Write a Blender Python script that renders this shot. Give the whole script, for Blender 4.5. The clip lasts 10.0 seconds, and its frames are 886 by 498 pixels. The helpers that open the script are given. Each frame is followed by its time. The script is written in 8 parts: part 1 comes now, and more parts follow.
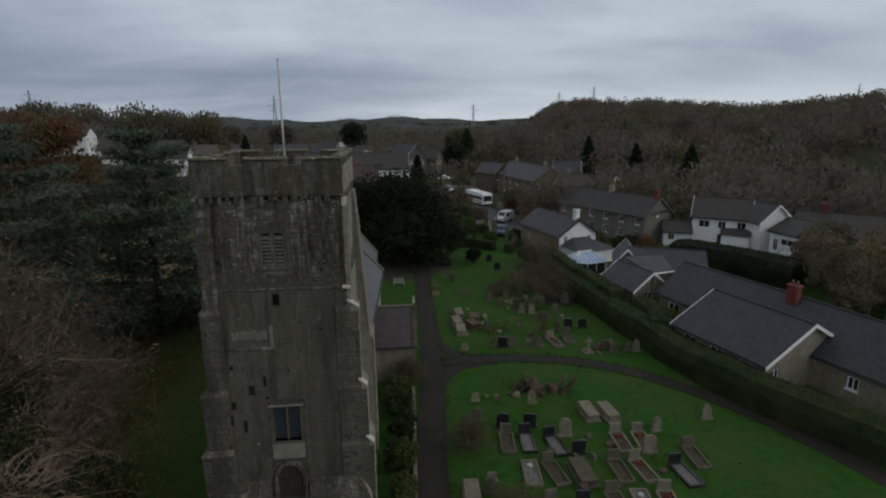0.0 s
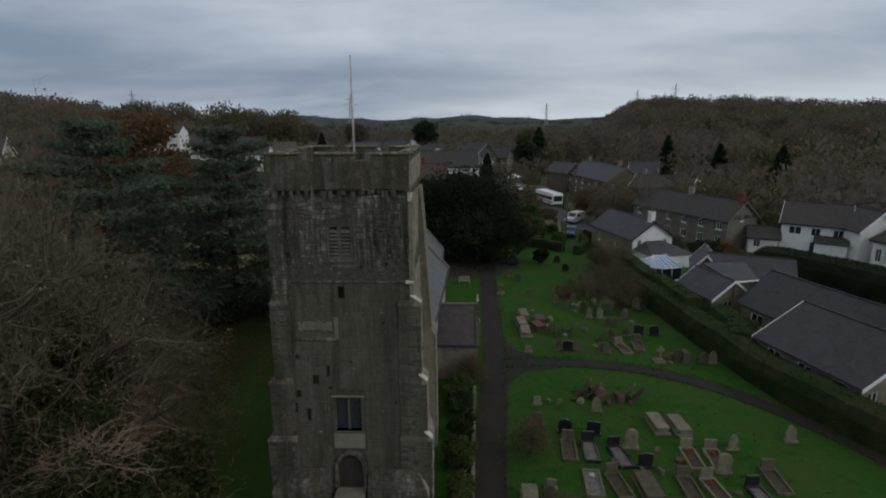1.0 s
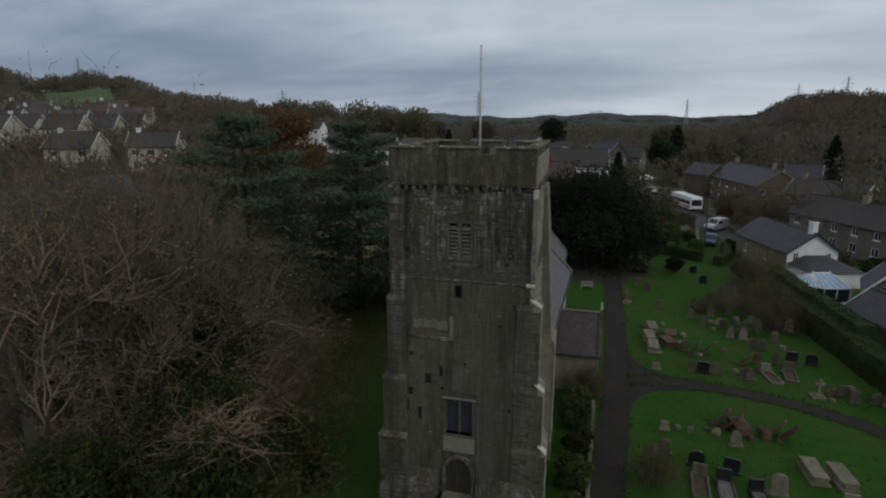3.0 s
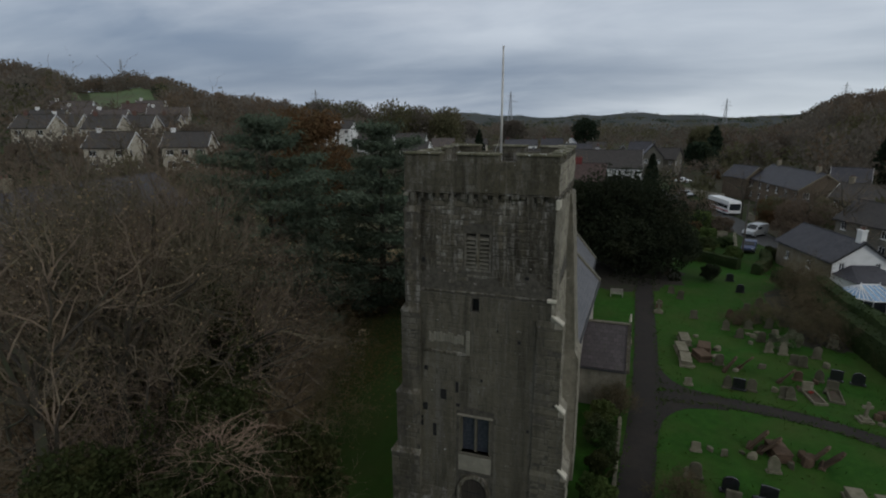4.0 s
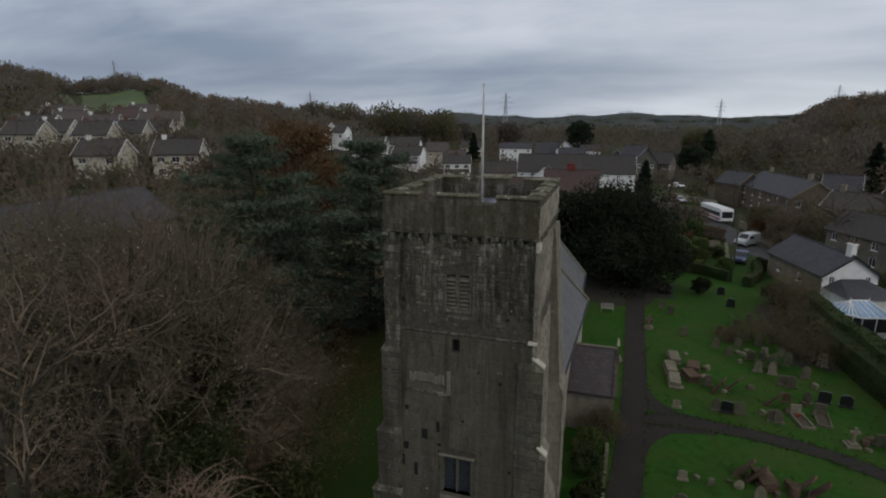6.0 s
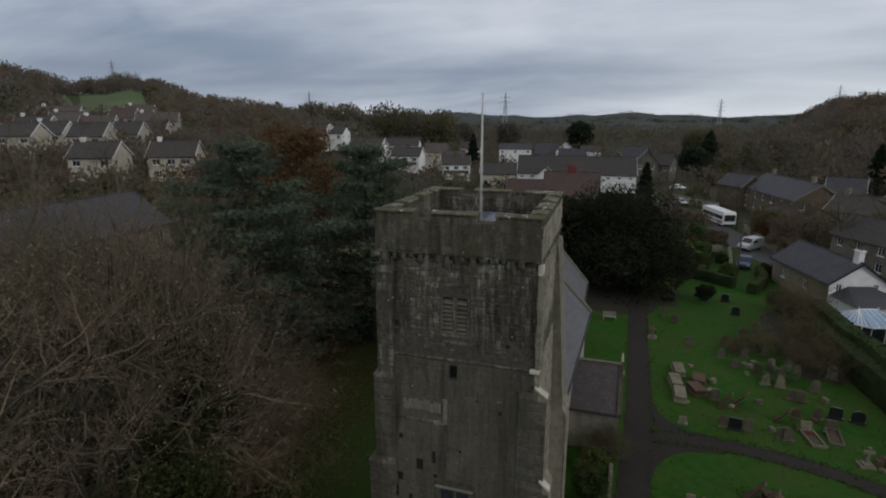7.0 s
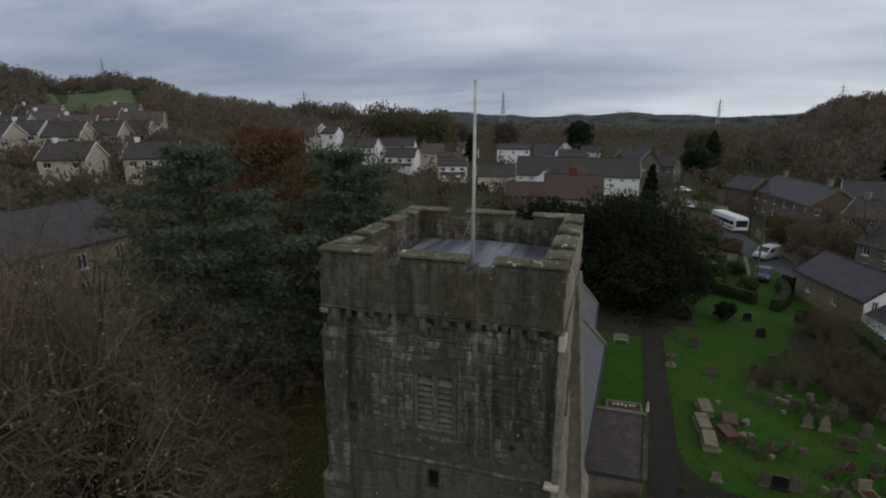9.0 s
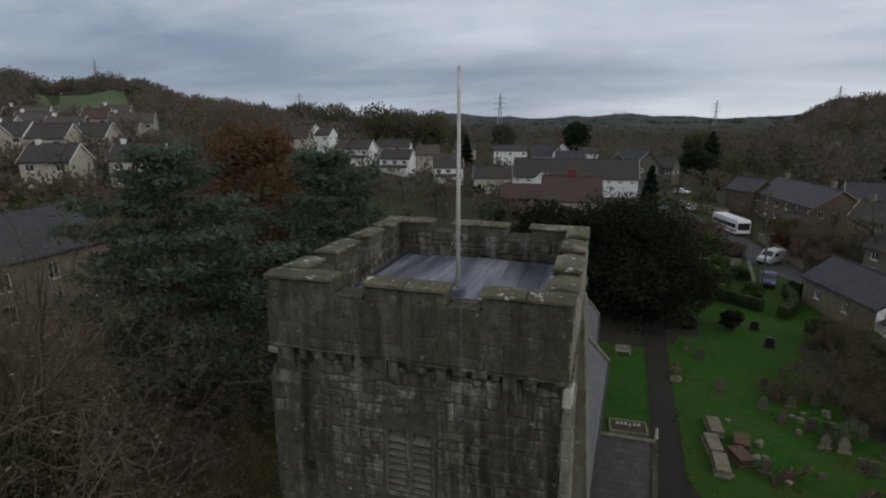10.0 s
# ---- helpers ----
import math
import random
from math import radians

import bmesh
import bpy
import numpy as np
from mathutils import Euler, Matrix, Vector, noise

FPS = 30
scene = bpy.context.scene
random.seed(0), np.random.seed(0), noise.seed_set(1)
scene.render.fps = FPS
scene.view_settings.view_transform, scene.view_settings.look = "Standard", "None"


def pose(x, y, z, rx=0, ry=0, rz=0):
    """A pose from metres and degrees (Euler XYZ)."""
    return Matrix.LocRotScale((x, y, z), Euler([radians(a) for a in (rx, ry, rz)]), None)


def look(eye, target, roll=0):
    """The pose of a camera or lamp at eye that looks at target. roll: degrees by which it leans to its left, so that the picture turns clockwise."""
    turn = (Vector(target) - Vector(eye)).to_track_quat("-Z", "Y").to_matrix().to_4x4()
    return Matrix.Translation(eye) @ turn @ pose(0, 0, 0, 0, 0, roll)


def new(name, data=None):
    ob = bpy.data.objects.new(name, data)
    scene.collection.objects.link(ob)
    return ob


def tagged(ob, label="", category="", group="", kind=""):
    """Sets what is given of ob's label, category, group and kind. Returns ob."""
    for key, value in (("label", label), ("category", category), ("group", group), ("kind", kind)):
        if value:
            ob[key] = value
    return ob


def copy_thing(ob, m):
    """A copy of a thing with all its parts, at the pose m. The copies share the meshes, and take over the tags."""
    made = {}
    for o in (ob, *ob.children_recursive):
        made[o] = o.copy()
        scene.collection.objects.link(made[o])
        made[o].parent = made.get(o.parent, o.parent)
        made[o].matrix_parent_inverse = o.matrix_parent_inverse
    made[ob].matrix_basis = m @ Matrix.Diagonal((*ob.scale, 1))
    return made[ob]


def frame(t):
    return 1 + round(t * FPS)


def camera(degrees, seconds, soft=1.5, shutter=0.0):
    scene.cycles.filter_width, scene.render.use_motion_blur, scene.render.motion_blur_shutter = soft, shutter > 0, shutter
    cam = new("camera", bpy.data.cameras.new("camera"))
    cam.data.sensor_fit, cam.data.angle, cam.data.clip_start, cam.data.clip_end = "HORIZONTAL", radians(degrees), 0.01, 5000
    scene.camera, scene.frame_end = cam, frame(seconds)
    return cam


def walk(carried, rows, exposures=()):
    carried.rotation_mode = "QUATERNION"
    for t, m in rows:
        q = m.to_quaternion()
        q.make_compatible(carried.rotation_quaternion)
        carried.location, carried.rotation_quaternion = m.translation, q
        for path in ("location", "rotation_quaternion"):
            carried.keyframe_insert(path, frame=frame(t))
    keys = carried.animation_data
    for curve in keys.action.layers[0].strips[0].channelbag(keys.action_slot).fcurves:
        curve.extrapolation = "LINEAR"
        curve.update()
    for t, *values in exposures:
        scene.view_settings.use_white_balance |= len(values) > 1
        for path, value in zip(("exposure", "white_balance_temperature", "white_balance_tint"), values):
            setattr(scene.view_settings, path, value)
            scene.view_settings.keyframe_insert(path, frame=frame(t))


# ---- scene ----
cam = camera(79.5, 10.0, soft=2.0)
METRES, EYE, TILT, LEAN, TURN = 15.2, 18.9, -13.0, -5.0, -4.7
OX, OY = 4.90, -22.62
ROWS = [
    (0.0, 0.0, 0.0, 0.0, -0.06, -0.62, 5.46),
    (0.5, 0.0063, 0.01, -0.0005, 2.6, -0.45, 4.8),
    (1.0, 0.0086, 0.0192, -0.004, 7.25, -0.17, 3.65),
    (1.5, 0.0068, 0.0236, -0.0082, 12.95, 0.03, 2.23),
    (2.0, 0.0035, 0.0329, -0.0094, 15.78, 0.0, 1.51),
    (2.5, -0.006, 0.0599, -0.0071, 17.31, 0.02, 1.12),
    (3.0, -0.0152, 0.0983, 0.003, 20.06, 0.04, 0.4),
    (4.5, 0.0031, 0.1947, 0.0534, 23.57, -0.01, -0.51),
    (5.0, 0.0141, 0.1972, 0.0776, 23.35, 0.02, -0.47),
    (5.5, 0.0241, 0.1963, 0.1091, 22.9, 0.01, -0.38),
    (7.0, -0.0026, 0.2924, 0.191, 22.8, -0.07, -0.37),
    (7.5, -0.0315, 0.3644, 0.2136, 22.71, -0.09, -0.39),
    (8.0, -0.0644, 0.4564, 0.2359, 22.56, -0.12, -0.36),
    (8.5, -0.0936, 0.5628, 0.2602, 22.51, -0.09, -0.34),
    (9.0, -0.1213, 0.6718, 0.2847, 22.56, -0.1, -0.35),
    (9.5, -0.1457, 0.7738, 0.3065, 22.41, -0.01, -0.3),
    (10.0, -0.1602, 0.8391, 0.3169, 22.27, 0.06, -0.22),
]
walk(cam, [(t, pose(OX, OY, EYE, TILT, LEAN, TURN) @ pose(METRES * x, METRES * y, METRES * z, 90 + pitch, roll, yaw)) for t, x, y, z, yaw, pitch, roll in ROWS], exposures=[(0.0, 0.01, 6320, 7.5), (3.0, 0.01, 6320, 7.5), (4.4, 0.08, 6340, 7.0), (5.0, 0.11, 6480, 9.8), (9.5, 0.14, 6480, 9.8), (10.0, 0.14, 6430, 8.6)])


# ---- sky and light: a dull overcast afternoon, a little brighter towards the south ----
world = bpy.data.worlds.new("overcast_sky")
scene.world = world
world.use_nodes = True
wn, wl = world.node_tree.nodes, world.node_tree.links
wn.clear()
w_out = wn.new("ShaderNodeOutputWorld")
w_bg = wn.new("ShaderNodeBackground")
w_sky = wn.new("ShaderNodeTexSky")
w_sky.sky_type = "NISHITA"
w_sky.sun_disc = False
w_sky.sun_elevation = radians(24)
w_sky.sun_rotation = radians(118)
w_co = wn.new("ShaderNodeTexCoord")
w_sep = wn.new("ShaderNodeSeparateXYZ")
wl.new(w_co.outputs["Generated"], w_sep.inputs[0])


def wmath(op, a, b=None, clamp=False):
    n = wn.new("ShaderNodeMath")
    n.operation, n.use_clamp = op, clamp
    for i, v in enumerate((a, b)):
        if v is None:
            continue
        if isinstance(v, (int, float)):
            n.inputs[i].default_value = v
        else:
            wl.new(v, n.inputs[i])
    return n.outputs[0]


# the cloud layer lies flat overhead, so its pattern is stretched towards the horizon
w_up = wmath("ADD", wmath("MAXIMUM", w_sep.outputs[2], 0.0), 0.20)
w_u, w_v = wmath("DIVIDE", w_sep.outputs[0], w_up), wmath("DIVIDE", w_sep.outputs[1], w_up)
w_plane = wn.new("ShaderNodeCombineXYZ")
wl.new(w_u, w_plane.inputs[0])
wl.new(w_v, w_plane.inputs[1])


def cloud(scale, detail, rough, lo, hi, shift):
    n = wn.new("ShaderNodeTexNoise")
    n.inputs["Scale"].default_value, n.inputs["Detail"].default_value = scale, detail
    n.inputs["Roughness"].default_value, n.inputs["Distortion"].default_value = rough, 0.35
    m = wn.new("ShaderNodeMapping")
    m.inputs["Location"].default_value = shift
    m.inputs["Rotation"].default_value = (0, 0, radians(12))
    m.inputs["Scale"].default_value = (0.6, 1.0, 1)
    wl.new(w_plane.outputs[0], m.inputs[0])
    wl.new(m.outputs[0], n.inputs["Vector"])
    r = wn.new("ShaderNodeMapRange")
    r.inputs["From Min"].default_value, r.inputs["From Max"].default_value = lo, hi
    wl.new(n.outputs[0], r.inputs[0])
    return r.outputs[0]


def wmix(fac, a, b):
    n = wn.new("ShaderNodeMix")
    n.data_type = "RGBA"
    for s, v in (("Factor", fac), ("A", a), ("B", b)):
        sock = [i for i in n.inputs if i.name == s and i.type == ("VALUE" if s == "Factor" else "RGBA")][0]
        if isinstance(v, (int, float, tuple)):
            sock.default_value = v
        else:
            wl.new(v, sock)
    return [o for o in n.outputs if o.type == "RGBA"][0]


w_big = cloud(0.50, 2.5, 0.45, 0.38, 0.62, (3.1, 1.7, 0))
w_small = cloud(1.5, 5.0, 0.52, 0.36, 0.66, (7.3, 2.2, 0))
w_tone = wmath("ADD", wmath("MULTIPLY", w_big, 0.58), wmath("MULTIPLY", w_small, 0.42), True)
w_cloud = wmix(w_tone, (0.190, 0.242, 0.335, 1), (0.59, 0.628, 0.70, 1))
# overhead the cloud is thick and neutral grey
w_high = wmath("MULTIPLY", wmath("SUBTRACT", w_sep.outputs[2], 0.42), 2.2, True)
w_cloud = wmix(w_high, w_cloud, (0.43, 0.425, 0.41, 1))
# paler, thinner cloud low down, above all to the south
w_low = wmath("POWER", wmath("SUBTRACT", 1.0, wmath("MAXIMUM", w_sep.outputs[2], 0.0)), 9.0)
w_south = wmath("ADD", wmath("MULTIPLY", w_sep.outputs[0], 0.80), 0.24, True)
w_cloud = wmix(wmath("MULTIPLY", w_low, wmath("MULTIPLY", w_south, 1.0), True), w_cloud, (0.74, 0.78, 0.80, 1))
# a darker blue-grey layer a few degrees above the horizon, strongest to the north; brighter streaks higher up
w_streak = cloud(1.1, 6.0, 0.55, 0.40, 0.60, (1.4, 9.2, 0))
w_layer = wmath("SUBTRACT", 1.0, wmath("DIVIDE", wmath("ABSOLUTE", wmath("SUBTRACT", w_sep.outputs[2], 0.075)), 0.065), True)
w_north = wmath("SUBTRACT", 0.52, wmath("MULTIPLY", w_sep.outputs[0], 0.62), True)
w_cloud = wmix(wmath("MULTIPLY", w_layer, wmath("MULTIPLY", w_north, wmath("ADD", 0.55, wmath("MULTIPLY", w_streak, 0.6)), True), True), w_cloud, (0.205, 0.250, 0.335, 1))
w_above = wmath("MULTIPLY", wmath("MULTIPLY", wmath("SUBTRACT", w_sep.outputs[2], 0.12), 9.0, True), wmath("SUBTRACT", 0.85, wmath("MULTIPLY", w_high, 0.85)), True)
w_cloud = wmix(wmath("MULTIPLY", w_above, wmath("MULTIPLY", w_streak, 0.85), True), w_cloud, (0.71, 0.73, 0.785, 1))
w_skyc = wn.new("ShaderNodeVectorMath")
w_skyc.operation = "SCALE"
w_skyc.inputs["Scale"].default_value = 0.05
wl.new(w_sky.outputs[0], w_skyc.inputs[0])
w_all = wmix(0.92, w_skyc.outputs[0], w_cloud)
wl.new(w_all, w_bg.inputs[0])
w_bg.inputs[1].default_value = 1.0
wl.new(w_bg.outputs[0], w_out.inputs[0])

sun_data = bpy.data.lights.new("sun", "SUN")
sun_data.energy, sun_data.angle, sun_data.color = 0.55, radians(25), (1.0, 0.95, 0.88)
sun = new("sun", sun_data)
sun.matrix_world = look((0, 0, 60), (-52, 26, 32))

# ---- materials ----


class Nodes:
    """A small wrapper for node materials."""

    def __init__(self, name):
        self.mat = bpy.data.materials.new(name)
        self.mat.use_nodes = True
        self.n, self.l = self.mat.node_tree.nodes, self.mat.node_tree.links
        self.b = self.n["Principled BSDF"]
        self.geo = self.n.new("ShaderNodeNewGeometry")
        self.tex = self.n.new("ShaderNodeTexCoord")
        self.info = self.n.new("ShaderNodeObjectInfo")

    def put(self, sock, v):
        if isinstance(v, (int, float)):
            sock.default_value = v
        elif isinstance(v, tuple):
            sock.default_value = (*v, 1) if len(v) == 3 and sock.type == "RGBA" else v
        else:
            self.l.new(v, sock)

    def noise(self, scale, detail=4.0, rough=0.6, stretch=(1, 1, 1), world=True, distort=0.0):
        m, t = self.n.new("ShaderNodeMapping"), self.n.new("ShaderNodeTexNoise")
        m.inputs["Scale"].default_value = stretch
        self.l.new(self.geo.outputs["Position"] if world else self.tex.outputs["Object"], m.inputs[0])
        self.l.new(m.outputs[0], t.inputs["Vector"])
        for k, v in (("Scale", scale), ("Detail", detail), ("Roughness", rough), ("Distortion", distort)):
            t.inputs[k].default_value = v
        return t.outputs[0]

    def ramp(self, v, lo, hi, a=0.0, b=1.0):
        r = self.n.new("ShaderNodeMapRange")
        for k, x in (("From Min", lo), ("From Max", hi), ("To Min", a), ("To Max", b)):
            r.inputs[k].default_value = x
        self.put(r.inputs[0], v)
        return r.outputs[0]

    def math(self, op, a, b=0.0):
        n = self.n.new("ShaderNodeMath")
        n.operation = op
        self.put(n.inputs[0], a)
        self.put(n.inputs[1], b)
        return n.outputs[0]

    def mix(self, fac, a, b):
        n = self.n.new("ShaderNodeMix")
        n.data_type = "RGBA"
        for s, v, kind in (("Factor", fac, "VALUE"), ("A", a, "RGBA"), ("B", b, "RGBA")):
            self.put([i for i in n.inputs if i.name == s and i.type == kind][0], v)
        return [o for o in n.outputs if o.type == "RGBA"][0]

    def done(self, colour, rough=0.8, bump=None, strength=0.4, distance=0.02, metal=0.0, spec=None):
        self.put(self.b.inputs["Base Color"], colour)
        self.put(self.b.inputs["Roughness"], rough)
        self.b.inputs["Metallic"].default_value = metal
        if spec is not None:
            self.b.inputs["Specular IOR Level"].default_value = spec
        if bump is not None:
            n = self.n.new("ShaderNodeBump")
            n.inputs["Strength"].default_value, n.inputs["Distance"].default_value = strength, distance
            self.l.new(bump, n.inputs["Height"])
            self.l.new(n.outputs[0], self.b.inputs["Normal"])
        return self.mat


def plain(name, a, b, scale=2.0, rough=0.8, c=None, scale2=0.4, cut=(0.5, 0.7), bump=8.0, strength=0.3, distance=0.02, metal=0.0, stretch=(1, 1, 1), vary=0.0):
    """Two tones by a fine noise, a third by a broad one, grain in the relief; vary: how much pieces differ from one another."""
    m = Nodes(name)
    col = m.mix(m.ramp(m.noise(scale, 6, 0.65, stretch), 0.35, 0.65), a, b)
    if c:
        col = m.mix(m.ramp(m.noise(scale2, 5, 0.6, stretch), *cut), col, c)
    if vary:
        k = m.n.new("ShaderNodeHueSaturation")
        m.l.new(m.ramp(m.math("ADD", m.info.outputs["Random"], m.geo.outputs["Random Per Island"]), 0, 2, 1 - vary, 1 + vary), k.inputs["Value"])
        m.l.new(col, k.inputs["Color"])
        col = k.outputs[0]
    return m.done(col, rough, m.noise(bump, 6, 0.7, stretch), strength, distance, metal)


def warm(c, r=1.04, g=1.0, b=0.88):
    return (c[0] * r, c[1] * g, c[2] * b)


def stone_material(name, dark, mid, pale, stain, streak=0.5, vary=0.3, spots=False):
    """Old limestone: grain, pale lichen spots, dark streaks that run down the wall."""
    dark, mid, pale, stain = [warm(c) for c in (dark, mid, pale, stain)]
    m = Nodes(name)
    col = m.mix(m.ramp(m.noise(3.0, 8, 0.7), 0.3, 0.7), dark, mid)
    k = m.n.new("ShaderNodeHueSaturation")
    m.l.new(m.ramp(m.math("ADD", m.info.outputs["Random"], m.geo.outputs["Random Per Island"]), 0, 2, 1 - vary, 1 + vary), k.inputs["Value"])
    m.l.new(col, k.inputs["Color"])
    col = k.outputs[0]
    col = m.mix(m.math("MULTIPLY", m.ramp(m.noise(1.3, 4, 0.6, (1, 1, 0.14)), 0.5, 0.72), streak), col, stain)
    col = m.mix(m.math("MULTIPLY", m.ramp(m.noise(0.9, 5, 0.65, (1, 1, 0.3)), 0.52, 0.75), 0.55), col, pale)
    col = m.mix(m.ramp(m.noise(7.0, 3, 0.6), 0.66, 0.74), col, pale)
    if spots:
        col = m.mix(m.ramp(m.noise(5.0, 3, 0.6), 0.62, 0.68), col, (0.50, 0.50, 0.46))
    return m.done(col, 0.92, m.noise(9.0, 8, 0.75), 0.6, 0.03, spec=0.25)




def tower_stone(name, dark, mid, pale, stain, streak, runs, vary, wash=0.0):
    """The tower's rubble: broad weathering, dark wet streaks and pale lime runs down the wall, lichen specks; wash: how far old limewash evens it out."""
    dark, mid, stain = [warm(c) for c in (dark, mid, stain)]
    m = Nodes(name)
    col = m.mix(m.ramp(m.noise(4.0, 8, 0.75), 0.3, 0.7), dark, mid)
    k = m.n.new("ShaderNodeHueSaturation")
    m.l.new(m.ramp(m.math("ADD", m.info.outputs["Random"], m.geo.outputs["Random Per Island"]), 0, 2, 1 - vary, 1 + vary), k.inputs["Value"])
    m.l.new(col, k.inputs["Color"])
    col = k.outputs[0]
    # black algae in broad patches
    col = m.mix(m.math("MULTIPLY", m.ramp(m.noise(0.45, 7, 0.72), 0.40, 0.64), 0.62), col, tuple(0.5 * (p + q) for p, q in zip(dark, (0.10, 0.094, 0.074))))
    each = m.math("FRACT", m.math("ADD", m.math("MULTIPLY", m.info.outputs["Random"], 7.31), m.math("MULTIPLY", m.geo.outputs["Random Per Island"], 3.7)))
    lime = m.math("MULTIPLY", m.ramp(m.noise(2.3, 5, 0.65, (1, 1, 0.2), True, 0.8), 0.46, 0.60), m.ramp(m.noise(9.0, 4, 0.7), 0.32, 0.58))
    lime = m.math("MULTIPLY", lime, m.ramp(each, 0.2, 0.75, 0.12, 1.0))
    col = m.mix(m.math("MULTIPLY", lime, runs), col, pale)
    # water marks: narrow and broad dark runs down the wall
    col = m.mix(m.math("MULTIPLY", m.ramp(m.noise(1.7, 5, 0.65, (1, 1, 0.12), True, 0.5), 0.5, 0.66), streak), col, stain)
    col = m.mix(m.math("MULTIPLY", m.ramp(m.noise(0.8, 4, 0.6, (1, 1, 0.05), True, 0.3), 0.50, 0.62), streak * 0.55), col, stain)
    col = m.mix(m.math("MULTIPLY", m.ramp(m.noise(3.4, 4, 0.6, (1, 1, 0.06), True, 0.3), 0.56, 0.64), 0.25 + 0.2 * runs), col, tuple(0.7 * v for v in pale))
    col = m.mix(m.ramp(m.noise(6.0, 2, 0.5), 0.70, 0.76), col, pale)
    col = m.mix(m.math("MULTIPLY", m.ramp(m.noise(15.0, 5, 0.8), 0.50, 0.66), 0.55 - 0.25 * wash), col, tuple(v * 0.40 for v in dark))
    col = m.mix(m.math("MULTIPLY", m.ramp(m.noise(3.6, 6, 0.75), 0.56, 0.70), 0.40 - 0.2 * wash), col, tuple(0.6 * v for v in pale))
    # blotches of soot and algae a hand or two across, least on the limewash
    col = m.mix(m.math("MULTIPLY", m.ramp(m.noise(4.6, 6, 0.7, (1, 1, 0.55), True, 0.6), 0.50, 0.60), 0.46 - 0.30 * wash), col, tuple(v * 0.5 for v in dark))
    # missing mortar and small holes
    col = m.mix(m.ramp(m.noise(2.6, 3, 0.6, (1, 1, 0.8)), 0.715, 0.735), col, (0.012, 0.011, 0.009))
    col = m.mix(m.ramp(m.noise(4.3, 3, 0.55), 0.735, 0.765), col, (0.50, 0.50, 0.47))
    return m.done(col, 0.93, m.noise(10.0, 8, 0.8), 0.8, 0.04, spec=0.2)


TOWER_STONE = tower_stone("tower_limestone", (0.078, 0.072, 0.059), (0.150, 0.138, 0.114), (0.36, 0.345, 0.31), (0.026, 0.024, 0.020), 0.90, 1.15, 0.62)
TOWER_PARAPET = tower_stone("parapet_limestone", (0.070, 0.066, 0.050), (0.124, 0.115, 0.091), (0.26, 0.25, 0.22), (0.030, 0.028, 0.023), 0.60, 0.55, 0.24)
EXPOSED = stone_material("exposed_limestone", (0.15, 0.147, 0.133), (0.22, 0.216, 0.198), (0.34, 0.33, 0.31), (0.12, 0.115, 0.10), 0.4, 0.25)
TOWER_LOWER = tower_stone("tower_limewashed_rubble", (0.096, 0.091, 0.076), (0.136, 0.129, 0.108), (0.21, 0.205, 0.185), (0.034, 0.032, 0.026), 0.75, 0.35, 0.14, 1.0)
MORTAR = plain("lime_mortar", (0.040, 0.036, 0.028), (0.088, 0.080, 0.064), 4.0, 0.95)
DRESSED = stone_material("dressed_limestone", (0.135, 0.13, 0.115), (0.215, 0.208, 0.188), (0.33, 0.32, 0.30), (0.07, 0.068, 0.058), 0.5, 0.2)
PALE_STONE = stone_material("pale_capstone", (0.42, 0.41, 0.385), (0.55, 0.54, 0.51), (0.66, 0.65, 0.63), (0.22, 0.21, 0.19), 0.35, 0.15)
COPING = stone_material("mossy_coping", (0.074, 0.073, 0.050), (0.135, 0.130, 0.096), (0.42, 0.41, 0.38), (0.048, 0.056, 0.026), 0.7, 0.3, True)
# the tower's stone in a lighter colour: sunlight on south-facing sides is painted in
SOUTH_LIT_STONE = stone_material("painted_sunlit_stone", (0.165, 0.156, 0.137), (0.285, 0.274, 0.247), (0.42, 0.41, 0.385), (0.075, 0.070, 0.058), 0.7, 0.36)
CHURCH_STONE = stone_material("church_rubble", (0.13, 0.125, 0.11), (0.24, 0.23, 0.205), (0.34, 0.33, 0.31), (0.07, 0.07, 0.06), 0.4, 0.25)
HOUSE_STONE = stone_material("house_stone", (0.16, 0.145, 0.12), (0.27, 0.25, 0.21), (0.36, 0.34, 0.31), (0.10, 0.09, 0.08), 0.3, 0.25)
# near-black colour that stands in for the shade inside openings and holes
HOLE_SHADE = plain("painted_hole_shade", (0.006, 0.006, 0.006), (0.012, 0.012, 0.011), 3.0, 0.9)
LEAD = plain("roof_lead", (0.060, 0.068, 0.108), (0.30, 0.312, 0.365), 3.4, 0.45, (0.050, 0.055, 0.086), 0.8, (0.46, 0.62), 5.0, 0.25, 0.02, 0.0, (1, 0.10, 1))
# a darker copy of the lead: the parapet's shade in the gutter, as colour
SHADED_GUTTER_LEAD = plain("shaded_gutter_lead", (0.035, 0.040, 0.066), (0.075, 0.082, 0.120), 3.0, 0.5)
POLE_PAINT = plain("weathered_white_pole", (0.50, 0.49, 0.45), (0.62, 0.61, 0.58), 6.0, 0.55, (0.34, 0.32, 0.28), 3.0)
OAK = plain("old_oak", (0.022, 0.018, 0.014), (0.048, 0.040, 0.032), 9.0, 0.75, None, 1, (0.5, 0.7), 20.0, 0.4, 0.01, 0, (1, 1, 0.1))
GLASS = plain("window_glass", (0.020, 0.024, 0.030), (0.035, 0.040, 0.048), 0.8, 0.08, bump=3.0, strength=0.02)
LEADED = plain("leaded_glass", (0.030, 0.033, 0.045), (0.060, 0.064, 0.080), 9.0, 0.25, bump=14.0, strength=0.3)


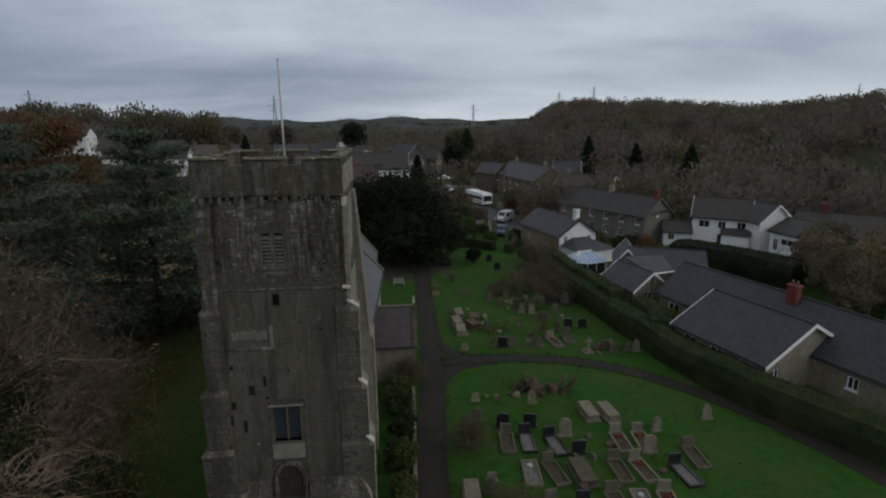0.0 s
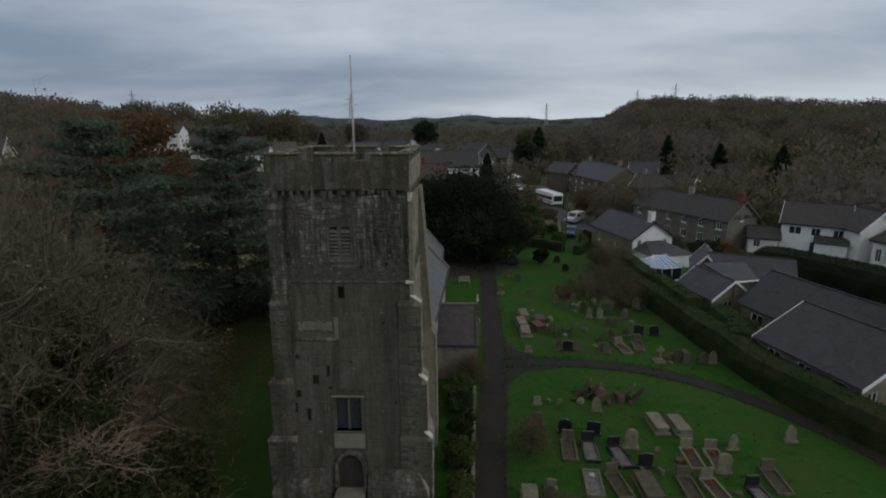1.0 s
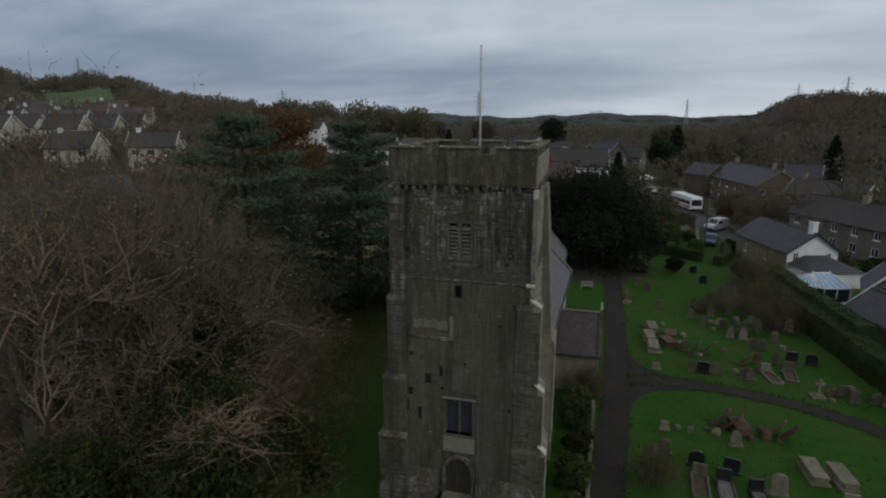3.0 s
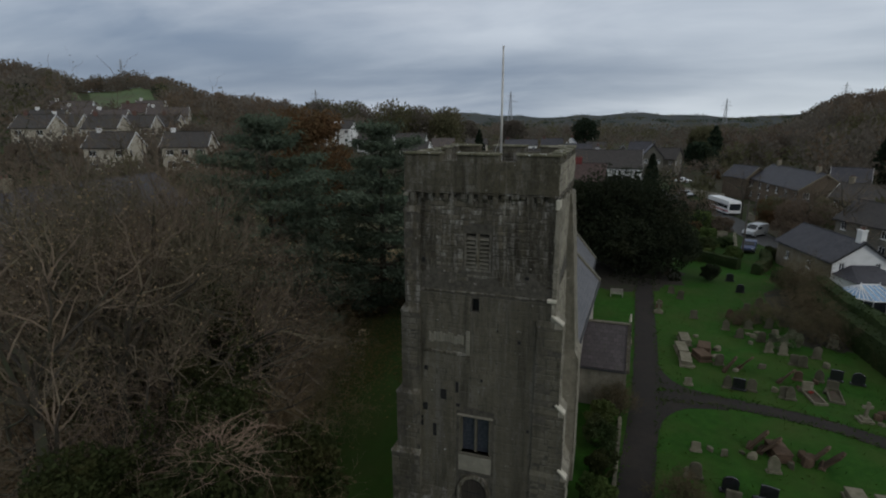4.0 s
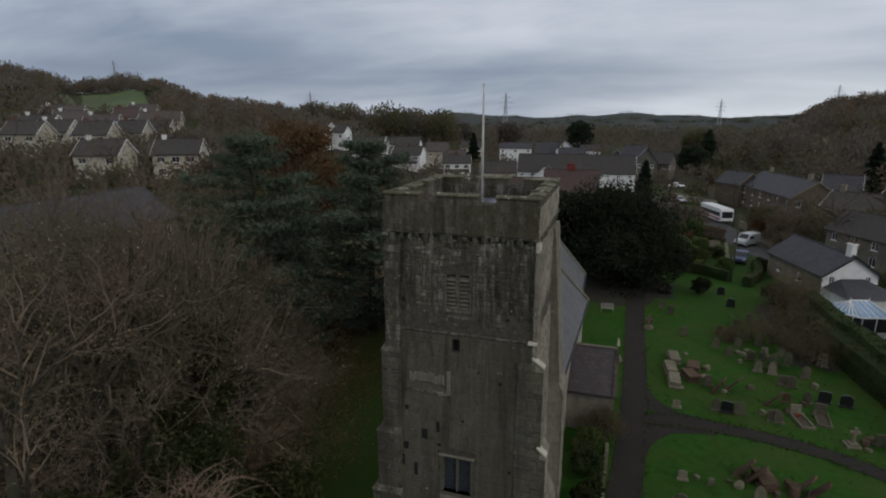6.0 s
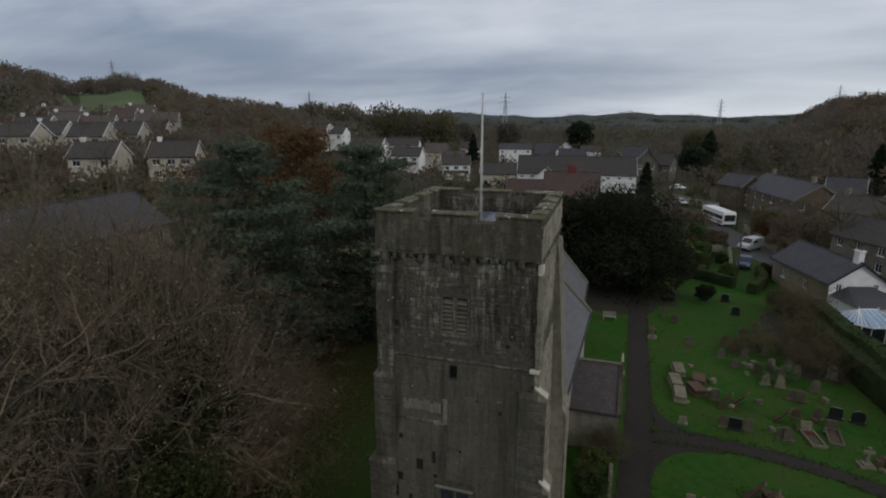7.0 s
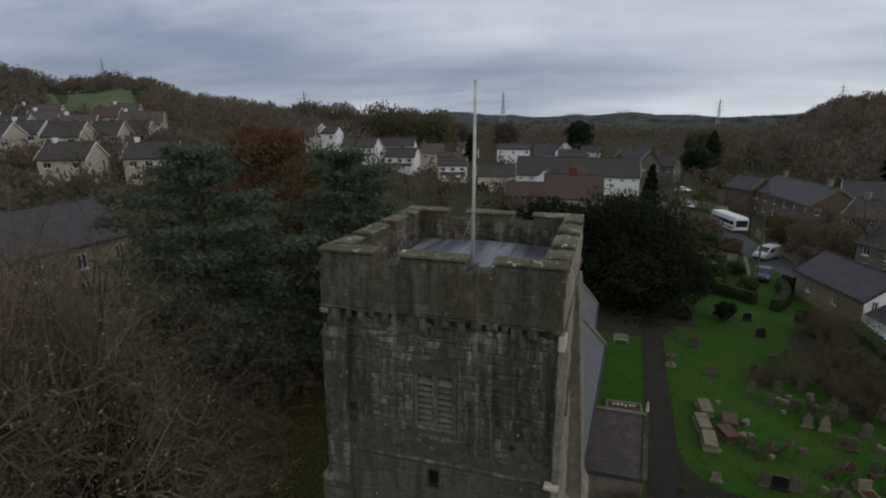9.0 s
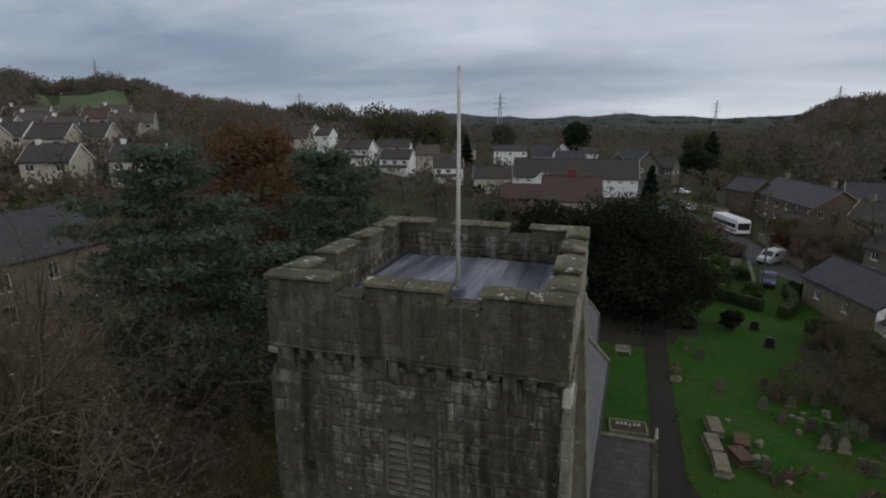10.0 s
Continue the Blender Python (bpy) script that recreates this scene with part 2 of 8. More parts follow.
def slate(name, a, b, c, course=0.24, moss=None):
    """Slates: staggered courses in the relief, tone from slate to slate."""
    m = Nodes(name)
    br = m.n.new("ShaderNodeTexBrick")
    m.l.new(m.tex.outputs["UV"], br.inputs["Vector"])
    for k, v in (("Scale", 1.0), ("Mortar Size", 0.012), ("Brick Width", course * 1.25), ("Row Height", course), ("Bias", 0.0)):
        br.inputs[k].default_value = v
    br.inputs["Color1"].default_value, br.inputs["Color2"].default_value = (*a, 1), (*b, 1)
    br.inputs["Mortar"].default_value = (*[v * 0.5 for v in a], 1)
    col = m.mix(m.math("MULTIPLY", m.ramp(m.noise(0.7, 6, 0.65), 0.45, 0.7), 0.6), br.outputs["Color"], c)
    if moss:
        col = m.mix(m.ramp(m.noise(1.7, 6, 0.7), 0.6, 0.72), col, moss)
    h = m.math("ADD", m.math("MULTIPLY", m.noise(14.0, 4, 0.6), 0.25), m.math("SUBTRACT", 1.0, br.outputs["Fac"]))
    return m.done(col, 0.62, h, 0.5, 0.02)


SLATE_NAVE = slate("nave_slate", (0.090, 0.092, 0.102), (0.124, 0.127, 0.138), (0.148, 0.148, 0.156))
SLATE_PORCH = slate("porch_stone_tile", (0.052, 0.042, 0.046), (0.080, 0.067, 0.071), (0.048, 0.043, 0.042), 0.28, (0.05, 0.055, 0.03))
SLATE_HOUSE = slate("house_slate", (0.034, 0.034, 0.044), (0.054, 0.053, 0.066), (0.070, 0.068, 0.078), 0.26)
SLATE_BUNGALOW = slate("bungalow_slate", (0.027, 0.027, 0.035), (0.043, 0.042, 0.052), (0.056, 0.054, 0.062), 0.26)
SLATE_BROWN = slate("brown_roof_tile", (0.032, 0.028, 0.027), (0.053, 0.046, 0.043), (0.045, 0.041, 0.038), 0.30)
SLATE_ESTATE = slate("estate_roof_tile", (0.060, 0.048, 0.046), (0.095, 0.077, 0.073), (0.080, 0.068, 0.064), 0.30)
SLATE_RED = slate("red_roof_tile", (0.056, 0.033, 0.029), (0.082, 0.048, 0.042), (0.052, 0.038, 0.035), 0.30)
HOUSE_GREY = stone_material("house_grey_stone", (0.10, 0.098, 0.092), (0.17, 0.165, 0.155), (0.24, 0.235, 0.22), (0.07, 0.068, 0.064), 0.3, 0.25)
RENDER_GREY = plain("grey_render", (0.24, 0.24, 0.235), (0.31, 0.31, 0.30), 1.2, 0.85, (0.2, 0.2, 0.19), 0.5, (0.55, 0.8))
RENDER_WHITE = plain("white_render", (0.70, 0.71, 0.70), (0.80, 0.80, 0.79), 1.2, 0.85, (0.58, 0.58, 0.55), 0.5, (0.55, 0.8))
RENDER_CREAM = plain("cream_render", (0.42, 0.385, 0.31), (0.52, 0.475, 0.385), 1.2, 0.85, (0.40, 0.37, 0.31), 0.5, (0.55, 0.8))
RENDER_BUFF = plain("buff_render", (0.33, 0.30, 0.24), (0.42, 0.38, 0.31), 1.2, 0.85, (0.26, 0.24, 0.20), 0.5, (0.5, 0.75))
WHITE_PAINT = plain("white_paint", (0.76, 0.77, 0.77), (0.84, 0.84, 0.84), 5.0, 0.5, bump=30.0, strength=0.05)
BRICK_RED = plain("red_brick", (0.11, 0.058, 0.046), (0.16, 0.082, 0.066), 6.0, 0.9, (0.09, 0.055, 0.048), 1.5)
BRICK_DEEP = plain("deep_red_chimney", (0.12, 0.022, 0.020), (0.19, 0.034, 0.030), 2.0, 0.8, (0.08, 0.03, 0.028), 0.4, (0.5, 0.8))
TERRACOTTA = plain("terracotta", (0.11, 0.060, 0.042), (0.16, 0.088, 0.062), 5.0, 0.8)
DARK_TRIM = plain("dark_gutter", (0.012, 0.012, 0.014), (0.022, 0.022, 0.024), 4.0, 0.5)
CONS_GLASS = plain("conservatory_glazing", (0.22, 0.36, 0.55), (0.32, 0.46, 0.62), 1.5, 0.12, bump=4.0, strength=0.02)

# ---- building blocks ----


def part(name, bm, material, parent=None, label="", smooth=False):
    me = bpy.data.meshes.new(name)
    bm.to_mesh(me)
    bm.free()
    me.materials.append(material)
    if smooth:
        me.shade_smooth()
    ob = new(name, me)
    if parent is not None:
        ob.parent = parent
    if label:
        ob["label"] = label
    return ob


def raw(name, verts, faces, material, parent=None, label=""):
    me = bpy.data.meshes.new(name)
    me.from_pydata(verts, [], faces)
    me.materials.append(material)
    ob = new(name, me)
    if parent is not None:
        ob.parent = parent
    if label:
        ob["label"] = label
    return ob


def thing(name, m, label, category, group="", kind=""):
    ob = new(name)
    ob.empty_display_size = 0.3
    ob.matrix_basis = m
    return tagged(ob, label, category, group, kind)


def block(bm, x0, y0, z0, x1, y1, z1, m=None):
    p = [Vector(c) for c in ((x0, y0, z0), (x1, y0, z0), (x1, y1, z0), (x0, y1, z0), (x0, y0, z1), (x1, y0, z1), (x1, y1, z1), (x0, y1, z1))]
    v = [bm.verts.new(m @ c if m else c) for c in p]
    for f in ((3, 2, 1, 0), (4, 5, 6, 7), (0, 1, 5, 4), (1, 2, 6, 5), (2, 3, 7, 6), (3, 0, 4, 7)):
        bm.faces.new([v[i] for i in f])
    return v


def boxed(x0, y0, z0, x1, y1, z1, bevel=0.0, m=None):
    bm = bmesh.new()
    block(bm, x0, y0, z0, x1, y1, z1, m)
    if bevel:
        bmesh.ops.bevel(bm, geom=bm.edges[:], offset=bevel, segments=1, affect="EDGES")
    return bm


def extrude_outline(bm, outline, a, b):
    """A solid from an outline of points (functions a, b give the two ends of each)."""
    va, vb = [bm.verts.new(a(p)) for p in outline], [bm.verts.new(b(p)) for p in outline]
    n = len(outline)
    bm.faces.new(va[::-1])
    bm.faces.new(vb)
    for i in range(n):
        bm.faces.new((va[i], va[(i + 1) % n], vb[(i + 1) % n], vb[i]))
    bmesh.ops.recalc_face_normals(bm, faces=bm.faces[:])


def tube(bm, a, b, r0, r1, sides=8, caps=True):
    a, b = Vector(a), Vector(b)
    q = (b - a).to_track_quat("Z", "Y")
    ra, rb = [], []
    for i in range(sides):
        d = q @ Vector((math.cos(math.tau * i / sides), math.sin(math.tau * i / sides), 0))
        ra.append(bm.verts.new(a + d * r0))
        rb.append(bm.verts.new(b + d * r1))
    for i in range(sides):
        bm.faces.new((ra[i], ra[(i + 1) % sides], rb[(i + 1) % sides], rb[i]))
    if caps:
        bm.faces.new(ra[::-1])
        bm.faces.new(rb)


def step(v, lo, hi):
    v = min(1.0, max(0.0, (v - lo) / (hi - lo)))
    return v * v * (3 - 2 * v)


# ---- terrain: a flat valley floor, estate hill to the north, wooded ridge to the south-east ----
CREST = [(-180, 3.0), (-90, 4.5), (-57, 3.2), (-53, 2.1), (-50.5, 2.3), (-48.5, 2.7), (-46, 2.2), (-43, 1.0), (-38, 0.2), (-30, -0.4), (-25, -0.6), (8, -0.6), (13, -0.4), (17, 0.15), (20, 0.75), (28, 0.65), (37, 0.1), (40, 0.0), (45, 0.75), (70, 2.0), (180, 3.0)]


def crest(theta):
    for (a, u), (b, v) in zip(CREST, CREST[1:]):
        if a <= theta <= b:
            return u + (v - u) * (theta - a) / (b - a)
    return 3.0


def height(x, y):
    r = math.hypot(x, y)
    theta = math.degrees(math.atan2(x, y))
    top = 19 + 420 * math.tan(radians(crest(theta)))
    z = 0.0
    if theta < 0:
        side = step(-theta, 22, 40)
        z += side * (8.0 * step(r, 70, 108) + 3.5 * step(r, 112, 140) + 5.5 * step(r, 150, 215))
        z += step(-theta, 12, 30) * 6.2 * step(r, 90, 150) * (1 - side)
        z += side * max(0.0, top - 17) * step(r, 200, 430)
    else:
        z += step(theta, 13, 20) * top * step(r, 150, 430)
    if r > 500:
        z += 26 * step(r, 900, 2600) * (1 + 0.35 * math.sin(theta * 0.35 + 1.0) + 0.2 * math.sin(theta * 1.1))
    z += 0.9 * noise.noise(Vector((x / 60, y / 60, 0))) * step(r, 110, 200)
    return z


def ground_sheet():
    rings = [0, 4, 8, 13, 18, 24, 30, 37, 44, 52, 60, 70, 80, 92, 105, 120, 135, 150, 168, 186, 205, 225, 250, 275, 300, 330, 360, 390, 420, 460, 510, 580, 680, 820, 1000, 1250, 1600, 2000, 2500, 3000, 3600, 4300]
    count = 180
    verts, faces = [(0, 0, height(0, 0))], []
    for r in rings[1:]:
        for i in range(count):
            a = math.tau * i / count
            x, y = r * math.sin(a), r * math.cos(a)
            verts.append((x, y, height(x, y)))
    for i in range(count):
        faces.append((0, 1 + (i + 1) % count, 1 + i))
    for k in range(len(rings) - 2):
        o = 1 + k * count
        for i in range(count):
            j = (i + 1) % count
            faces.append((o + i, o + j, o + count + j, o + count + i))
    return raw("ground", verts, faces, GRASS)


def grass_material():
    m = Nodes("grass_and_leaf_litter")
    near = m.mix(m.ramp(m.noise(1.6, 8, 0.7), 0.3, 0.7), (0.016, 0.058, 0.006), (0.034, 0.105, 0.012))
    near = m.mix(m.math("MULTIPLY", m.ramp(m.noise(0.22, 5, 0.6), 0.42, 0.66), 0.75), near, (0.052, 0.080, 0.018))
    near = m.mix(m.ramp(m.noise(0.9, 6, 0.75), 0.64, 0.74), near, (0.075, 0.060, 0.030))
    wood = m.mix(m.ramp(m.noise(0.5, 8, 0.7), 0.35, 0.65), (0.072, 0.074, 0.034), (0.104, 0.092, 0.046))
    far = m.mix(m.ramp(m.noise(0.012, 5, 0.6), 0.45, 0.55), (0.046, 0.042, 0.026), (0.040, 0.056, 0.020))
    sep = m.n.new("ShaderNodeSeparateXYZ")
    m.l.new(m.geo.outputs["Position"], sep.inputs[0])
    wob = m.math("MULTIPLY", m.math("SUBTRACT", m.noise(0.09, 4, 0.6), 0.5), 9.0)
    west = m.ramp(m.math("ADD", sep.outputs[0], wob), -17.5, -13.5)
    shade_moss = m.ramp(m.math("ADD", sep.outputs[0], m.math("MULTIPLY", wob, 0.4)), -4.0, -8.5)
    near = m.mix(m.math("MULTIPLY", shade_moss, 0.5), near, m.mix(m.ramp(m.noise(0.5, 6, 0.7), 0.35, 0.65), (0.036, 0.056, 0.016), (0.078, 0.078, 0.030)))
    col = m.mix(west, wood, near)
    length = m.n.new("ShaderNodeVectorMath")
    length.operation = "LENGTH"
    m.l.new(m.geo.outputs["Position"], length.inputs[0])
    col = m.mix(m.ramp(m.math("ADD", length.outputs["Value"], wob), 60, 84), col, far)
    # from 430 m out the colour fades to grey-blue, haze painted into the ground
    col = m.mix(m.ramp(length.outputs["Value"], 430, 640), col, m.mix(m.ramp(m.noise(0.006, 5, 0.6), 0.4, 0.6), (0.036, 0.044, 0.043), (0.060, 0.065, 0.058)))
    return m.done(col, 0.95, m.noise(6.0, 8, 0.8), 0.8, 0.06, spec=0.15)


GRASS = grass_material()
ground = tagged(ground_sheet(), "green churchyard grass, leaf litter and far fields greyed for haze", "ground", kind="structure")

# ---- paths and road ----
ASPHALT = plain("path_asphalt", (0.0115, 0.009, 0.007), (0.020, 0.0158, 0.0125), 3.0, 0.9, (0.029, 0.0215, 0.0155), 0.5, (0.5, 0.75), 18.0, 0.4, 0.01)
ROAD = plain("road_asphalt", (0.055, 0.056, 0.058), (0.078, 0.079, 0.081), 2.0, 0.85, (0.045, 0.045, 0.047), 0.3)


def spline(pts, n=8):
    """Catmull-Rom through plan points."""
    pts = [Vector((*p, 0)) if len(p) == 2 else Vector(p) for p in pts]
    out = []
    for i in range(len(pts) - 1):
        p0, p1, p2, p3 = pts[max(i - 1, 0)], pts[i], pts[i + 1], pts[min(i + 2, len(pts) - 1)]
        for k in range(n):
            t = k / n
            out.append(0.5 * ((2 * p1) + (p2 - p0) * t + (2 * p0 - 5 * p1 + 4 * p2 - p3) * t * t + (3 * p1 - p0 - 3 * p2 + p3) * t ** 3))
    out.append(pts[-1])
    return out


def ribbon(name, pts, width, z, material, wobble=0.08, thick=0.08):
    line = spline(pts)
    bm = bmesh.new()
    rows = []
    for i, p in enumerate(line):
        d = (line[min(i + 1, len(line) - 1)] - line[max(i - 1, 0)]).normalized()
        s = Vector((d.y, -d.x, 0))
        wl_, wr_ = [width / 2 + wobble * noise.noise(Vector((p.x * 0.9, p.y * 0.9, k * 7.7))) for k in (1, 2)]
        a, b = p - s * wl_, p + s * wr_
        row = []
        for q, dz in ((a, -thick), (a, 0), (p, 0.015), (b, 0), (b, -thick)):
            row.append(bm.verts.new((q.x, q.y, height(q.x, q.y) + z + dz)))
        rows.append(row)
    for r, s in zip(rows, rows[1:]):
        for k in range(4):
            bm.faces.new((r[k], s[k], s[k + 1], r[k + 1]))
    bmesh.ops.recalc_face_normals(bm, faces=bm.faces[:])
    return part(name, bm, material)


tagged(ribbon("path", [(6.2, -30), (6.4, -14), (6.7, 0), (7.3, 8), (8.0, 16), (8.4, 26), (8.8, 40), (9.6, 56), (12, 72)], 1.85, 0.02, ASPHALT), "brown worn asphalt church path", "path", kind="structure")
tagged(ribbon("path_branch", [(8.6, 16.6), (12, 16.9), (16, 16.5), (20, 15.3), (24, 12.6), (27.6, 8.0), (29.8, 3.5), (31.5, -2), (33, -10)], 1.4, 0.026, ASPHALT), "brown worn asphalt path across the churchyard", "path", kind="structure")
for bend, lift in (([(7.6, 11.0), (8.5, 14.0), (10.2, 15.9), (13.0, 16.6)], 0.014), ([(8.3, 22.0), (9.0, 19.4), (10.4, 17.7), (13.0, 16.9)], 0.010)):
    tagged(ribbon("path_apron", bend, 1.5, lift, ASPHALT), "brown worn asphalt where the paths meet", "path", kind="structure")


def bare_earth(x, y, rx, ry, seed, material):
    """A thin spread of leaf litter and earth with a ragged edge."""
    n, bm = 64, bmesh.new()
    mid = bm.verts.new((x, y, 0.016))
    rim = []
    for i in range(n):
        a = math.tau * i / n
        k = 1 + 0.28 * noise.noise(Vector((math.cos(a) * 2.2, math.sin(a) * 2.2, seed))) + 0.10 * noise.noise(Vector((math.cos(a) * 9, math.sin(a) * 9, seed)))
        rim.append(bm.verts.new((x + rx * k * math.cos(a), y + ry * k * math.sin(a), 0.004)))
    for i in range(n):
        bm.faces.new((mid, rim[i], rim[(i + 1) % n]))
    return part("ground_litter", bm, material)


LITTER_EARTH = plain("earth_and_litter", (0.016, 0.013, 0.009), (0.034, 0.027, 0.018), 1.6, 0.95, (0.026, 0.032, 0.012), 0.5, (0.48, 0.68), 9.0, 0.5, 0.03)
tagged(bare_earth(5.6, 47.5, 7.6, 8.0, 3.0, LITTER_EARTH), "bare brown earth in the shade of the yew", "ground", kind="structure")
tagged(bare_earth(23.6, 37.0, 3.0, 9.0, 5.0, LITTER_EARTH), "brown earth and litter under the shrubs", "ground", kind="structure")
tagged(ribbon("road", [(44, 62), (36, 63), (30.5, 66), (27.6, 74), (26.2, 84), (24.5, 95), (20, 112), (15, 128), (12, 150), (14, 190), (22, 250)], 4.9, 0.03, ROAD), "grey village road", "road", kind="structure")

# ---- the church tower ----
TW, TD = 6.0, 6.6          # across the west face, and from west to east
Z_STRING, Z_PAR, Z_TOP = 11.85, 15.85, 17.50
HX = TW / 2


def batter(z):
    """How far the wall stands out at a height."""
    if z > Z_STRING:
        return -0.03
    return 0.02 + 0.016 * (Z_STRING - z)


tower = thing("church_tower", pose(0, TD / 2, 0), "tall grey weathered stone church tower with battlements", "church tower")


def T(ob):
    ob.matrix_parent_inverse = Matrix.Translation((0, -TD / 2, 0))
    return ob


def tower_core():
    """The wall's core, a little behind the stones' faces, with the openings cut into the west side."""
    bm = bmesh.new()
    cols = []
    holes = [(-0.50, -0.12, 12.85, 14.3), (0.05, 0.43, 12.85, 14.3), (-0.24, 0.07, 11.06, 11.62), (-0.68, 0.66, 4.55, 6.30), (-0.62, 0.62, 0.0, 3.45)]
    us = sorted({-HX, HX, *[h[0] for h in holes], *[h[1] for h in holes]})
    zs = sorted({-0.4, Z_STRING, Z_PAR, 15.60, 15.61, 15.84, *[h[2] for h in holes], *[h[3] for h in holes], 2.0, 8.0})
    inset = 0.009

    def face_pt(u, z, d=0.0):
        k = batter(z) - inset - (0.05 if 15.605 < z < 15.845 else 0.0)
        return Vector((u * (HX + batter(z) - inset) / HX, -k + d, z))

    grid = {(u, z): bm.verts.new(face_pt(u, z)) for u in us for z in zs}
    for u0, u1 in zip(us, us[1:]):
        for z0, z1 in zip(zs, zs[1:]):
            if any(h[0] <= u0 and u1 <= h[1] and h[2] <= z0 and z1 <= h[3] for h in holes):
                continue
            bm.faces.new((grid[u0, z0], grid[u1, z0], grid[u1, z1], grid[u0, z1]))
    for h in holes:
        a = [(h[0], h[2]), (h[1], h[2]), (h[1], h[3]), (h[0], h[3])]
        front, back = [bm.verts.new(face_pt(*p)) for p in a], [bm.verts.new(face_pt(*p, 0.55)) for p in a]
        for i in range(4):
            bm.faces.new((front[i], back[i], back[(i + 1) % 4], front[(i + 1) % 4]))
    for z0, z1 in zip(zs, zs[1:]):
        for sx in (-1, 1):
            p = [Vector((sx * (HX + batter(z) - inset), y, z)) for z, y in ((z0, -batter(z0) + inset), (z0, TD + batter(z0) - inset), (z1, TD + batter(z1) - inset), (z1, -batter(z1) + inset))]
            bm.faces.new([bm.verts.new(q) for q in p])
        k0, k1 = batter(z0) - inset, batter(z1) - inset
        bm.faces.new([bm.verts.new(q) for q in ((-HX - k0, TD + k0, z0), (HX + k0, TD + k0, z0), (HX + k1, TD + k1, z1), (-HX - k1, TD + k1, z1))])
    bmesh.ops.remove_doubles(bm, verts=bm.verts[:], dist=0.0005)
    bmesh.ops.recalc_face_normals(bm, faces=bm.faces[:])
    return T(part("wall_core", bm, MORTAR, tower))


tower_core()
WEST_HOLES = [(-0.62, 0.55, 12.72, 14.55), (-0.26, 0.09, 11.03, 11.65), (-0.80, 0.80, 3.6, 6.45), (-0.78, 0.78, 0.0, 3.6)]


def stone_courses(length, z0, z1, seed, holes=(), hmin=0.13, hmax=0.32, wmin=0.14, wmax=0.62):
    """Irregular rubble: (u0, u1, z0, z1) of each stone of a wall; short bays keep their own course heights."""
    rng = random.Random(seed)
    out, lift = [], 0.0
    rises = [z0]
    while rises[-1] < z1 - 0.05:
        step_up = rng.uniform(0.5, 1.0)
        rises.append(z1 if z1 - rises[-1] - step_up < 0.35 else rises[-1] + step_up)
    for low, high in zip(rises, rises[1:]):
        u = -length / 2
        while u < length / 2 - 0.02:
            bay = rng.uniform(0.45, 1.25)
            if length / 2 - (u + bay) < 0.4:
                bay = length / 2 - u
            z = low
            while z < high - 0.02:
                h = rng.uniform(hmin, hmax)
                if high - (z + h) < hmin * 0.7:
                    h = high - z
                v = u
                while v < u + bay - 0.02:
                    w = rng.uniform(wmin, wmax)
                    if u + bay - (v + w) < 0.13:
                        w = u + bay - v
                    spans = [(v, v + w)]
                    for a, b, c, d in holes:
                        if c < z + h and d > z:
                            cut = []
                            for s, e in spans:
                                if e <= a or s >= b:
                                    cut.append((s, e))
                                else:
                                    cut += [(s, a)] if a - s > 0.06 else []
                                    cut += [(b, e)] if e - b > 0.06 else []
                            spans = cut
                    out += [(s, e, z, z + h) for s, e in spans]
                    v += w
                z += h
            u += bay
    return out


def stone_verts(u0, u1, z0, z1, rng, relief=1.0):
    """Eight corners of a stone with a worn, tilted face, as (u, out, z)."""
    g = 0.006
    u0, u1, z0, z1 = u0 + g, u1 - g, z0 + g, z1 - g
    e = min(0.030, (u1 - u0) * 0.2, (z1 - z0) * 0.2)
    wob = min(0.024, (u1 - u0) * 0.12, (z1 - z0) * 0.14)
    base = [(u0, -0.06, z0), (u1, -0.06, z0), (u1, -0.06, z1), (u0, -0.06, z1)]
    out = rng.uniform(-0.013, 0.020) * relief
    mid = [(u + rng.uniform(-wob, wob), out - 0.010 * relief, z + rng.uniform(-wob, wob)) for u, _, z in base]
    front = []
    for (u, _, z), (su, sz) in zip(mid, ((1, 1), (-1, 1), (-1, -1), (1, -1))):
        front.append((u + su * e * rng.uniform(0.4, 1.5), out + rng.uniform(0.0, 0.016) * relief, z + sz * e * rng.uniform(0.4, 1.5)))
    return mid + front + base


STONE_FACES = [(4, 5, 6, 7), (0, 1, 5, 4), (1, 2, 6, 5), (2, 3, 7, 6), (3, 0, 4, 7), (8, 9, 1, 0), (9, 10, 2, 1), (10, 11, 3, 2), (11, 8, 0, 3)]


def west_place(u, out, z):
    k = batter(z)
    return (u * (HX + k) / HX, -k - out, z)


def south_place(u, out, z):
    k = batter(z)
    return (HX + k + out, TD / 2 + u * (TD / 2 + k) / (TD / 2), z)


def north_place(u, out, z):
    k = batter(z)
    return (-HX - k - out, TD / 2 - u * (TD / 2 + k) / (TD / 2), z)


def joined_stones(name, stones, place, material, parent, seed, label="", relief=1.0):
    rng = random.Random(seed)
    verts, faces = [], []
    for s in stones:
        o = len(verts)
        verts += [place(*v) for v in stone_verts(*s, rng, relief)]
        faces += [tuple(o + i for i in f) for f in STONE_FACES]
    ob = raw(name, verts, faces, material, parent, label)
    ob["kind"] = "stuff"
    return ob


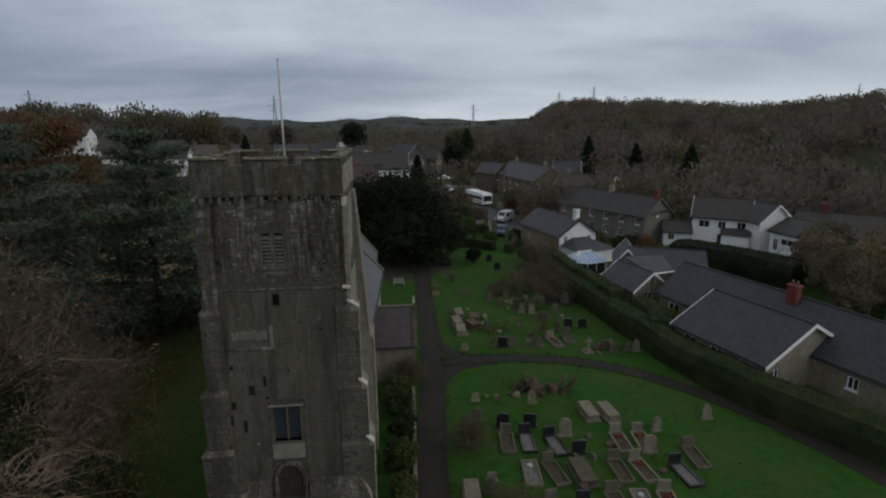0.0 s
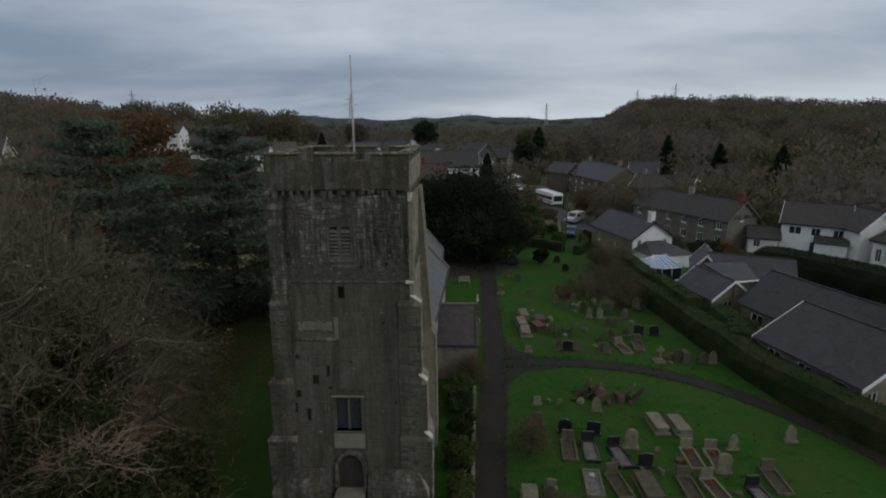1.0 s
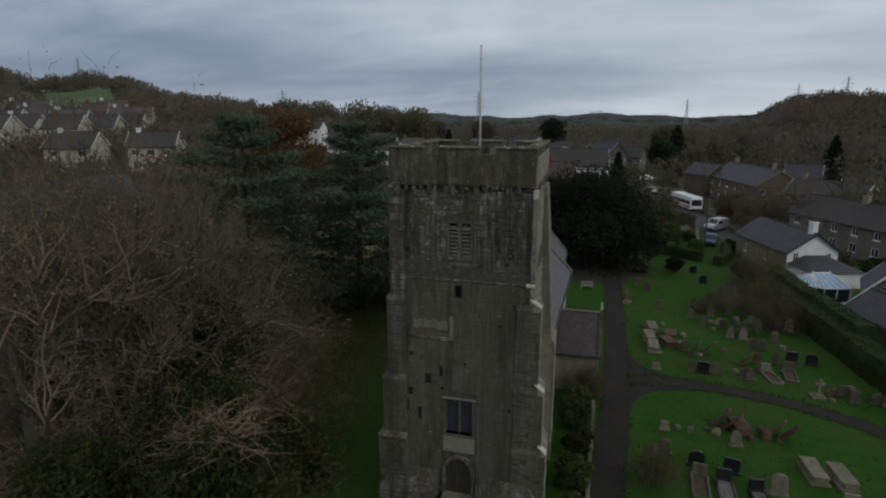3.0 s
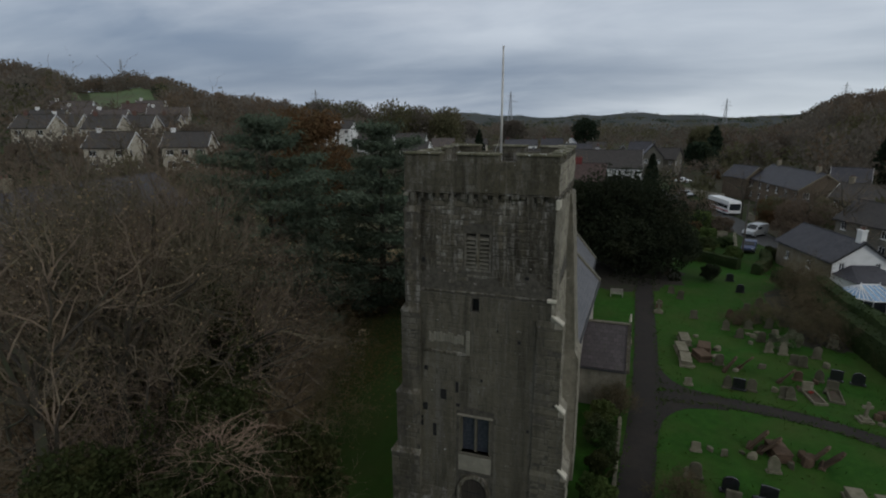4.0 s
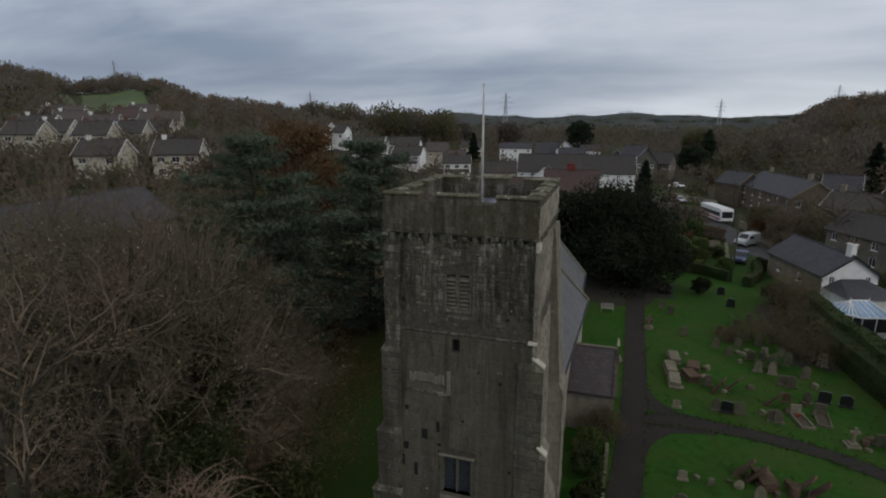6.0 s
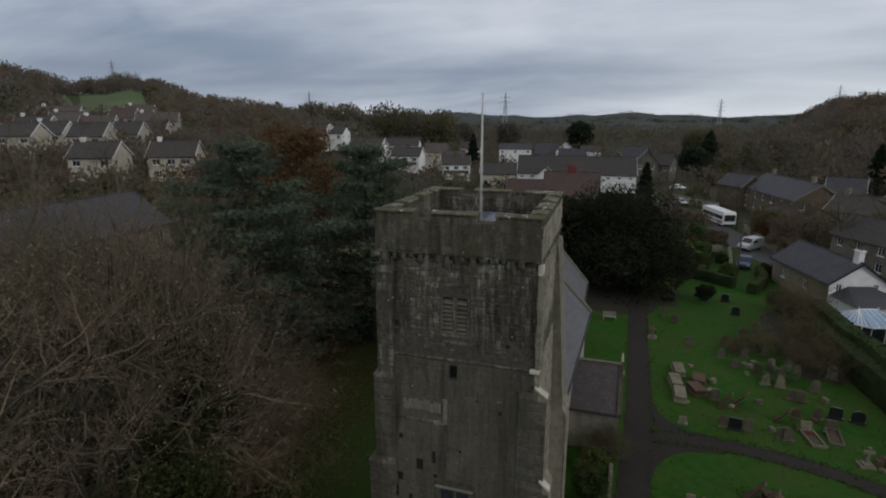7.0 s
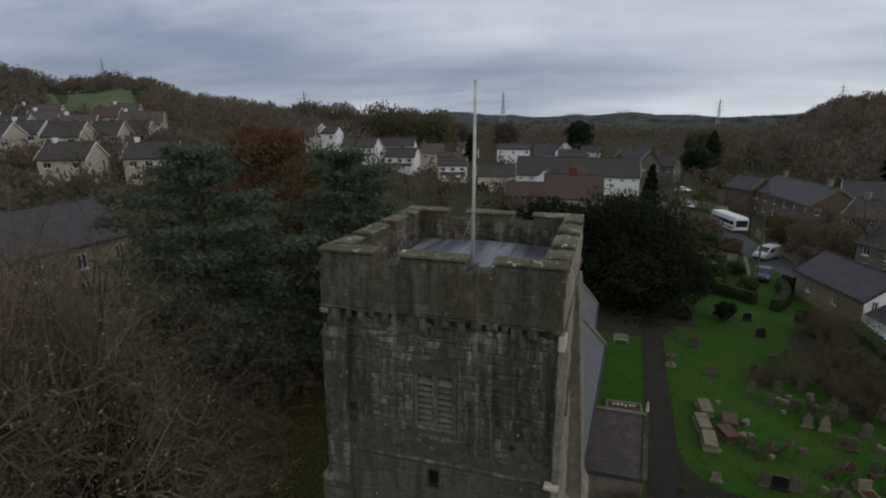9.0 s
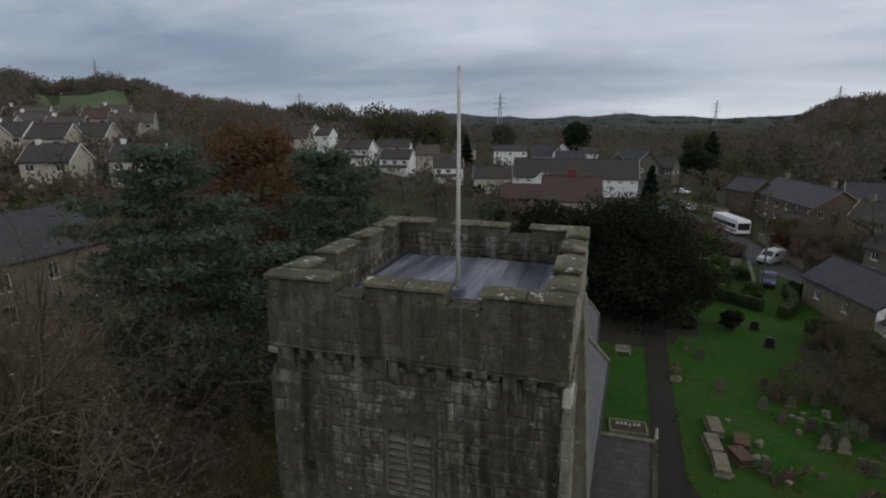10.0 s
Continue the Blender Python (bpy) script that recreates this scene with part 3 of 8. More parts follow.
LOWER = stone_courses(TW, 0.0, Z_STRING - 0.12, 11, WEST_HOLES)
UPPER = stone_courses(TW, Z_STRING + 0.02, 15.70, 12, WEST_HOLES, 0.10, 0.30, 0.11, 0.50)
SINGLE_STONES = []          # built one by one at the end of the file
T(joined_stones("rubble_facing", LOWER, west_place, TOWER_LOWER, tower, 21, "", 0.45))
for stone in UPPER:
    if stone[2] > 14.15 and abs(stone[0]) < 2.6:
        SINGLE_STONES.append((stone, west_place, TOWER_STONE))
T(joined_stones("rubble_facing", [q for q in UPPER if not (q[2] > 14.15 and abs(q[0]) < 2.6)], west_place, TOWER_STONE, tower, 24))
T(joined_stones("rubble_facing", stone_courses(TD, 0.0, Z_STRING - 0.12, 13, hmin=0.2, hmax=0.34) + stone_courses(TD, Z_STRING + 0.02, Z_PAR - 0.06, 14, hmin=0.2, hmax=0.34), south_place, SOUTH_LIT_STONE, tower, 22, "rubble stone of the south face, coloured paler for sunlight"))
T(joined_stones("rubble_facing", stone_courses(TD, 0.0, Z_STRING - 0.12, 15, hmin=0.2, hmax=0.34) + stone_courses(TD, Z_STRING + 0.02, Z_PAR - 0.06, 16, hmin=0.2, hmax=0.34), north_place, TOWER_STONE, tower, 23))


def string_course(z, out, h):
    """A moulded course round the tower, stone by stone."""
    rng = random.Random(int(z * 10))
    for side in range(4):
        n = 8
        ln = TW if side % 2 == 0 else TD
        for i in range(n):
            a, b = -ln / 2 - out + (ln + 2 * out) * i / n, -ln / 2 - out + (ln + 2 * out) * (i + 1) / n - 0.012
            o, dz = out + rng.uniform(-0.03, 0.02), rng.uniform(-0.015, 0.015)
            prof = ((-0.2, z + dz), (o * 0.8, z + dz + h * 0.12), (o, z + dz + h * 0.5), (o * 0.25, z + dz + h), (-0.2, z + dz + h))
            if side == 0:
                f = lambda u: (lambda p: Vector((u, -p[0], p[1])))
            elif side == 1:
                f = lambda u: (lambda p: Vector((HX + p[0], TD / 2 + u, p[1])))
            elif side == 2:
                f = lambda u: (lambda p: Vector((-u, TD + p[0], p[1])))
            else:
                f = lambda u: (lambda p: Vector((-HX - p[0], TD / 2 - u, p[1])))
            bm = bmesh.new()
            extrude_outline(bm, prof, f(a), f(b))
            T(part("string_course_stone", bm, TOWER_STONE, tower))


string_course(Z_STRING - 0.05, 0.055, 0.10)
string_course(Z_PAR + 0.02, 0.115, 0.09)


def corbels():
    """The corbel table under the parapet: small stones with gaps between."""
    rng = random.Random(5)
    for side, ln, n in ((0, TW - 0.2, 17), (1, TD - 0.3, 15), (3, TD - 0.3, 15)):
        for i in range(n):
            u = -ln / 2 + ln * (i + 0.5) / n + rng.uniform(-0.09, 0.09)
            w, h = rng.uniform(0.07, 0.15), rng.uniform(0.14, 0.62) * rng.uniform(0.6, 1.0)
            jut = rng.uniform(0.05, 0.11)
            prof = [(-0.3, Z_PAR + 0.02), (jut, Z_PAR + 0.02), (jut - 0.02, Z_PAR - 0.02 - h * 0.45), (-0.03, Z_PAR - 0.04 - h), (-0.3, Z_PAR - 0.04 - h)]
            bm = bmesh.new()
            if side == 0:
                f = lambda s: (lambda p: Vector((u + s, -p[0], p[1])))
            elif side == 1:
                f = lambda s: (lambda p: Vector((HX + p[0], TD / 2 + u + s, p[1])))
            else:
                f = lambda s: (lambda p: Vector((-HX - p[0], TD / 2 - u + s, p[1])))
            extrude_outline(bm, prof, f(-w), f(w))
            T(part("corbel", bm, TOWER_STONE, tower))


corbels()

# the parapet: a breast wall and merlons with sloping coping stones
PT = 0.54                 # how thick it is
SILL = Z_TOP - 0.38       # the floor of an embrasure
PX0, PX1, PY0, PY1 = -HX - 0.06, HX + 0.06, -0.10, TD + 0.10


def parapet():
    bm = bmesh.new()
    z0 = Z_PAR + 0.11
    block(bm, PX0 + 0.009, PY0 + 0.009, z0, PX1 - 0.009, PY0 + PT - 0.03, SILL - 0.03)
    block(bm, PX0 + 0.009, PY1 - PT + 0.03, z0, PX1 - 0.009, PY1 - 0.05, SILL - 0.03)
    block(bm, PX0 + 0.009, PY0 + PT - 0.03, z0, PX0 + PT - 0.03, PY1 - PT + 0.03, SILL - 0.03)
    block(bm, PX1 - PT + 0.03, PY0 + PT - 0.03, z0, PX1 - 0.009, PY1 - PT + 0.03, SILL - 0.03)
    T(part("parapet_core", bm, MORTAR, tower))

    def pw(u, out, z):
        return (u, PY0 - out, z)

    def ps(u, out, z):
        return (PX1 + out, TD / 2 + u, z)

    def pn(u, out, z):
        return (PX0 - out, TD / 2 - u, z)

    def inner_e(u, out, z):
        return (u, PY1 - PT - out, z)

    def inner_s(u, out, z):
        return (PX1 - PT - out, TD / 2 + u, z)

    def inner_n(u, out, z):
        return (PX0 + PT + out, TD / 2 + u, z)

    for s in stone_courses(PX1 - PX0, z0, SILL - 0.02, 31, hmin=0.2, hmax=0.3):
        SINGLE_STONES.append((s, pw, TOWER_PARAPET))
    T(joined_stones("parapet_facing", stone_courses(PY1 - PY0, z0, SILL - 0.02, 32, hmin=0.2, hmax=0.3), ps, SOUTH_LIT_STONE, tower, 33))
    T(joined_stones("parapet_facing", stone_courses(PY1 - PY0, z0, SILL - 0.02, 34, hmin=0.2, hmax=0.3), pn, TOWER_PARAPET, tower, 35))
    T(joined_stones("parapet_lining", stone_courses(PX1 - PX0 - 2 * PT, 16.05, SILL - 0.02, 36, hmin=0.15, hmax=0.25), inner_e, TOWER_STONE, tower, 37))
    T(joined_stones("parapet_lining", stone_courses(PY1 - PY0 - 2 * PT, 16.05, SILL - 0.02, 38, hmin=0.15, hmax=0.25), inner_s, TOWER_STONE, tower, 39))
    T(joined_stones("parapet_lining", stone_courses(PY1 - PY0 - 2 * PT, 16.05, SILL - 0.02, 40, hmin=0.15, hmax=0.25), inner_n, TOWER_STONE, tower, 41))


parapet()


def merlon(x0, y0, x1, y1, axis, h=0.25):
    """A merlon body with thin, nearly flat coping slabs that throw a narrow shadow."""
    rng = random.Random(int(x0 * 31 + y0 * 57))
    m = T(part("merlon", boxed(x0 + 0.02, y0 + 0.02, SILL - 0.04, x1 - 0.02, y1 - 0.02, SILL + h, 0.02), TOWER_PARAPET, tower))
    ln = (x1 - x0) if axis == "x" else (y1 - y0)
    n = max(1, round(ln / 0.8))
    for i in range(n):
        a, b = i * ln / n + 0.008 * (i > 0) - 0.02 * (i == 0), (i + 1) * ln / n - 0.008 * (i < n - 1) + 0.02 * (i == n - 1)
        z, t = SILL + h + 0.012 + rng.uniform(-0.008, 0.008), 0.075 + rng.uniform(-0.012, 0.012)
        tip = rng.uniform(-0.012, 0.012)
        bm = bmesh.new()
        if axis == "x":
            w0, w1 = y0 - 0.045, y1 + 0.045
            f = lambda s: (lambda p: Vector((x0 + s, p[0], p[1])))
        else:
            w0, w1 = x0 - 0.045, x1 + 0.045
            f = lambda s: (lambda p: Vector((p[0], y0 + s, p[1])))
        mid = (w0 + w1) / 2
        extrude_outline(bm, [(w0, z), (w1, z), (w1 - 0.01, z + t * 0.8 - tip), (mid, z + t + 0.03), (w0 + 0.01, z + t * 0.8 + tip)], f(a), f(b))
        bmesh.ops.bevel(bm, geom=bm.edges[:], offset=0.010, segments=1, affect="EDGES")
        part("coping_stone", bm, COPING, m, "thin mossy coping slab with white lichen")
    return m


GAPS_W = ((-1.55, -0.90), (0.78, 1.42))
for y0, y1 in ((PY0, PY0 + PT), (PY1 - PT, PY1)):
    edges = [PX0, GAPS_W[0][0], GAPS_W[0][1], GAPS_W[1][0], GAPS_W[1][1], PX1]
    for a, b in zip(edges[::2], edges[1::2]):
        merlon(a, y0, b, y1, "x")
for x0, x1 in ((PX0, PX0 + PT), (PX1 - PT, PX1)):
    for a, b in ((PY0 + PT + 0.06, 1.35), (1.95, 3.15), (3.75, 4.75), (5.3, PY1 - PT - 0.06)):
        merlon(x0, a, x1, b, "y")


def embrasure_sills():
    for y0, y1 in ((PY0, PY0 + PT), (PY1 - PT, PY1)):
        for a, b in GAPS_W:
            T(part("sill_stone", boxed(a + 0.01, y0 + 0.0, SILL - 0.03, b - 0.01, y1 - 0.0, SILL + 0.03, 0.015), TOWER_PARAPET, tower))
    for x0, x1 in ((PX0, PX0 + PT), (PX1 - PT, PX1)):
        for a, b in ((1.36, 1.94), (3.16, 3.74), (4.76, 5.29)):
            T(part("sill_stone", boxed(x0, a, SILL - 0.03, x1, b, SILL + 0.03, 0.015), TOWER_PARAPET, tower))


embrasure_sills()


def lead_roof():
    """A low-pitched lead roof with rolls and a gutter round it."""
    x0, x1, y0, y1, z = PX0 + PT, PX1 - PT, PY0 + PT, PY1 - PT, 16.44
    bm = bmesh.new()
    block(bm, x0 - 0.05, y0 - 0.05, z - 0.35, x1 + 0.05, y1 + 0.05, z - 0.06)
    roof = T(part("lead_roof", bm, SHADED_GUTTER_LEAD, tower, "pale blue-grey sheet lead roof with gutters darkened for shade"))
    bm = bmesh.new()
    m = 0.28
    extrude_outline(bm, [(x0 + m, z - 0.06), (x1 - m, z - 0.06), (x1 - m, z), (0, z + 0.07), (x0 + m, z)], lambda p: Vector((p[0], y0 + m, p[1])), lambda p: Vector((p[0], y1 - m, p[1])))
    part("lead_sheet", bm, LEAD, roof)
    for i in range(9):
        f = -0.88 + 1.76 * i / 8
        x, up = f * (x1 - m), z + 0.07 * (1 - abs(f))
        bm = bmesh.new()
        tube(bm, (x, y0 + m, up), (x + 0.02, y1 - m, up), 0.022, 0.022, 6)
        part("lead_roll", bm, LEAD, roof)


lead_roof()


LOUVRE_STONE = stone_material("louvre_stone", (0.09, 0.087, 0.078), (0.155, 0.15, 0.135), (0.22, 0.215, 0.20), (0.05, 0.05, 0.04), 0.5, 0.3)


def louvre_lights():
    """Two narrow belfry lights with stone louvres, jambs, heads and a sill."""
    for x in (-0.31, 0.24):
        f = thing("belfry_window", pose(x, 0, 12.9), "", "")
        f.parent = tower
        T(f)
        for o in list(f.keys()):
            del f[o]
        bm = bmesh.new()
        block(bm, -0.19, 0.34, -0.02, 0.19, 0.40, 1.42)
        # a black sheet behind the louvres paints the unlit inside
        part("dark_opening", bm, HOLE_SHADE, f)
        for i in range(8):
            z = 0.06 + i * 0.165
            m = pose(0, 0.13, z, 34)
            bm = boxed(-0.19, -0.13, -0.022, 0.19, 0.13, 0.022, 0, m)
            part("louvre", bm, LOUVRE_STONE, f, "grey stone louvre slat")
        bm = bmesh.new()
        extrude_outline(bm, [(-0.26, 1.42), (0.26, 1.42), (0.26, 1.66), (-0.26, 1.66)], lambda p: Vector((p[0], 0.05, p[1])), lambda p: Vector((p[0], 0.3, p[1])))
        part("window_head", bm, TOWER_STONE, f)
        # a black block in place of a cut trefoil, its shade painted
        part("trefoil_opening", boxed(-0.10, 0.042, 1.44, 0.10, 0.1, 1.60, 0.02), HOLE_SHADE, f)
        part("jamb", boxed(-0.28, 0.03, -0.06, -0.195, 0.25, 1.42, 0.012), TOWER_STONE, f)
        part("jamb", boxed(0.195, 0.03, -0.06, 0.28, 0.25, 1.42, 0.012), TOWER_STONE, f)
        part("window_sill", boxed(-0.28, 0.02, -0.16, 0.28, 0.3, -0.05, 0.02), TOWER_STONE, f)


louvre_lights()


def lower_windows():
    # a black sheet paints the dark inside of the slit
    T(part("dark_slit", boxed(-0.24, 0.20, 11.06, 0.07, 0.26, 11.62), HOLE_SHADE, tower))
    w = new("west_window")
    w.matrix_basis = pose(0, -batter(5.4), 4.55)
    w.parent = tower
    T(w)
    part("leaded_pane", boxed(-0.60, 0.22, 0.02, -0.06, 0.25, 1.72), LEADED, w)
    part("leaded_pane", boxed(0.06, 0.22, 0.02, 0.60, 0.25, 1.72), LEADED, w)
    part("mullion", boxed(-0.05, 0.10, 0.0, 0.05, 0.3, 1.75, 0.015), TOWER_LOWER, w)
    part("jamb", boxed(-0.72, 0.015, 0.0, -0.60, 0.35, 1.75, 0.015), TOWER_LOWER, w)
    part("jamb", boxed(0.60, 0.015, 0.0, 0.72, 0.35, 1.75, 0.015), TOWER_LOWER, w)
    part("hood_mould", boxed(-0.78, -0.09, 1.76, 0.78, 0.2, 1.83, 0.02), DRESSED, w, "thin projecting hood mould")
    part("window_sill", boxed(-0.74, -0.03, -0.12, 0.74, 0.3, 0.0, 0.02), TOWER_LOWER, w)
    part("dressed_panel", boxed(-0.74, -0.03, -0.92, 0.74, 0.25, -0.145, 0.02), EXPOSED, w, "smooth pale ashlar panel under the window")


lower_windows()


def west_door():
    d = new("west_door")
    d.matrix_basis = pose(0, -batter(1.8), 0)
    d.parent = tower
    T(d)
    n = 12
    arch_in = [(0.60, 1.5)] + [(0.60 * math.cos(a), 2.55 + 0.80 * math.sin(a)) for a in [math.pi * i / n for i in range(n + 1)]] + [(-0.60, 1.5)]
    arch_out = [(0.76, 1.5)] + [(0.76 * math.cos(a), 2.55 + 0.96 * math.sin(a)) for a in [math.pi * i / n for i in range(n + 1)]] + [(-0.76, 1.5)]
    for (a, b), (c, e) in zip(zip(arch_in, arch_in[1:]), zip(arch_out, arch_out[1:])):
        bm = bmesh.new()
        extrude_outline(bm, [a, b, e, c], lambda p: Vector((p[0], -0.07, p[1])), lambda p: Vector((p[0], 0.3, p[1])))
        part("arch_stone", bm, TOWER_STONE, d, "worn arch stone")
    bm = bmesh.new()
    extrude_outline(bm, [(0.9, 0), (0.9, 3.66), (-0.9, 3.66), (-0.9, 0)], lambda p: Vector((p[0], 0.10, p[1])), lambda p: Vector((p[0], 0.12, p[1])))
    part("tympanum", bm, TOWER_LOWER, d)
    for i in range(7):
        x = -0.595 + i * 0.17
        part("door_plank", boxed(x, 0.06, 1.52, x + 0.162, 0.085, 2.55 + 0.75 * math.sqrt(max(0.02, 1 - ((x + 0.08) / 0.62) ** 2)), 0.006), OAK, d)
    for z in (1.75, 2.5):
        part("strap_hinge", boxed(-0.5, 0.045, z, 0.35, 0.06, z + 0.07, 0.004), DARK_TRIM, d)
    part("landing", boxed(-0.72, -1.0, -0.05, 0.72, 0.05, 1.5, 0.03), DRESSED, d, "pale worn stone landing before the door")
    for i in range(7):
        part("step", boxed(-0.70, -1.0 - 0.28 * (i + 1), -0.05, 0.70, -1.0 - 0.28 * i - 0.004, 1.5 - 0.19 * (i + 1), 0.02), DRESSED, d)


west_door()


def corner_buttress(sx):
    """Clasping buttress at a west corner: three stages, each set back under sloping capstones."""
    b = new("buttress")
    b.parent = tower
    T(b)
    if sx > 0:
        stages = [(0.0, 4.1, 0.92, 0.70), (4.1, 7.0, 0.70, 0.46), (7.0, 10.75, 0.46, 0.14)]
    else:
        stages = [(0.0, 4.1, 0.78, 0.54), (4.1, 7.0, 0.54, 0.30), (7.0, 10.75, 0.30, 0.13)]
    stages.append((10.75, 15.05, 0.13, -0.02) if sx < 0 else (10.9, 15.35, 0.14, 0.0))
    for z0, z1, out, nxt in stages:
        upper = sx > 0 and z0 > 10
        west = batter(z0) + 0.035 if sx > 0 or z0 > 10 else max(out * 0.55, batter(z0) + 0.05)
        nw = batter(z1 + 0.3) + 0.035 if sx > 0 else max(nxt * 0.55, batter(z1 + 0.3) + 0.05)
        xo, xi, yo, yi = sx * (HX + out), sx * (HX - (0.02 if upper else 0.55)), -west, 0.85
        xa, xb = sorted((xo, xi))
        bm = bmesh.new()
        block(bm, xa, yo, z0, xb, yi, z1)
        part("buttress_core", bm, SOUTH_LIT_STONE if upper else MORTAR, b)
        rng = random.Random(int(z0 * 7 + sx + 3))
        west_mat = SOUTH_LIT_STONE if upper else (TOWER_STONE if z0 > 10 else TOWER_LOWER)
        # the south side takes the lighter stone, its sunlight put into the colour
        for place, ln, face_mat in (((lambda u, o, z: Vector(((xa + xb) / 2 + u, yo - o, z))), xb - xa, west_mat), ((lambda u, o, z: Vector((xb + o, (yo + yi) / 2 + u, z))), yi - yo, SOUTH_LIT_STONE if sx > 0 else west_mat), ((lambda u, o, z: Vector((xa - o, (yo + yi) / 2 - u, z))), yi - yo, west_mat)):
            verts, faces = [], []
            for s in stone_courses(ln, z0, z1, rng.randint(0, 999), hmin=0.16, hmax=0.34, wmin=0.25, wmax=0.6):
                o = len(verts)
                verts += [place(*v) for v in stone_verts(*s, rng)]
                faces += [tuple(o + i for i in f) for f in STONE_FACES]
            q = raw("buttress_facing", verts, faces, face_mat, b)
            q["kind"] = "stuff"
        # sloping caps: one slab to the west, one to the side
        lip, rise, d = 0.03, 0.44, out - nxt
        mat = SOUTH_LIT_STONE if sx > 0 else TOWER_STONE
        bm = bmesh.new()
        extrude_outline(bm, [(yo - lip, z1 + 0.01), (-nw + 0.1, z1 + 0.01), (-nw + 0.1, z1 + rise * 0.6), (-nw, z1 + rise * 0.6), (yo - lip, z1 + 0.06)], lambda p: Vector((sx * (HX - (0.04 if upper else 0.57)), p[0], p[1])), lambda p: Vector((sx * (HX + nxt), p[0], p[1])))
        part("buttress_cap", bm, TOWER_STONE if sx < 0 else TOWER_LOWER, b)
        bm = bmesh.new()
        top, low = [(sx * (HX + nxt), -nw, z1 + rise), (sx * (HX + nxt), yi, z1 + rise)], [(sx * (HX + out + lip), yo - lip, z1 + 0.09), (sx * (HX + out + lip), yi, z1 + 0.09)]
        corner = (sx * (HX + nxt), yo - lip, z1 + 0.09)
        v = [bm.verts.new(p) for p in (top[0], top[1], low[1], low[0], corner, (*low[1][:2], z1 + 0.01), (*low[0][:2], z1 + 0.01), (*corner[:2], z1 + 0.01), (*top[1][:2], z1 + 0.01))]
        for f in ((0, 1, 2, 3), (0, 3, 4), (3, 2, 5, 6), (4, 3, 6, 7), (7, 6, 5, 8), (1, 8, 5, 2), (0, 4, 7, 8, 1)):
            bm.faces.new([v[i] for i in f])
        bmesh.ops.recalc_face_normals(bm, faces=bm.faces[:])
        part("buttress_cap", bm, mat, b)
        if sx > 0 and not upper:
            tilt = math.degrees(math.atan2(rise - 0.09, d))
            slab = pose(HX + nxt - 0.16, yo - 0.07, z1 + rise + 0.06, 0, tilt * 0.75, 0)
            part("capstone", boxed(0, 0, 0, d + 0.27, 0.34, 0.09, 0.02, slab), PALE_STONE, b, "white lichen-covered sloping capstone")


def east_strip(y0, y1):
    """The flat buttress at the south-east corner: a slender battered upper stage on a broader foot."""
    b = new("buttress")
    b.parent = tower
    T(b)
    for nm, prof, mat, seed in (("buttress_shaft", [(7.5, 3.66), (12.6, 3.32), (15.3, 3.10)], CHURCH_STONE, 81), ("buttress_foot", [(0.0, 3.92), (7.0, 3.86), (7.5, 3.62)], SOUTH_LIT_STONE, 83)):
        bm = bmesh.new()
        low, high = prof[0][0], prof[-1][0]
        extrude_outline(bm, [(2.9, low)] + [(x - 0.02, z) for z, x in prof] + [(2.9, high)], lambda p: Vector((p[0], y0 + 0.02, p[1])), lambda p: Vector((p[0], y1, p[1])))
        part(nm, bm, mat, b)
        rng = random.Random(seed)
        verts, faces = [], []
        for s in stone_courses(y1 - y0, low, high, seed, hmin=0.2, hmax=0.36, wmin=0.3, wmax=0.7):
            o = len(verts)
            for u, e, z in stone_verts(*s, rng, 0.6):
                (za, xa), (zb, xb) = [q for q in zip(prof, prof[1:]) if z <= q[1][0] + 0.05 or q[1] == prof[-1]][0]
                verts.append(Vector((xa + (xb - xa) * (z - za) / (zb - za) + e, (y0 + y1) / 2 + u, z)))
            faces += [tuple(o + i for i in f) for f in STONE_FACES]
        q = raw("buttress_facing", verts, faces, mat, b)
        q["kind"] = "stuff"


east_strip(5.5, 7.3)
T(part("corner_stone", boxed(HX - 0.20, -0.20, Z_STRING - 0.04, HX + 0.15, 0.16, Z_STRING + 0.09, 0.025), PALE_STONE, tower, "white lichen-covered stone at the string course"))
T(part("corner_stone", boxed(HX - 0.05, -0.10, 15.42, HX + 0.13, 0.3, 15.80, 0.03), PALE_STONE, tower, "white lichen-covered corner stone"))
T(part("corner_stone", boxed(-HX - 0.13, -0.12, Z_PAR - 0.14, -HX + 0.10, 0.2, Z_PAR, 0.03), EXPOSED, tower, "pale worn corner stone"))
corner_buttress(1)
corner_buttress(-1)


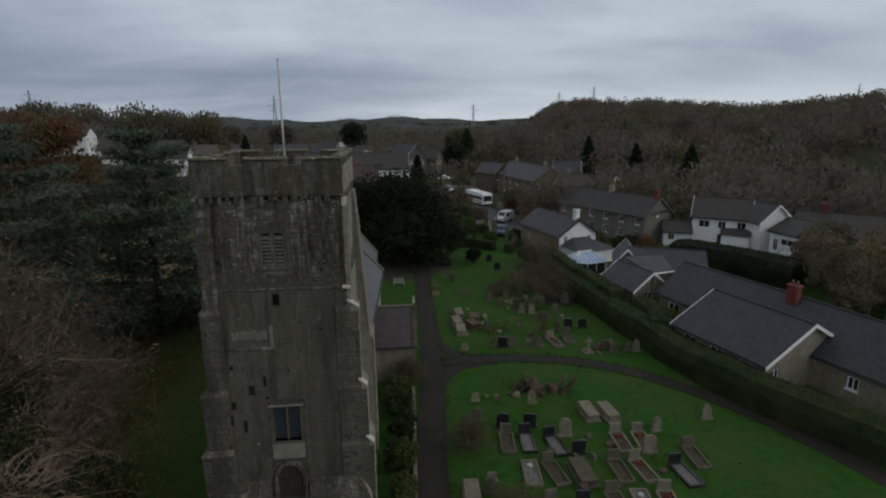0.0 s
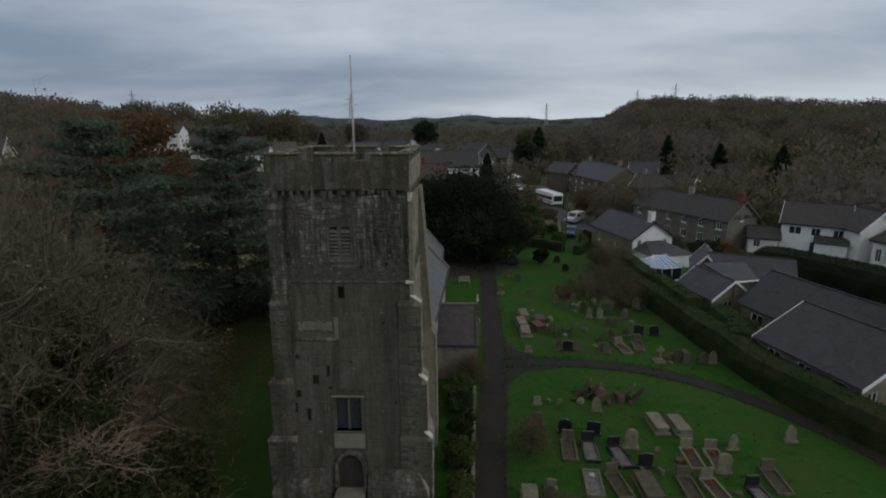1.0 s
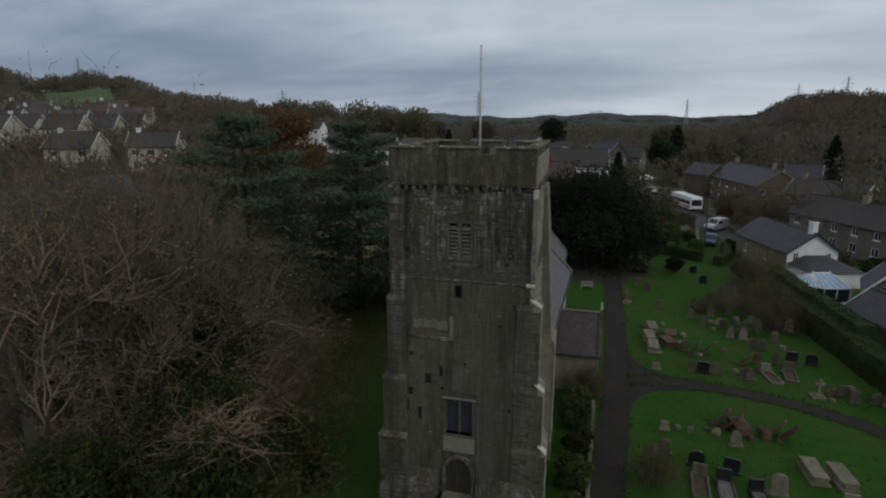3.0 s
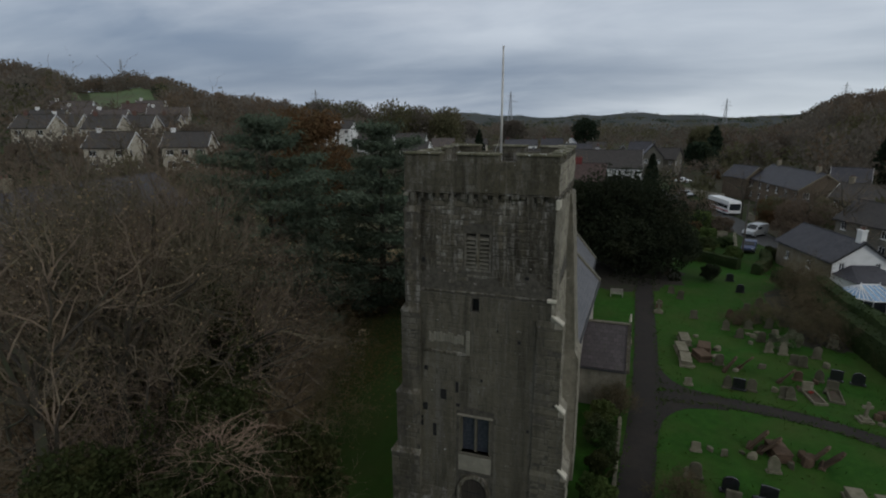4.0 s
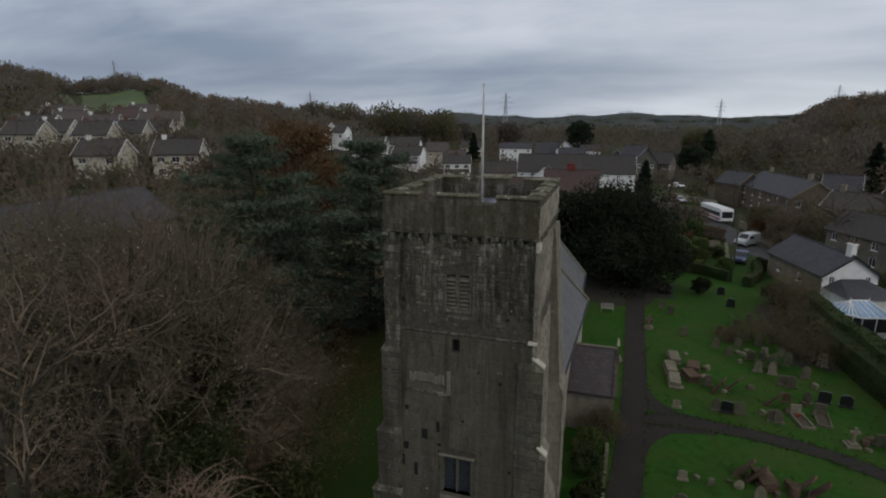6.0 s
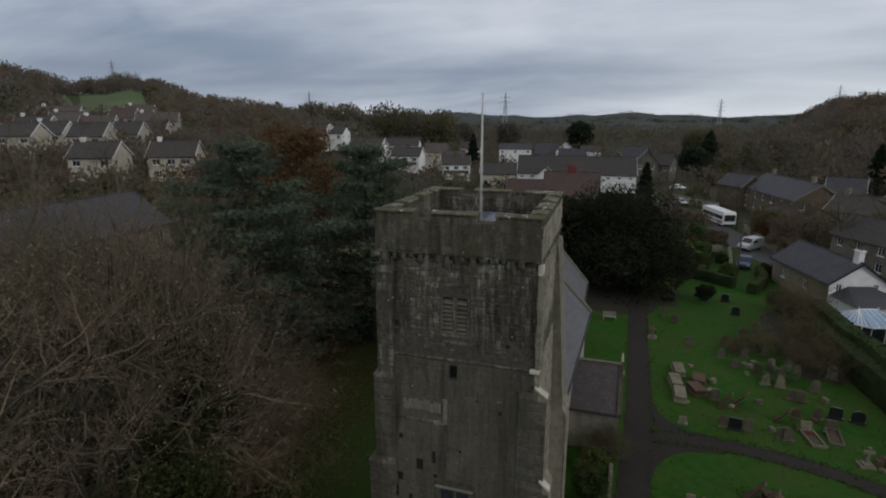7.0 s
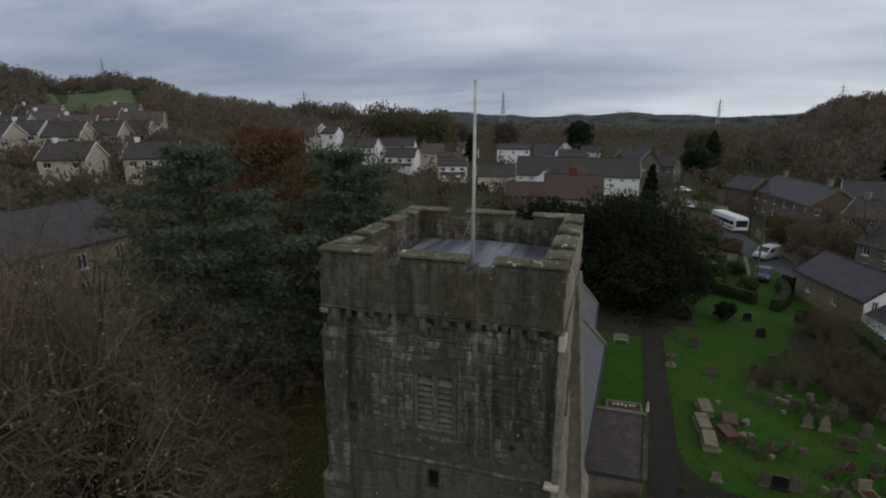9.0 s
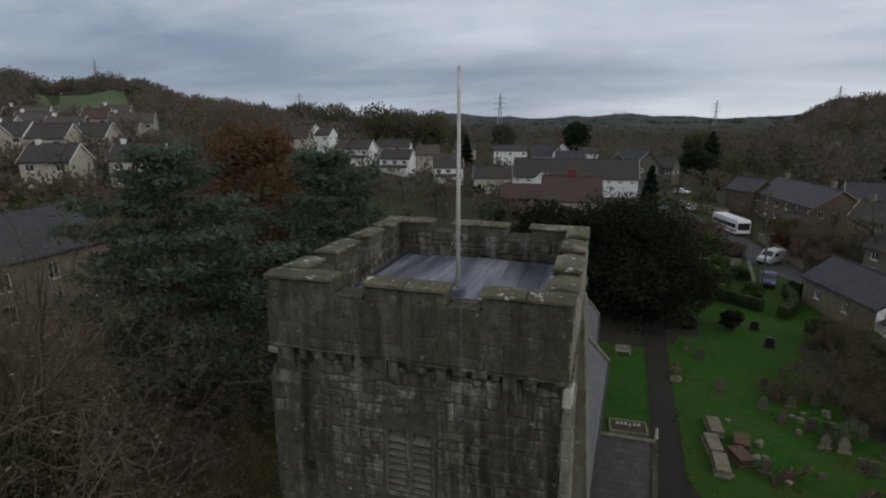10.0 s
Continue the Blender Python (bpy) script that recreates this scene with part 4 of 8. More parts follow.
def exposed_patch():
    """Where the limewash has gone: paler squared stones; black blocks paint the shade of a few putlog holes."""
    rng = random.Random(3)
    k = batter(9.6)
    x = -2.08
    while x < -0.62:                                     # a row of small upright stones
        w, h = rng.uniform(0.07, 0.17), rng.uniform(0.34, 0.46)
        z = 9.58 + rng.uniform(-0.04, 0.05)
        T(part("exposed_stone", boxed(x, -k - 0.045, z, x + w - 0.018, -k + 0.1, z + h, 0.012), EXPOSED if rng.random() < 0.6 else DRESSED, tower, "pale squared stone where the limewash has gone"))
        x += w
    z = 9.12
    while z < 10.2:                                      # the upright edge of the patch
        h = rng.uniform(0.22, 0.42)
        kz = batter(z)
        T(part("exposed_stone", boxed(-0.47 + rng.uniform(-0.05, 0.02), -kz - 0.045, z, -0.29, -kz + 0.1, min(z + h, 10.25) - 0.015, 0.012), EXPOSED if z < 10.4 else DRESSED, tower, "pale squared stone where the limewash has gone"))
        z += h
    for i in range(9):                                   # its broken lower edge
        x = -2.3 + i * 0.21
        T(part("ledge_stone", boxed(x, -batter(9.1) - 0.07, 9.10 + rng.uniform(-0.04, 0.03), x + 0.2, -batter(9.1) + 0.1, 9.2 + rng.uniform(-0.02, 0.03), 0.015), TOWER_STONE, tower))
    # no holes are cut: black blocks on the wall paint their shade
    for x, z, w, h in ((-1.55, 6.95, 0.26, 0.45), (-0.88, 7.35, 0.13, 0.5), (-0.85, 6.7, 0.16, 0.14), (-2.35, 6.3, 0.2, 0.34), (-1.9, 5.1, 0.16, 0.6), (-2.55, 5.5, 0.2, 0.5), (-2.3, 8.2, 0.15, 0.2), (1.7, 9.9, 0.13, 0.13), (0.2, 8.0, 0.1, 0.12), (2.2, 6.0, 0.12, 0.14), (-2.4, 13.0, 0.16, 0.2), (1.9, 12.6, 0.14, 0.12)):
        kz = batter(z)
        T(part("putlog_hole", boxed(x, -kz - 0.032, z, x + w, -kz + 0.08, z + h, 0.01), HOLE_SHADE, tower))


exposed_patch()


def plinth_out(z):
    """The battered plinth: upright below, a rough slope above."""
    return batter(z) + 0.04 + (0.50 if z < 1.65 else max(0.0, 0.50 * (2.55 - z) / 0.9))


def plinth():
    """A rough rubble plinth on three sides, broken by the door's landing."""
    def west(u, out, z):
        k = plinth_out(z)
        return (u * (HX + k) / HX, -k - out, z)

    def south(u, out, z):
        k = plinth_out(z)
        return (HX + k + out, TD / 2 + u * (TD / 2 + k) / (TD / 2), z)

    def north(u, out, z):
        k = plinth_out(z)
        return (-HX - k - out, TD / 2 - u * (TD / 2 + k) / (TD / 2), z)

    gap = 0.86
    for x0, x1 in ((-1, -gap), (gap, 1)):
        bm = bmesh.new()
        lo, hi = (-HX, -gap) if x0 < 0 else (gap, HX)
        for z0, z1 in ((-0.3, 1.65), (1.65, 2.55)):
            k0, k1 = plinth_out(max(z0, 0)) - 0.02, plinth_out(z1) - 0.02
            if z1 > 2:
                k0 = plinth_out(1.65 - 0.001) - 0.02
            f = lambda u, k: u * (HX + k) / HX if abs(u) > 1 else u
            bm.faces.new([bm.verts.new(p) for p in ((f(lo, k0), -k0, z0), (f(hi, k0), -k0, z0), (f(hi, k1), -k1, z1), (f(lo, k1), -k1, z1))])
        T(part("plinth_core", bm, MORTAR, tower))
    holes = [(-gap, gap, -1.0, 3.0)]
    T(joined_stones("plinth_facing", stone_courses(TW, 0.0, 2.55, 61, holes, 0.15, 0.34, 0.2, 0.6), west, PLINTH_STONE, tower, 62, "rough pale-mottled plinth stone", 1.6))
    T(joined_stones("plinth_facing", stone_courses(TD, 0.0, 2.55, 63, (), 0.2, 0.34), south, SOUTH_LIT_STONE, tower, 64, "", 1.4))
    T(joined_stones("plinth_facing", stone_courses(TD, 0.0, 2.55, 65, (), 0.2, 0.34), north, PLINTH_STONE, tower, 66, "", 1.4))


PLINTH_STONE = tower_stone("plinth_rubble", (0.075, 0.071, 0.060), (0.135, 0.128, 0.110), (0.30, 0.29, 0.27), (0.030, 0.030, 0.022), 0.7, 0.9, 0.35)
plinth()

# flagpole in the middle of the tower roof
flagpole = thing("flagpole", pose(0.30, 2.45, 16.51), "tall weathered white flagpole with one stay wire", "flagpole")
bm = bmesh.new()
tube(bm, (0, 0, 0), (0, 0, 5.01), 0.058, 0.034, 12)
part("pole", bm, POLE_PAINT, flagpole, smooth=True)
bm = bmesh.new()
tube(bm, (0, 0, 5.01), (0, 0, 5.06), 0.05, 0.03, 10)
part("finial", bm, POLE_PAINT, flagpole)
part("pole_base", boxed(-0.16, -0.16, -0.06, 0.16, 0.16, 0.16, 0.02), LEAD, flagpole)
bm = bmesh.new()
tube(bm, (0, 0, 1.6), (-0.95, 2.2, 0.1), 0.008, 0.008, 5)
part("stay_wire", bm, POLE_PAINT, flagpole)
bm = bmesh.new()
tube(bm, (0.07, 0, 1.25), (0.07, 0, 1.4), 0.02, 0.02, 6)
part("cleat", bm, DARK_TRIM, flagpole)

# ---- nave, chancel and south porch ----


def uv_quad(bm, uv, pts, flip=False):
    v = [bm.verts.new(p) for p in pts]
    f = bm.faces.new(v[::-1] if flip else v)
    o, ux = Vector(pts[0]), (Vector(pts[1]) - Vector(pts[0])).normalized()
    n = ux.cross(Vector(pts[3]) - Vector(pts[0]))
    uy = n.cross(ux).normalized()
    for lp in f.loops:
        d = lp.vert.co - o
        lp[uv].uv = (d.dot(ux), d.dot(uy))
    return f


def roof_slope(name, pts, material, parent, thick=0.09, label=""):
    """A roof plane with thickness: eave left, eave right, ridge right, ridge left."""
    bm = bmesh.new()
    uv = bm.loops.layers.uv.new("UVMap")
    p = [Vector(q) for q in pts]
    n = (p[1] - p[0]).cross(p[3] - p[0]).normalized()
    if n.z < 0:
        n = -n
    low = [q - n * thick for q in p]
    uv_quad(bm, uv, p)
    uv_quad(bm, uv, low)
    for i in range(4):
        j = (i + 1) % 4
        uv_quad(bm, uv, (low[i], low[j], p[j], p[i]))
    bmesh.ops.recalc_face_normals(bm, faces=bm.faces[:])
    return part(name, bm, material, parent, label)


def gabled_body(bm, x0, x1, y0, y1, z0, ze, zr, axis="y"):
    """Four walls with gables under a ridge along an axis."""
    if axis == "y":
        mid = (x0 + x1) / 2
        outline = [(x0, z0), (x1, z0), (x1, ze), (mid, zr), (x0, ze)]
        extrude_outline(bm, outline, lambda p: Vector((p[0], y0, p[1])), lambda p: Vector((p[0], y1, p[1])))
    else:
        mid = (y0 + y1) / 2
        outline = [(y0, z0), (y1, z0), (y1, ze), (mid, zr), (y0, ze)]
        extrude_outline(bm, outline, lambda p: Vector((x0, p[0], p[1])), lambda p: Vector((x1, p[0], p[1])))


church = thing("church_nave", pose(0, 14, 0), "stone church nave with pale slate roof and coped gables", "church")


def C(ob):
    ob.matrix_parent_inverse = Matrix.Translation((0, -14, 0))
    return ob


def nave(x0, x1, y0, y1, ze, zr, roof, askew=0.0):
    before = set(church.children)
    bm = bmesh.new()
    gabled_body(bm, x0, x1, y0, y1, -0.3, ze, zr)
    C(part("wall", bm, NAVE_WALL, church))
    mid = (x0 + x1) / 2
    k = (zr - ze) / (mid - x0)
    for s, xe in ((-1, x0), (1, x1)):
        o = 0.28
        C(roof_slope("roof", [(xe + s * o, y0 + 0.05, ze - k * o + 0.12), (xe + s * o, y1 - 0.12, ze - k * o + 0.12), (mid, y1 - 0.12, zr + 0.12), (mid, y0 + 0.05, zr + 0.12)], roof, church, 0.1, "pale grey slate roof"))
        bm = bmesh.new()
        tube(bm, (xe + s * (o + 0.06), y0, ze - k * o + 0.0), (xe + s * (o + 0.06), y1, ze - k * o + 0.0), 0.07, 0.07, 6)
        C(part("gutter", bm, DARK_TRIM, church))
        bm = bmesh.new()
        prof = [(xe + s * 0.38, ze - k * 0.38 - 0.05), (mid, zr + 0.02), (mid, zr + 0.36), (xe + s * 0.38, ze - k * 0.38 + 0.30)]
        extrude_outline(bm, prof, lambda p: Vector((p[0], y1 - 0.14, p[1])), lambda p: Vector((p[0], y1 + 0.24, p[1])))
        C(part("gable_coping", bm, DRESSED, church, "dressed stone gable coping"))
    bm = bmesh.new()
    tube(bm, (mid, y0, zr + 0.14), (mid, y1, zr + 0.14), 0.11, 0.11, 6)
    C(part("ridge_tile", bm, SLATE_PORCH, church))
    turn = pose(x1, y1, 0, 0, 0, askew) @ pose(-x1, -y1, 0)
    for piece in set(church.children) - before:
        piece.data.transform(turn)


NAVE_WALL = plain("limewashed_nave_wall", (0.27, 0.245, 0.205), (0.37, 0.345, 0.295), 3.0, 0.9, (0.20, 0.185, 0.155), 0.7)
nave(-4.0, 4.0, TD + 0.1, 22.0, 6.5, 10.6, SLATE_NAVE, -2.9)
nave(-3.3, 3.3, 22.3, 32.5, 5.6, 9.5, SLATE_NAVE)
porch = thing("church_porch", pose(5.3, 15.8, 0), "small stone church porch with a dark tiled roof", "porch")


def P(ob):
    ob.matrix_parent_inverse = Matrix.Translation((-5.3, -15.8, 0))
    return ob


bm = bmesh.new()
gabled_body(bm, 3.5, 6.55, 13.9, 18.0, -0.2, 2.95, 5.05, "x")
P(part("wall", bm, CHURCH_STONE, porch))
for y, s in ((13.9, -1), (18.0, 1)):
    P(roof_slope("roof", [(3.5, y + s * 0.25, 2.82), (6.5, y + s * 0.25, 2.82), (6.5, 15.95, 5.17), (3.5, 15.95, 5.17)], SLATE_PORCH, porch, 0.1))
    bm = bmesh.new()
    extrude_outline(bm, [(y + s * 0.34, 2.70), (15.95, 5.08), (15.95, 5.28), (y + s * 0.34, 2.90)], lambda p: Vector((6.46, p[0], p[1])), lambda p: Vector((6.70, p[0], p[1])))
    P(part("gable_coping", bm, TOWER_STONE, porch))
    bm = bmesh.new()
    tube(bm, (3.5, y + s * 0.32, 2.74), (6.5, y + s * 0.32, 2.74), 0.06, 0.06, 6)
    P(part("gutter", bm, DARK_TRIM, porch))
bm = bmesh.new()
tube(bm, (3.5, 15.95, 5.2), (6.6, 15.95, 5.2), 0.1, 0.1, 6)
P(part("ridge_tile", bm, CHURCH_STONE, porch))
bm = bmesh.new()
tube(bm, (6.6, 15.95, 5.4), (6.6, 15.95, 5.95), 0.10, 0.05, 6)
P(part("finial_cross", bm, PALE_STONE, porch))

# ---- houses ----
SITES = []          # plan places and half sizes of the buildings, kept clear of trees


def window_unit(parent, m, w, h, frame_mat=None, bars=1):
    """A window in its reveal: frame, glazing bars, pane and sill; local x along the wall, y inwards, z up."""
    win = new("window")
    win.parent = parent
    win.matrix_basis = m
    fm = frame_mat or WHITE_PAINT
    bm = bmesh.new()
    t = 0.07
    block(bm, 0, 0.06, 0, t, 0.14, h)
    block(bm, w - t, 0.06, 0, w, 0.14, h)
    block(bm, t, 0.06, 0, w - t, 0.14, t)
    block(bm, t, 0.06, h - t, w - t, 0.14, h)
    for i in range(bars):
        x = w * (i + 1) / (bars + 1)
        block(bm, x - 0.03, 0.07, t, x + 0.03, 0.13, h - t)
    part("window_frame", bm, fm, win)
    part("pane", boxed(t, 0.10, t, w - t, 0.11, h - t), GLASS, win)
    part("window_sill", boxed(-0.06, -0.07, -0.09, w + 0.06, 0.1, -0.005), fm, win)
    return win


def wall_face(bm, m, length, h, openings, gable=0.0, depth=0.16):
    """One wall as seen from outside: openings are cut, with reveals; a gable may stand on it."""
    us = sorted({0.0, length, *[round(v, 3) for o in openings for v in (o[0], o[0] + o[2])]})
    zs = sorted({-0.6, h, *[round(v, 3) for o in openings for v in (o[1], o[1] + o[3])]})
    for u0, u1 in zip(us, us[1:]):
        for z0, z1 in zip(zs, zs[1:]):
            if any(o[0] - 1e-3 <= u0 and u1 <= o[0] + o[2] + 1e-3 and o[1] - 1e-3 <= z0 and z1 <= o[1] + o[3] + 1e-3 for o in openings):
                continue
            bm.faces.new([bm.verts.new(m @ Vector(p)) for p in ((u0, 0, z0), (u1, 0, z0), (u1, 0, z1), (u0, 0, z1))])
    for u, z, w, hh in [o[:4] for o in openings]:
        c = ((u, z), (u + w, z), (u + w, z + hh), (u, z + hh))
        for i in range(4):
            a, b = c[i], c[(i + 1) % 4]
            bm.faces.new([bm.verts.new(m @ Vector(p)) for p in ((a[0], 0, a[1]), (a[0], depth, a[1]), (b[0], depth, b[1]), (b[0], 0, b[1]))])
    if gable:
        bm.faces.new([bm.verts.new(m @ Vector(p)) for p in ((0, 0, h), (length, 0, h), (length / 2, 0, h + gable))])


def rows_of(length, n, z, w, h, margin=0.9):
    """Evenly spaced openings."""
    if n == 1:
        return [(length / 2 - w / 2, z, w, h)]
    g = (length - 2 * margin - w) / (n - 1)
    return [(margin + i * g, z, w, h) for i in range(n)]


def house(a, b, width, eave, ridge, walls, roof, label="", category="house", group="", name="house", front=(), right=(), left=(), back=(), chimneys=(), parent=None,
          verge=WHITE_PAINT, over=0.35, gutter=None, side_walls=None, doors=(), z=None, hood=None):
    """A gabled house; a to b is its front from left to right, seen from outside, and the ridge runs along it."""
    a, b = Vector((*a, 0)), Vector((*b, 0))
    ln = (b - a).length
    turn = math.degrees(math.atan2(b.y - a.y, b.x - a.x))
    mid = (a + b) / 2 + Vector((-(b - a).y, (b - a).x, 0)).normalized() * (width / 2)
    SITES.append((mid.x, mid.y, 0.5 * math.hypot(ln, width)))
    if z is None:
        z = height(mid.x, mid.y)
    base = pose(mid.x, mid.y, z, 0, 0, turn)
    if parent is None:
        top = thing(name, base, label, category, group)
        local = Matrix.Identity(4)
    else:
        top = parent
        local = parent.matrix_basis.inverted() @ base
    L, W = ln / 2, width / 2
    sides = {"f": (pose(-L, -W, 0), ln, front, 0), "r": (pose(L, -W, 0, 0, 0, 90), width, right, ridge - eave), "b": (pose(L, W, 0, 0, 0, 180), ln, back, 0), "l": (pose(-L, W, 0, 0, 0, 270), width, left, ridge - eave)}
    for key, (m, length, ops, gable) in sides.items():
        bm = bmesh.new()
        ds = [d for d in doors if d[0] == key]
        wall_face(bm, local @ m, length, eave, list(ops) + [d[1:5] for d in ds], gable)
        mat = (side_walls or {}).get(key, walls)
        w = part("wall", bm, mat, top)
        for o in ops:
            window_unit(top, local @ m @ pose(o[0], 0, o[1]), o[2], o[3], bars=2 if o[2] > 1.5 else 1)
        for d in ds:
            dm = local @ m @ pose(d[1], 0, d[2])
            part("door", boxed(0, 0.08, 0, d[3], 0.14, d[4], 0, dm), d[5], top)
    k = (ridge - eave) / W
    og = over * 0.8
    for s in (-1, 1):
        pts = [Vector((-L - og, s * (W + over), eave - k * over + 0.14)), Vector((L + og, s * (W + over), eave - k * over + 0.14)), Vector((L + og, 0, ridge + 0.14)), Vector((-L - og, 0, ridge + 0.14))]
        roof_slope("roof", [local @ p for p in pts], roof, top, 0.12)
        bm = bmesh.new()
        tube(bm, local @ Vector((-L - og, s * (W + over + 0.05), eave - k * over + 0.02)), local @ Vector((L + og, s * (W + over + 0.05), eave - k * over + 0.02)), 0.06, 0.06, 6)
        part("gutter", bm, gutter or DARK_TRIM, top)
        for e in (-1, 1):
            bm = bmesh.new()
            x0 = e * (L + og)
            prof = [(s * (W + over + 0.02), eave - k * over - 0.10), (s * (W + over + 0.02), eave - k * over + 0.17), (0, ridge + 0.18), (0, ridge - 0.10)]
            extrude_outline(bm, prof, lambda p: local @ Vector((x0, p[0], p[1])), lambda p: local @ Vector((x0 + e * 0.05, p[0], p[1])))
            part("bargeboard", bm, verge, top)
    bm = bmesh.new()
    tube(bm, local @ Vector((-L - og, 0, ridge + 0.14)), local @ Vector((L + og, 0, ridge + 0.14)), 0.09, 0.09, 6)
    part("ridge_tile", bm, roof, top)
    for u, v, h, mat in chimneys:
        ch = part("chimney", boxed(-0.42, -0.3, -1.2, 0.42, 0.3, h, 0.02, local @ pose(-L + u, v, ridge)), mat, top)
        part("chimney_cap", boxed(-0.5, -0.38, h, 0.5, 0.38, h + 0.1, 0.02, local @ pose(-L + u, v, ridge)), mat, ch)
        for dx in (-0.2, 0.2):
            bm = bmesh.new()
            tube(bm, local @ Vector((-L + u + dx, v, ridge + h + 0.1)), local @ Vector((-L + u + dx, v, ridge + h + 0.45)), 0.11, 0.09, 8)
            part("chimney_pot", bm, TERRACOTTA, ch)
    return top


def lean_to(parent, m, length, depth, low, high, walls, roof):
    """A lean-to built against a wall: x along it, -y outwards."""
    m = parent.matrix_basis.inverted() @ m
    bm = bmesh.new()
    extrude_outline(bm, [(0, -0.3), (-depth, -0.3), (-depth, low), (0, high)], lambda p: m @ Vector((0, p[0], p[1])), lambda p: m @ Vector((length, p[0], p[1])))
    part("lean_to_wall", bm, walls, parent)
    k = (high - low) / depth
    roof_slope("lean_to_roof", [m @ Vector(p) for p in ((-0.2, -depth - 0.3, low - k * 0.3 + 0.1), (length + 0.2, -depth - 0.3, low - k * 0.3 + 0.1), (length + 0.2, 0.05, high + 0.1), (-0.2, 0.05, high + 0.1))], roof, parent, 0.1)


def hipped_lean_to(parent, m, length, depth, low, high, hip, walls, roof):
    """A lean-to whose roof is hipped at both ends."""
    m = parent.matrix_basis.inverted() @ m
    part("lean_to_wall", boxed(0, -depth, -0.3, length, 0, low, 0, m), walls, parent)
    o = 0.25
    a, b, c, d = (-o, -depth - o, low), (length + o, -depth - o, low), (length + o, 0, low), (-o, 0, low)
    e, f = (hip, -0.02, high), (length - hip, -0.02, high)
    bm = bmesh.new()
    uv = bm.loops.layers.uv.new("UVMap")
    for face in ((a, b, f, e), (b, c, f), (d, a, e), (d, c, b, a), (d, e, f, c)):
        q = bm.faces.new([bm.verts.new(m @ Vector(p)) for p in face])
        for loop, p in zip(q.loops, face):
            loop[uv].uv = (p[0], p[1])
    part("lean_to_roof", bm, roof, parent)


# bungalow beside the churchyard hedge: a long range with a parallel wing in front
near = house((28.35, 16.6), (30.45, 8.65), 8.2, 2.45, 4.75, HOUSE_STONE, SLATE_BUNGALOW, "long low bungalow with dark slate roof and white bargeboards", front=rows_of(8.2, 3, 0.9, 1.2, 1.1), right=[(0.6, 0.4, 0.8, 1.5)], name="bungalow", category="bungalow")
house((31.0, 24.4), (36.9, 2.9), 6.3, 2.6, 5.1, HOUSE_STONE, SLATE_BUNGALOW, parent=near, front=[(1.2, 1.0, 1.3, 1.0), (17.5, 1.0, 0.75, 0.9)], verge=DARK_TRIM, chimneys=[(11.2, -0.5, 1.0, BRICK_DEEP)])
# gabled bungalow north of it
gab = house((33.7, 41.3), (31.5, 35.9), 2.6, 2.5, 4.05, HOUSE_STONE, SLATE_HOUSE, "stone bungalow with slate gables and white bargeboards", right=[(0.9, 1.3, 0.8, 1.0)], name="bungalow", category="bungalow", over=0.25)
house((27.8, 30.5), (29.0, 25.6), 4.0, 2.45, 3.95, HOUSE_STONE, SLATE_HOUSE, parent=gab, right=[(1.3, 0.2, 0.9, 1.9)], front=[(1.6, 0.9, 1.0, 1.0)])
house((32.2, 33.8), (39.5, 30.6), 5.4, 2.5, 4.1, HOUSE_STONE, SLATE_HOUSE, parent=gab, verge=DARK_TRIM)


def flat_link(parent):
    """The low roof that joins the gabled wing to the range behind, with its white fascia."""
    m = parent.matrix_basis.inverted()
    ring = [(31.0, 25.9), (33.6, 26.6), (35.6, 33.0), (31.0, 32.6)]
    bm = bmesh.new()
    extrude_outline(bm, ring, lambda p: m @ Vector((p[0], p[1], -0.3)), lambda p: m @ Vector((p[0], p[1], 3.72)))
    part("link_wall", bm, HOUSE_STONE, parent)
    bm = bmesh.new()
    extrude_outline(bm, ring, lambda p: m @ Vector((p[0], p[1], 3.73)), lambda p: m @ Vector((p[0], p[1], 3.95)))
    part("link_roof", bm, SLATE_HOUSE, parent)
    bm = bmesh.new()
    tube(bm, m @ Vector((31.0, 25.83, 3.93)), m @ Vector((33.65, 26.5, 3.93)), 0.1, 0.1, 4)
    part("fascia", bm, WHITE_PAINT, parent, "white fascia board")


flat_link(gab)
# white gable-ended cottage with a conservatory
cot = house((25.8, 58.6), (28.55, 47.9), 6.0, 3.15, 5.25, HOUSE_STONE, SLATE_HOUSE, "cottage with white gable end, grey slate roof and white chimney", front=[(2.0, 1.2, 0.8, 1.0), (6.5, 1.2, 0.8, 1.0)], right=[(0.75, 2.05, 0.62, 0.95), (4.62, 2.05, 0.62, 0.95)], chimneys=[(10.4, 0.0, 1.3, RENDER_WHITE)], verge=DARK_TRIM, side_walls={"r": RENDER_WHITE}, name="cottage", category="cottage")
hipped_lean_to(cot, pose(28.9, 47.99, 0, 0, 0, 14.4), 5.7, 4.2, 1.75, 2.75, 1.6, RENDER_WHITE, SLATE_HOUSE)


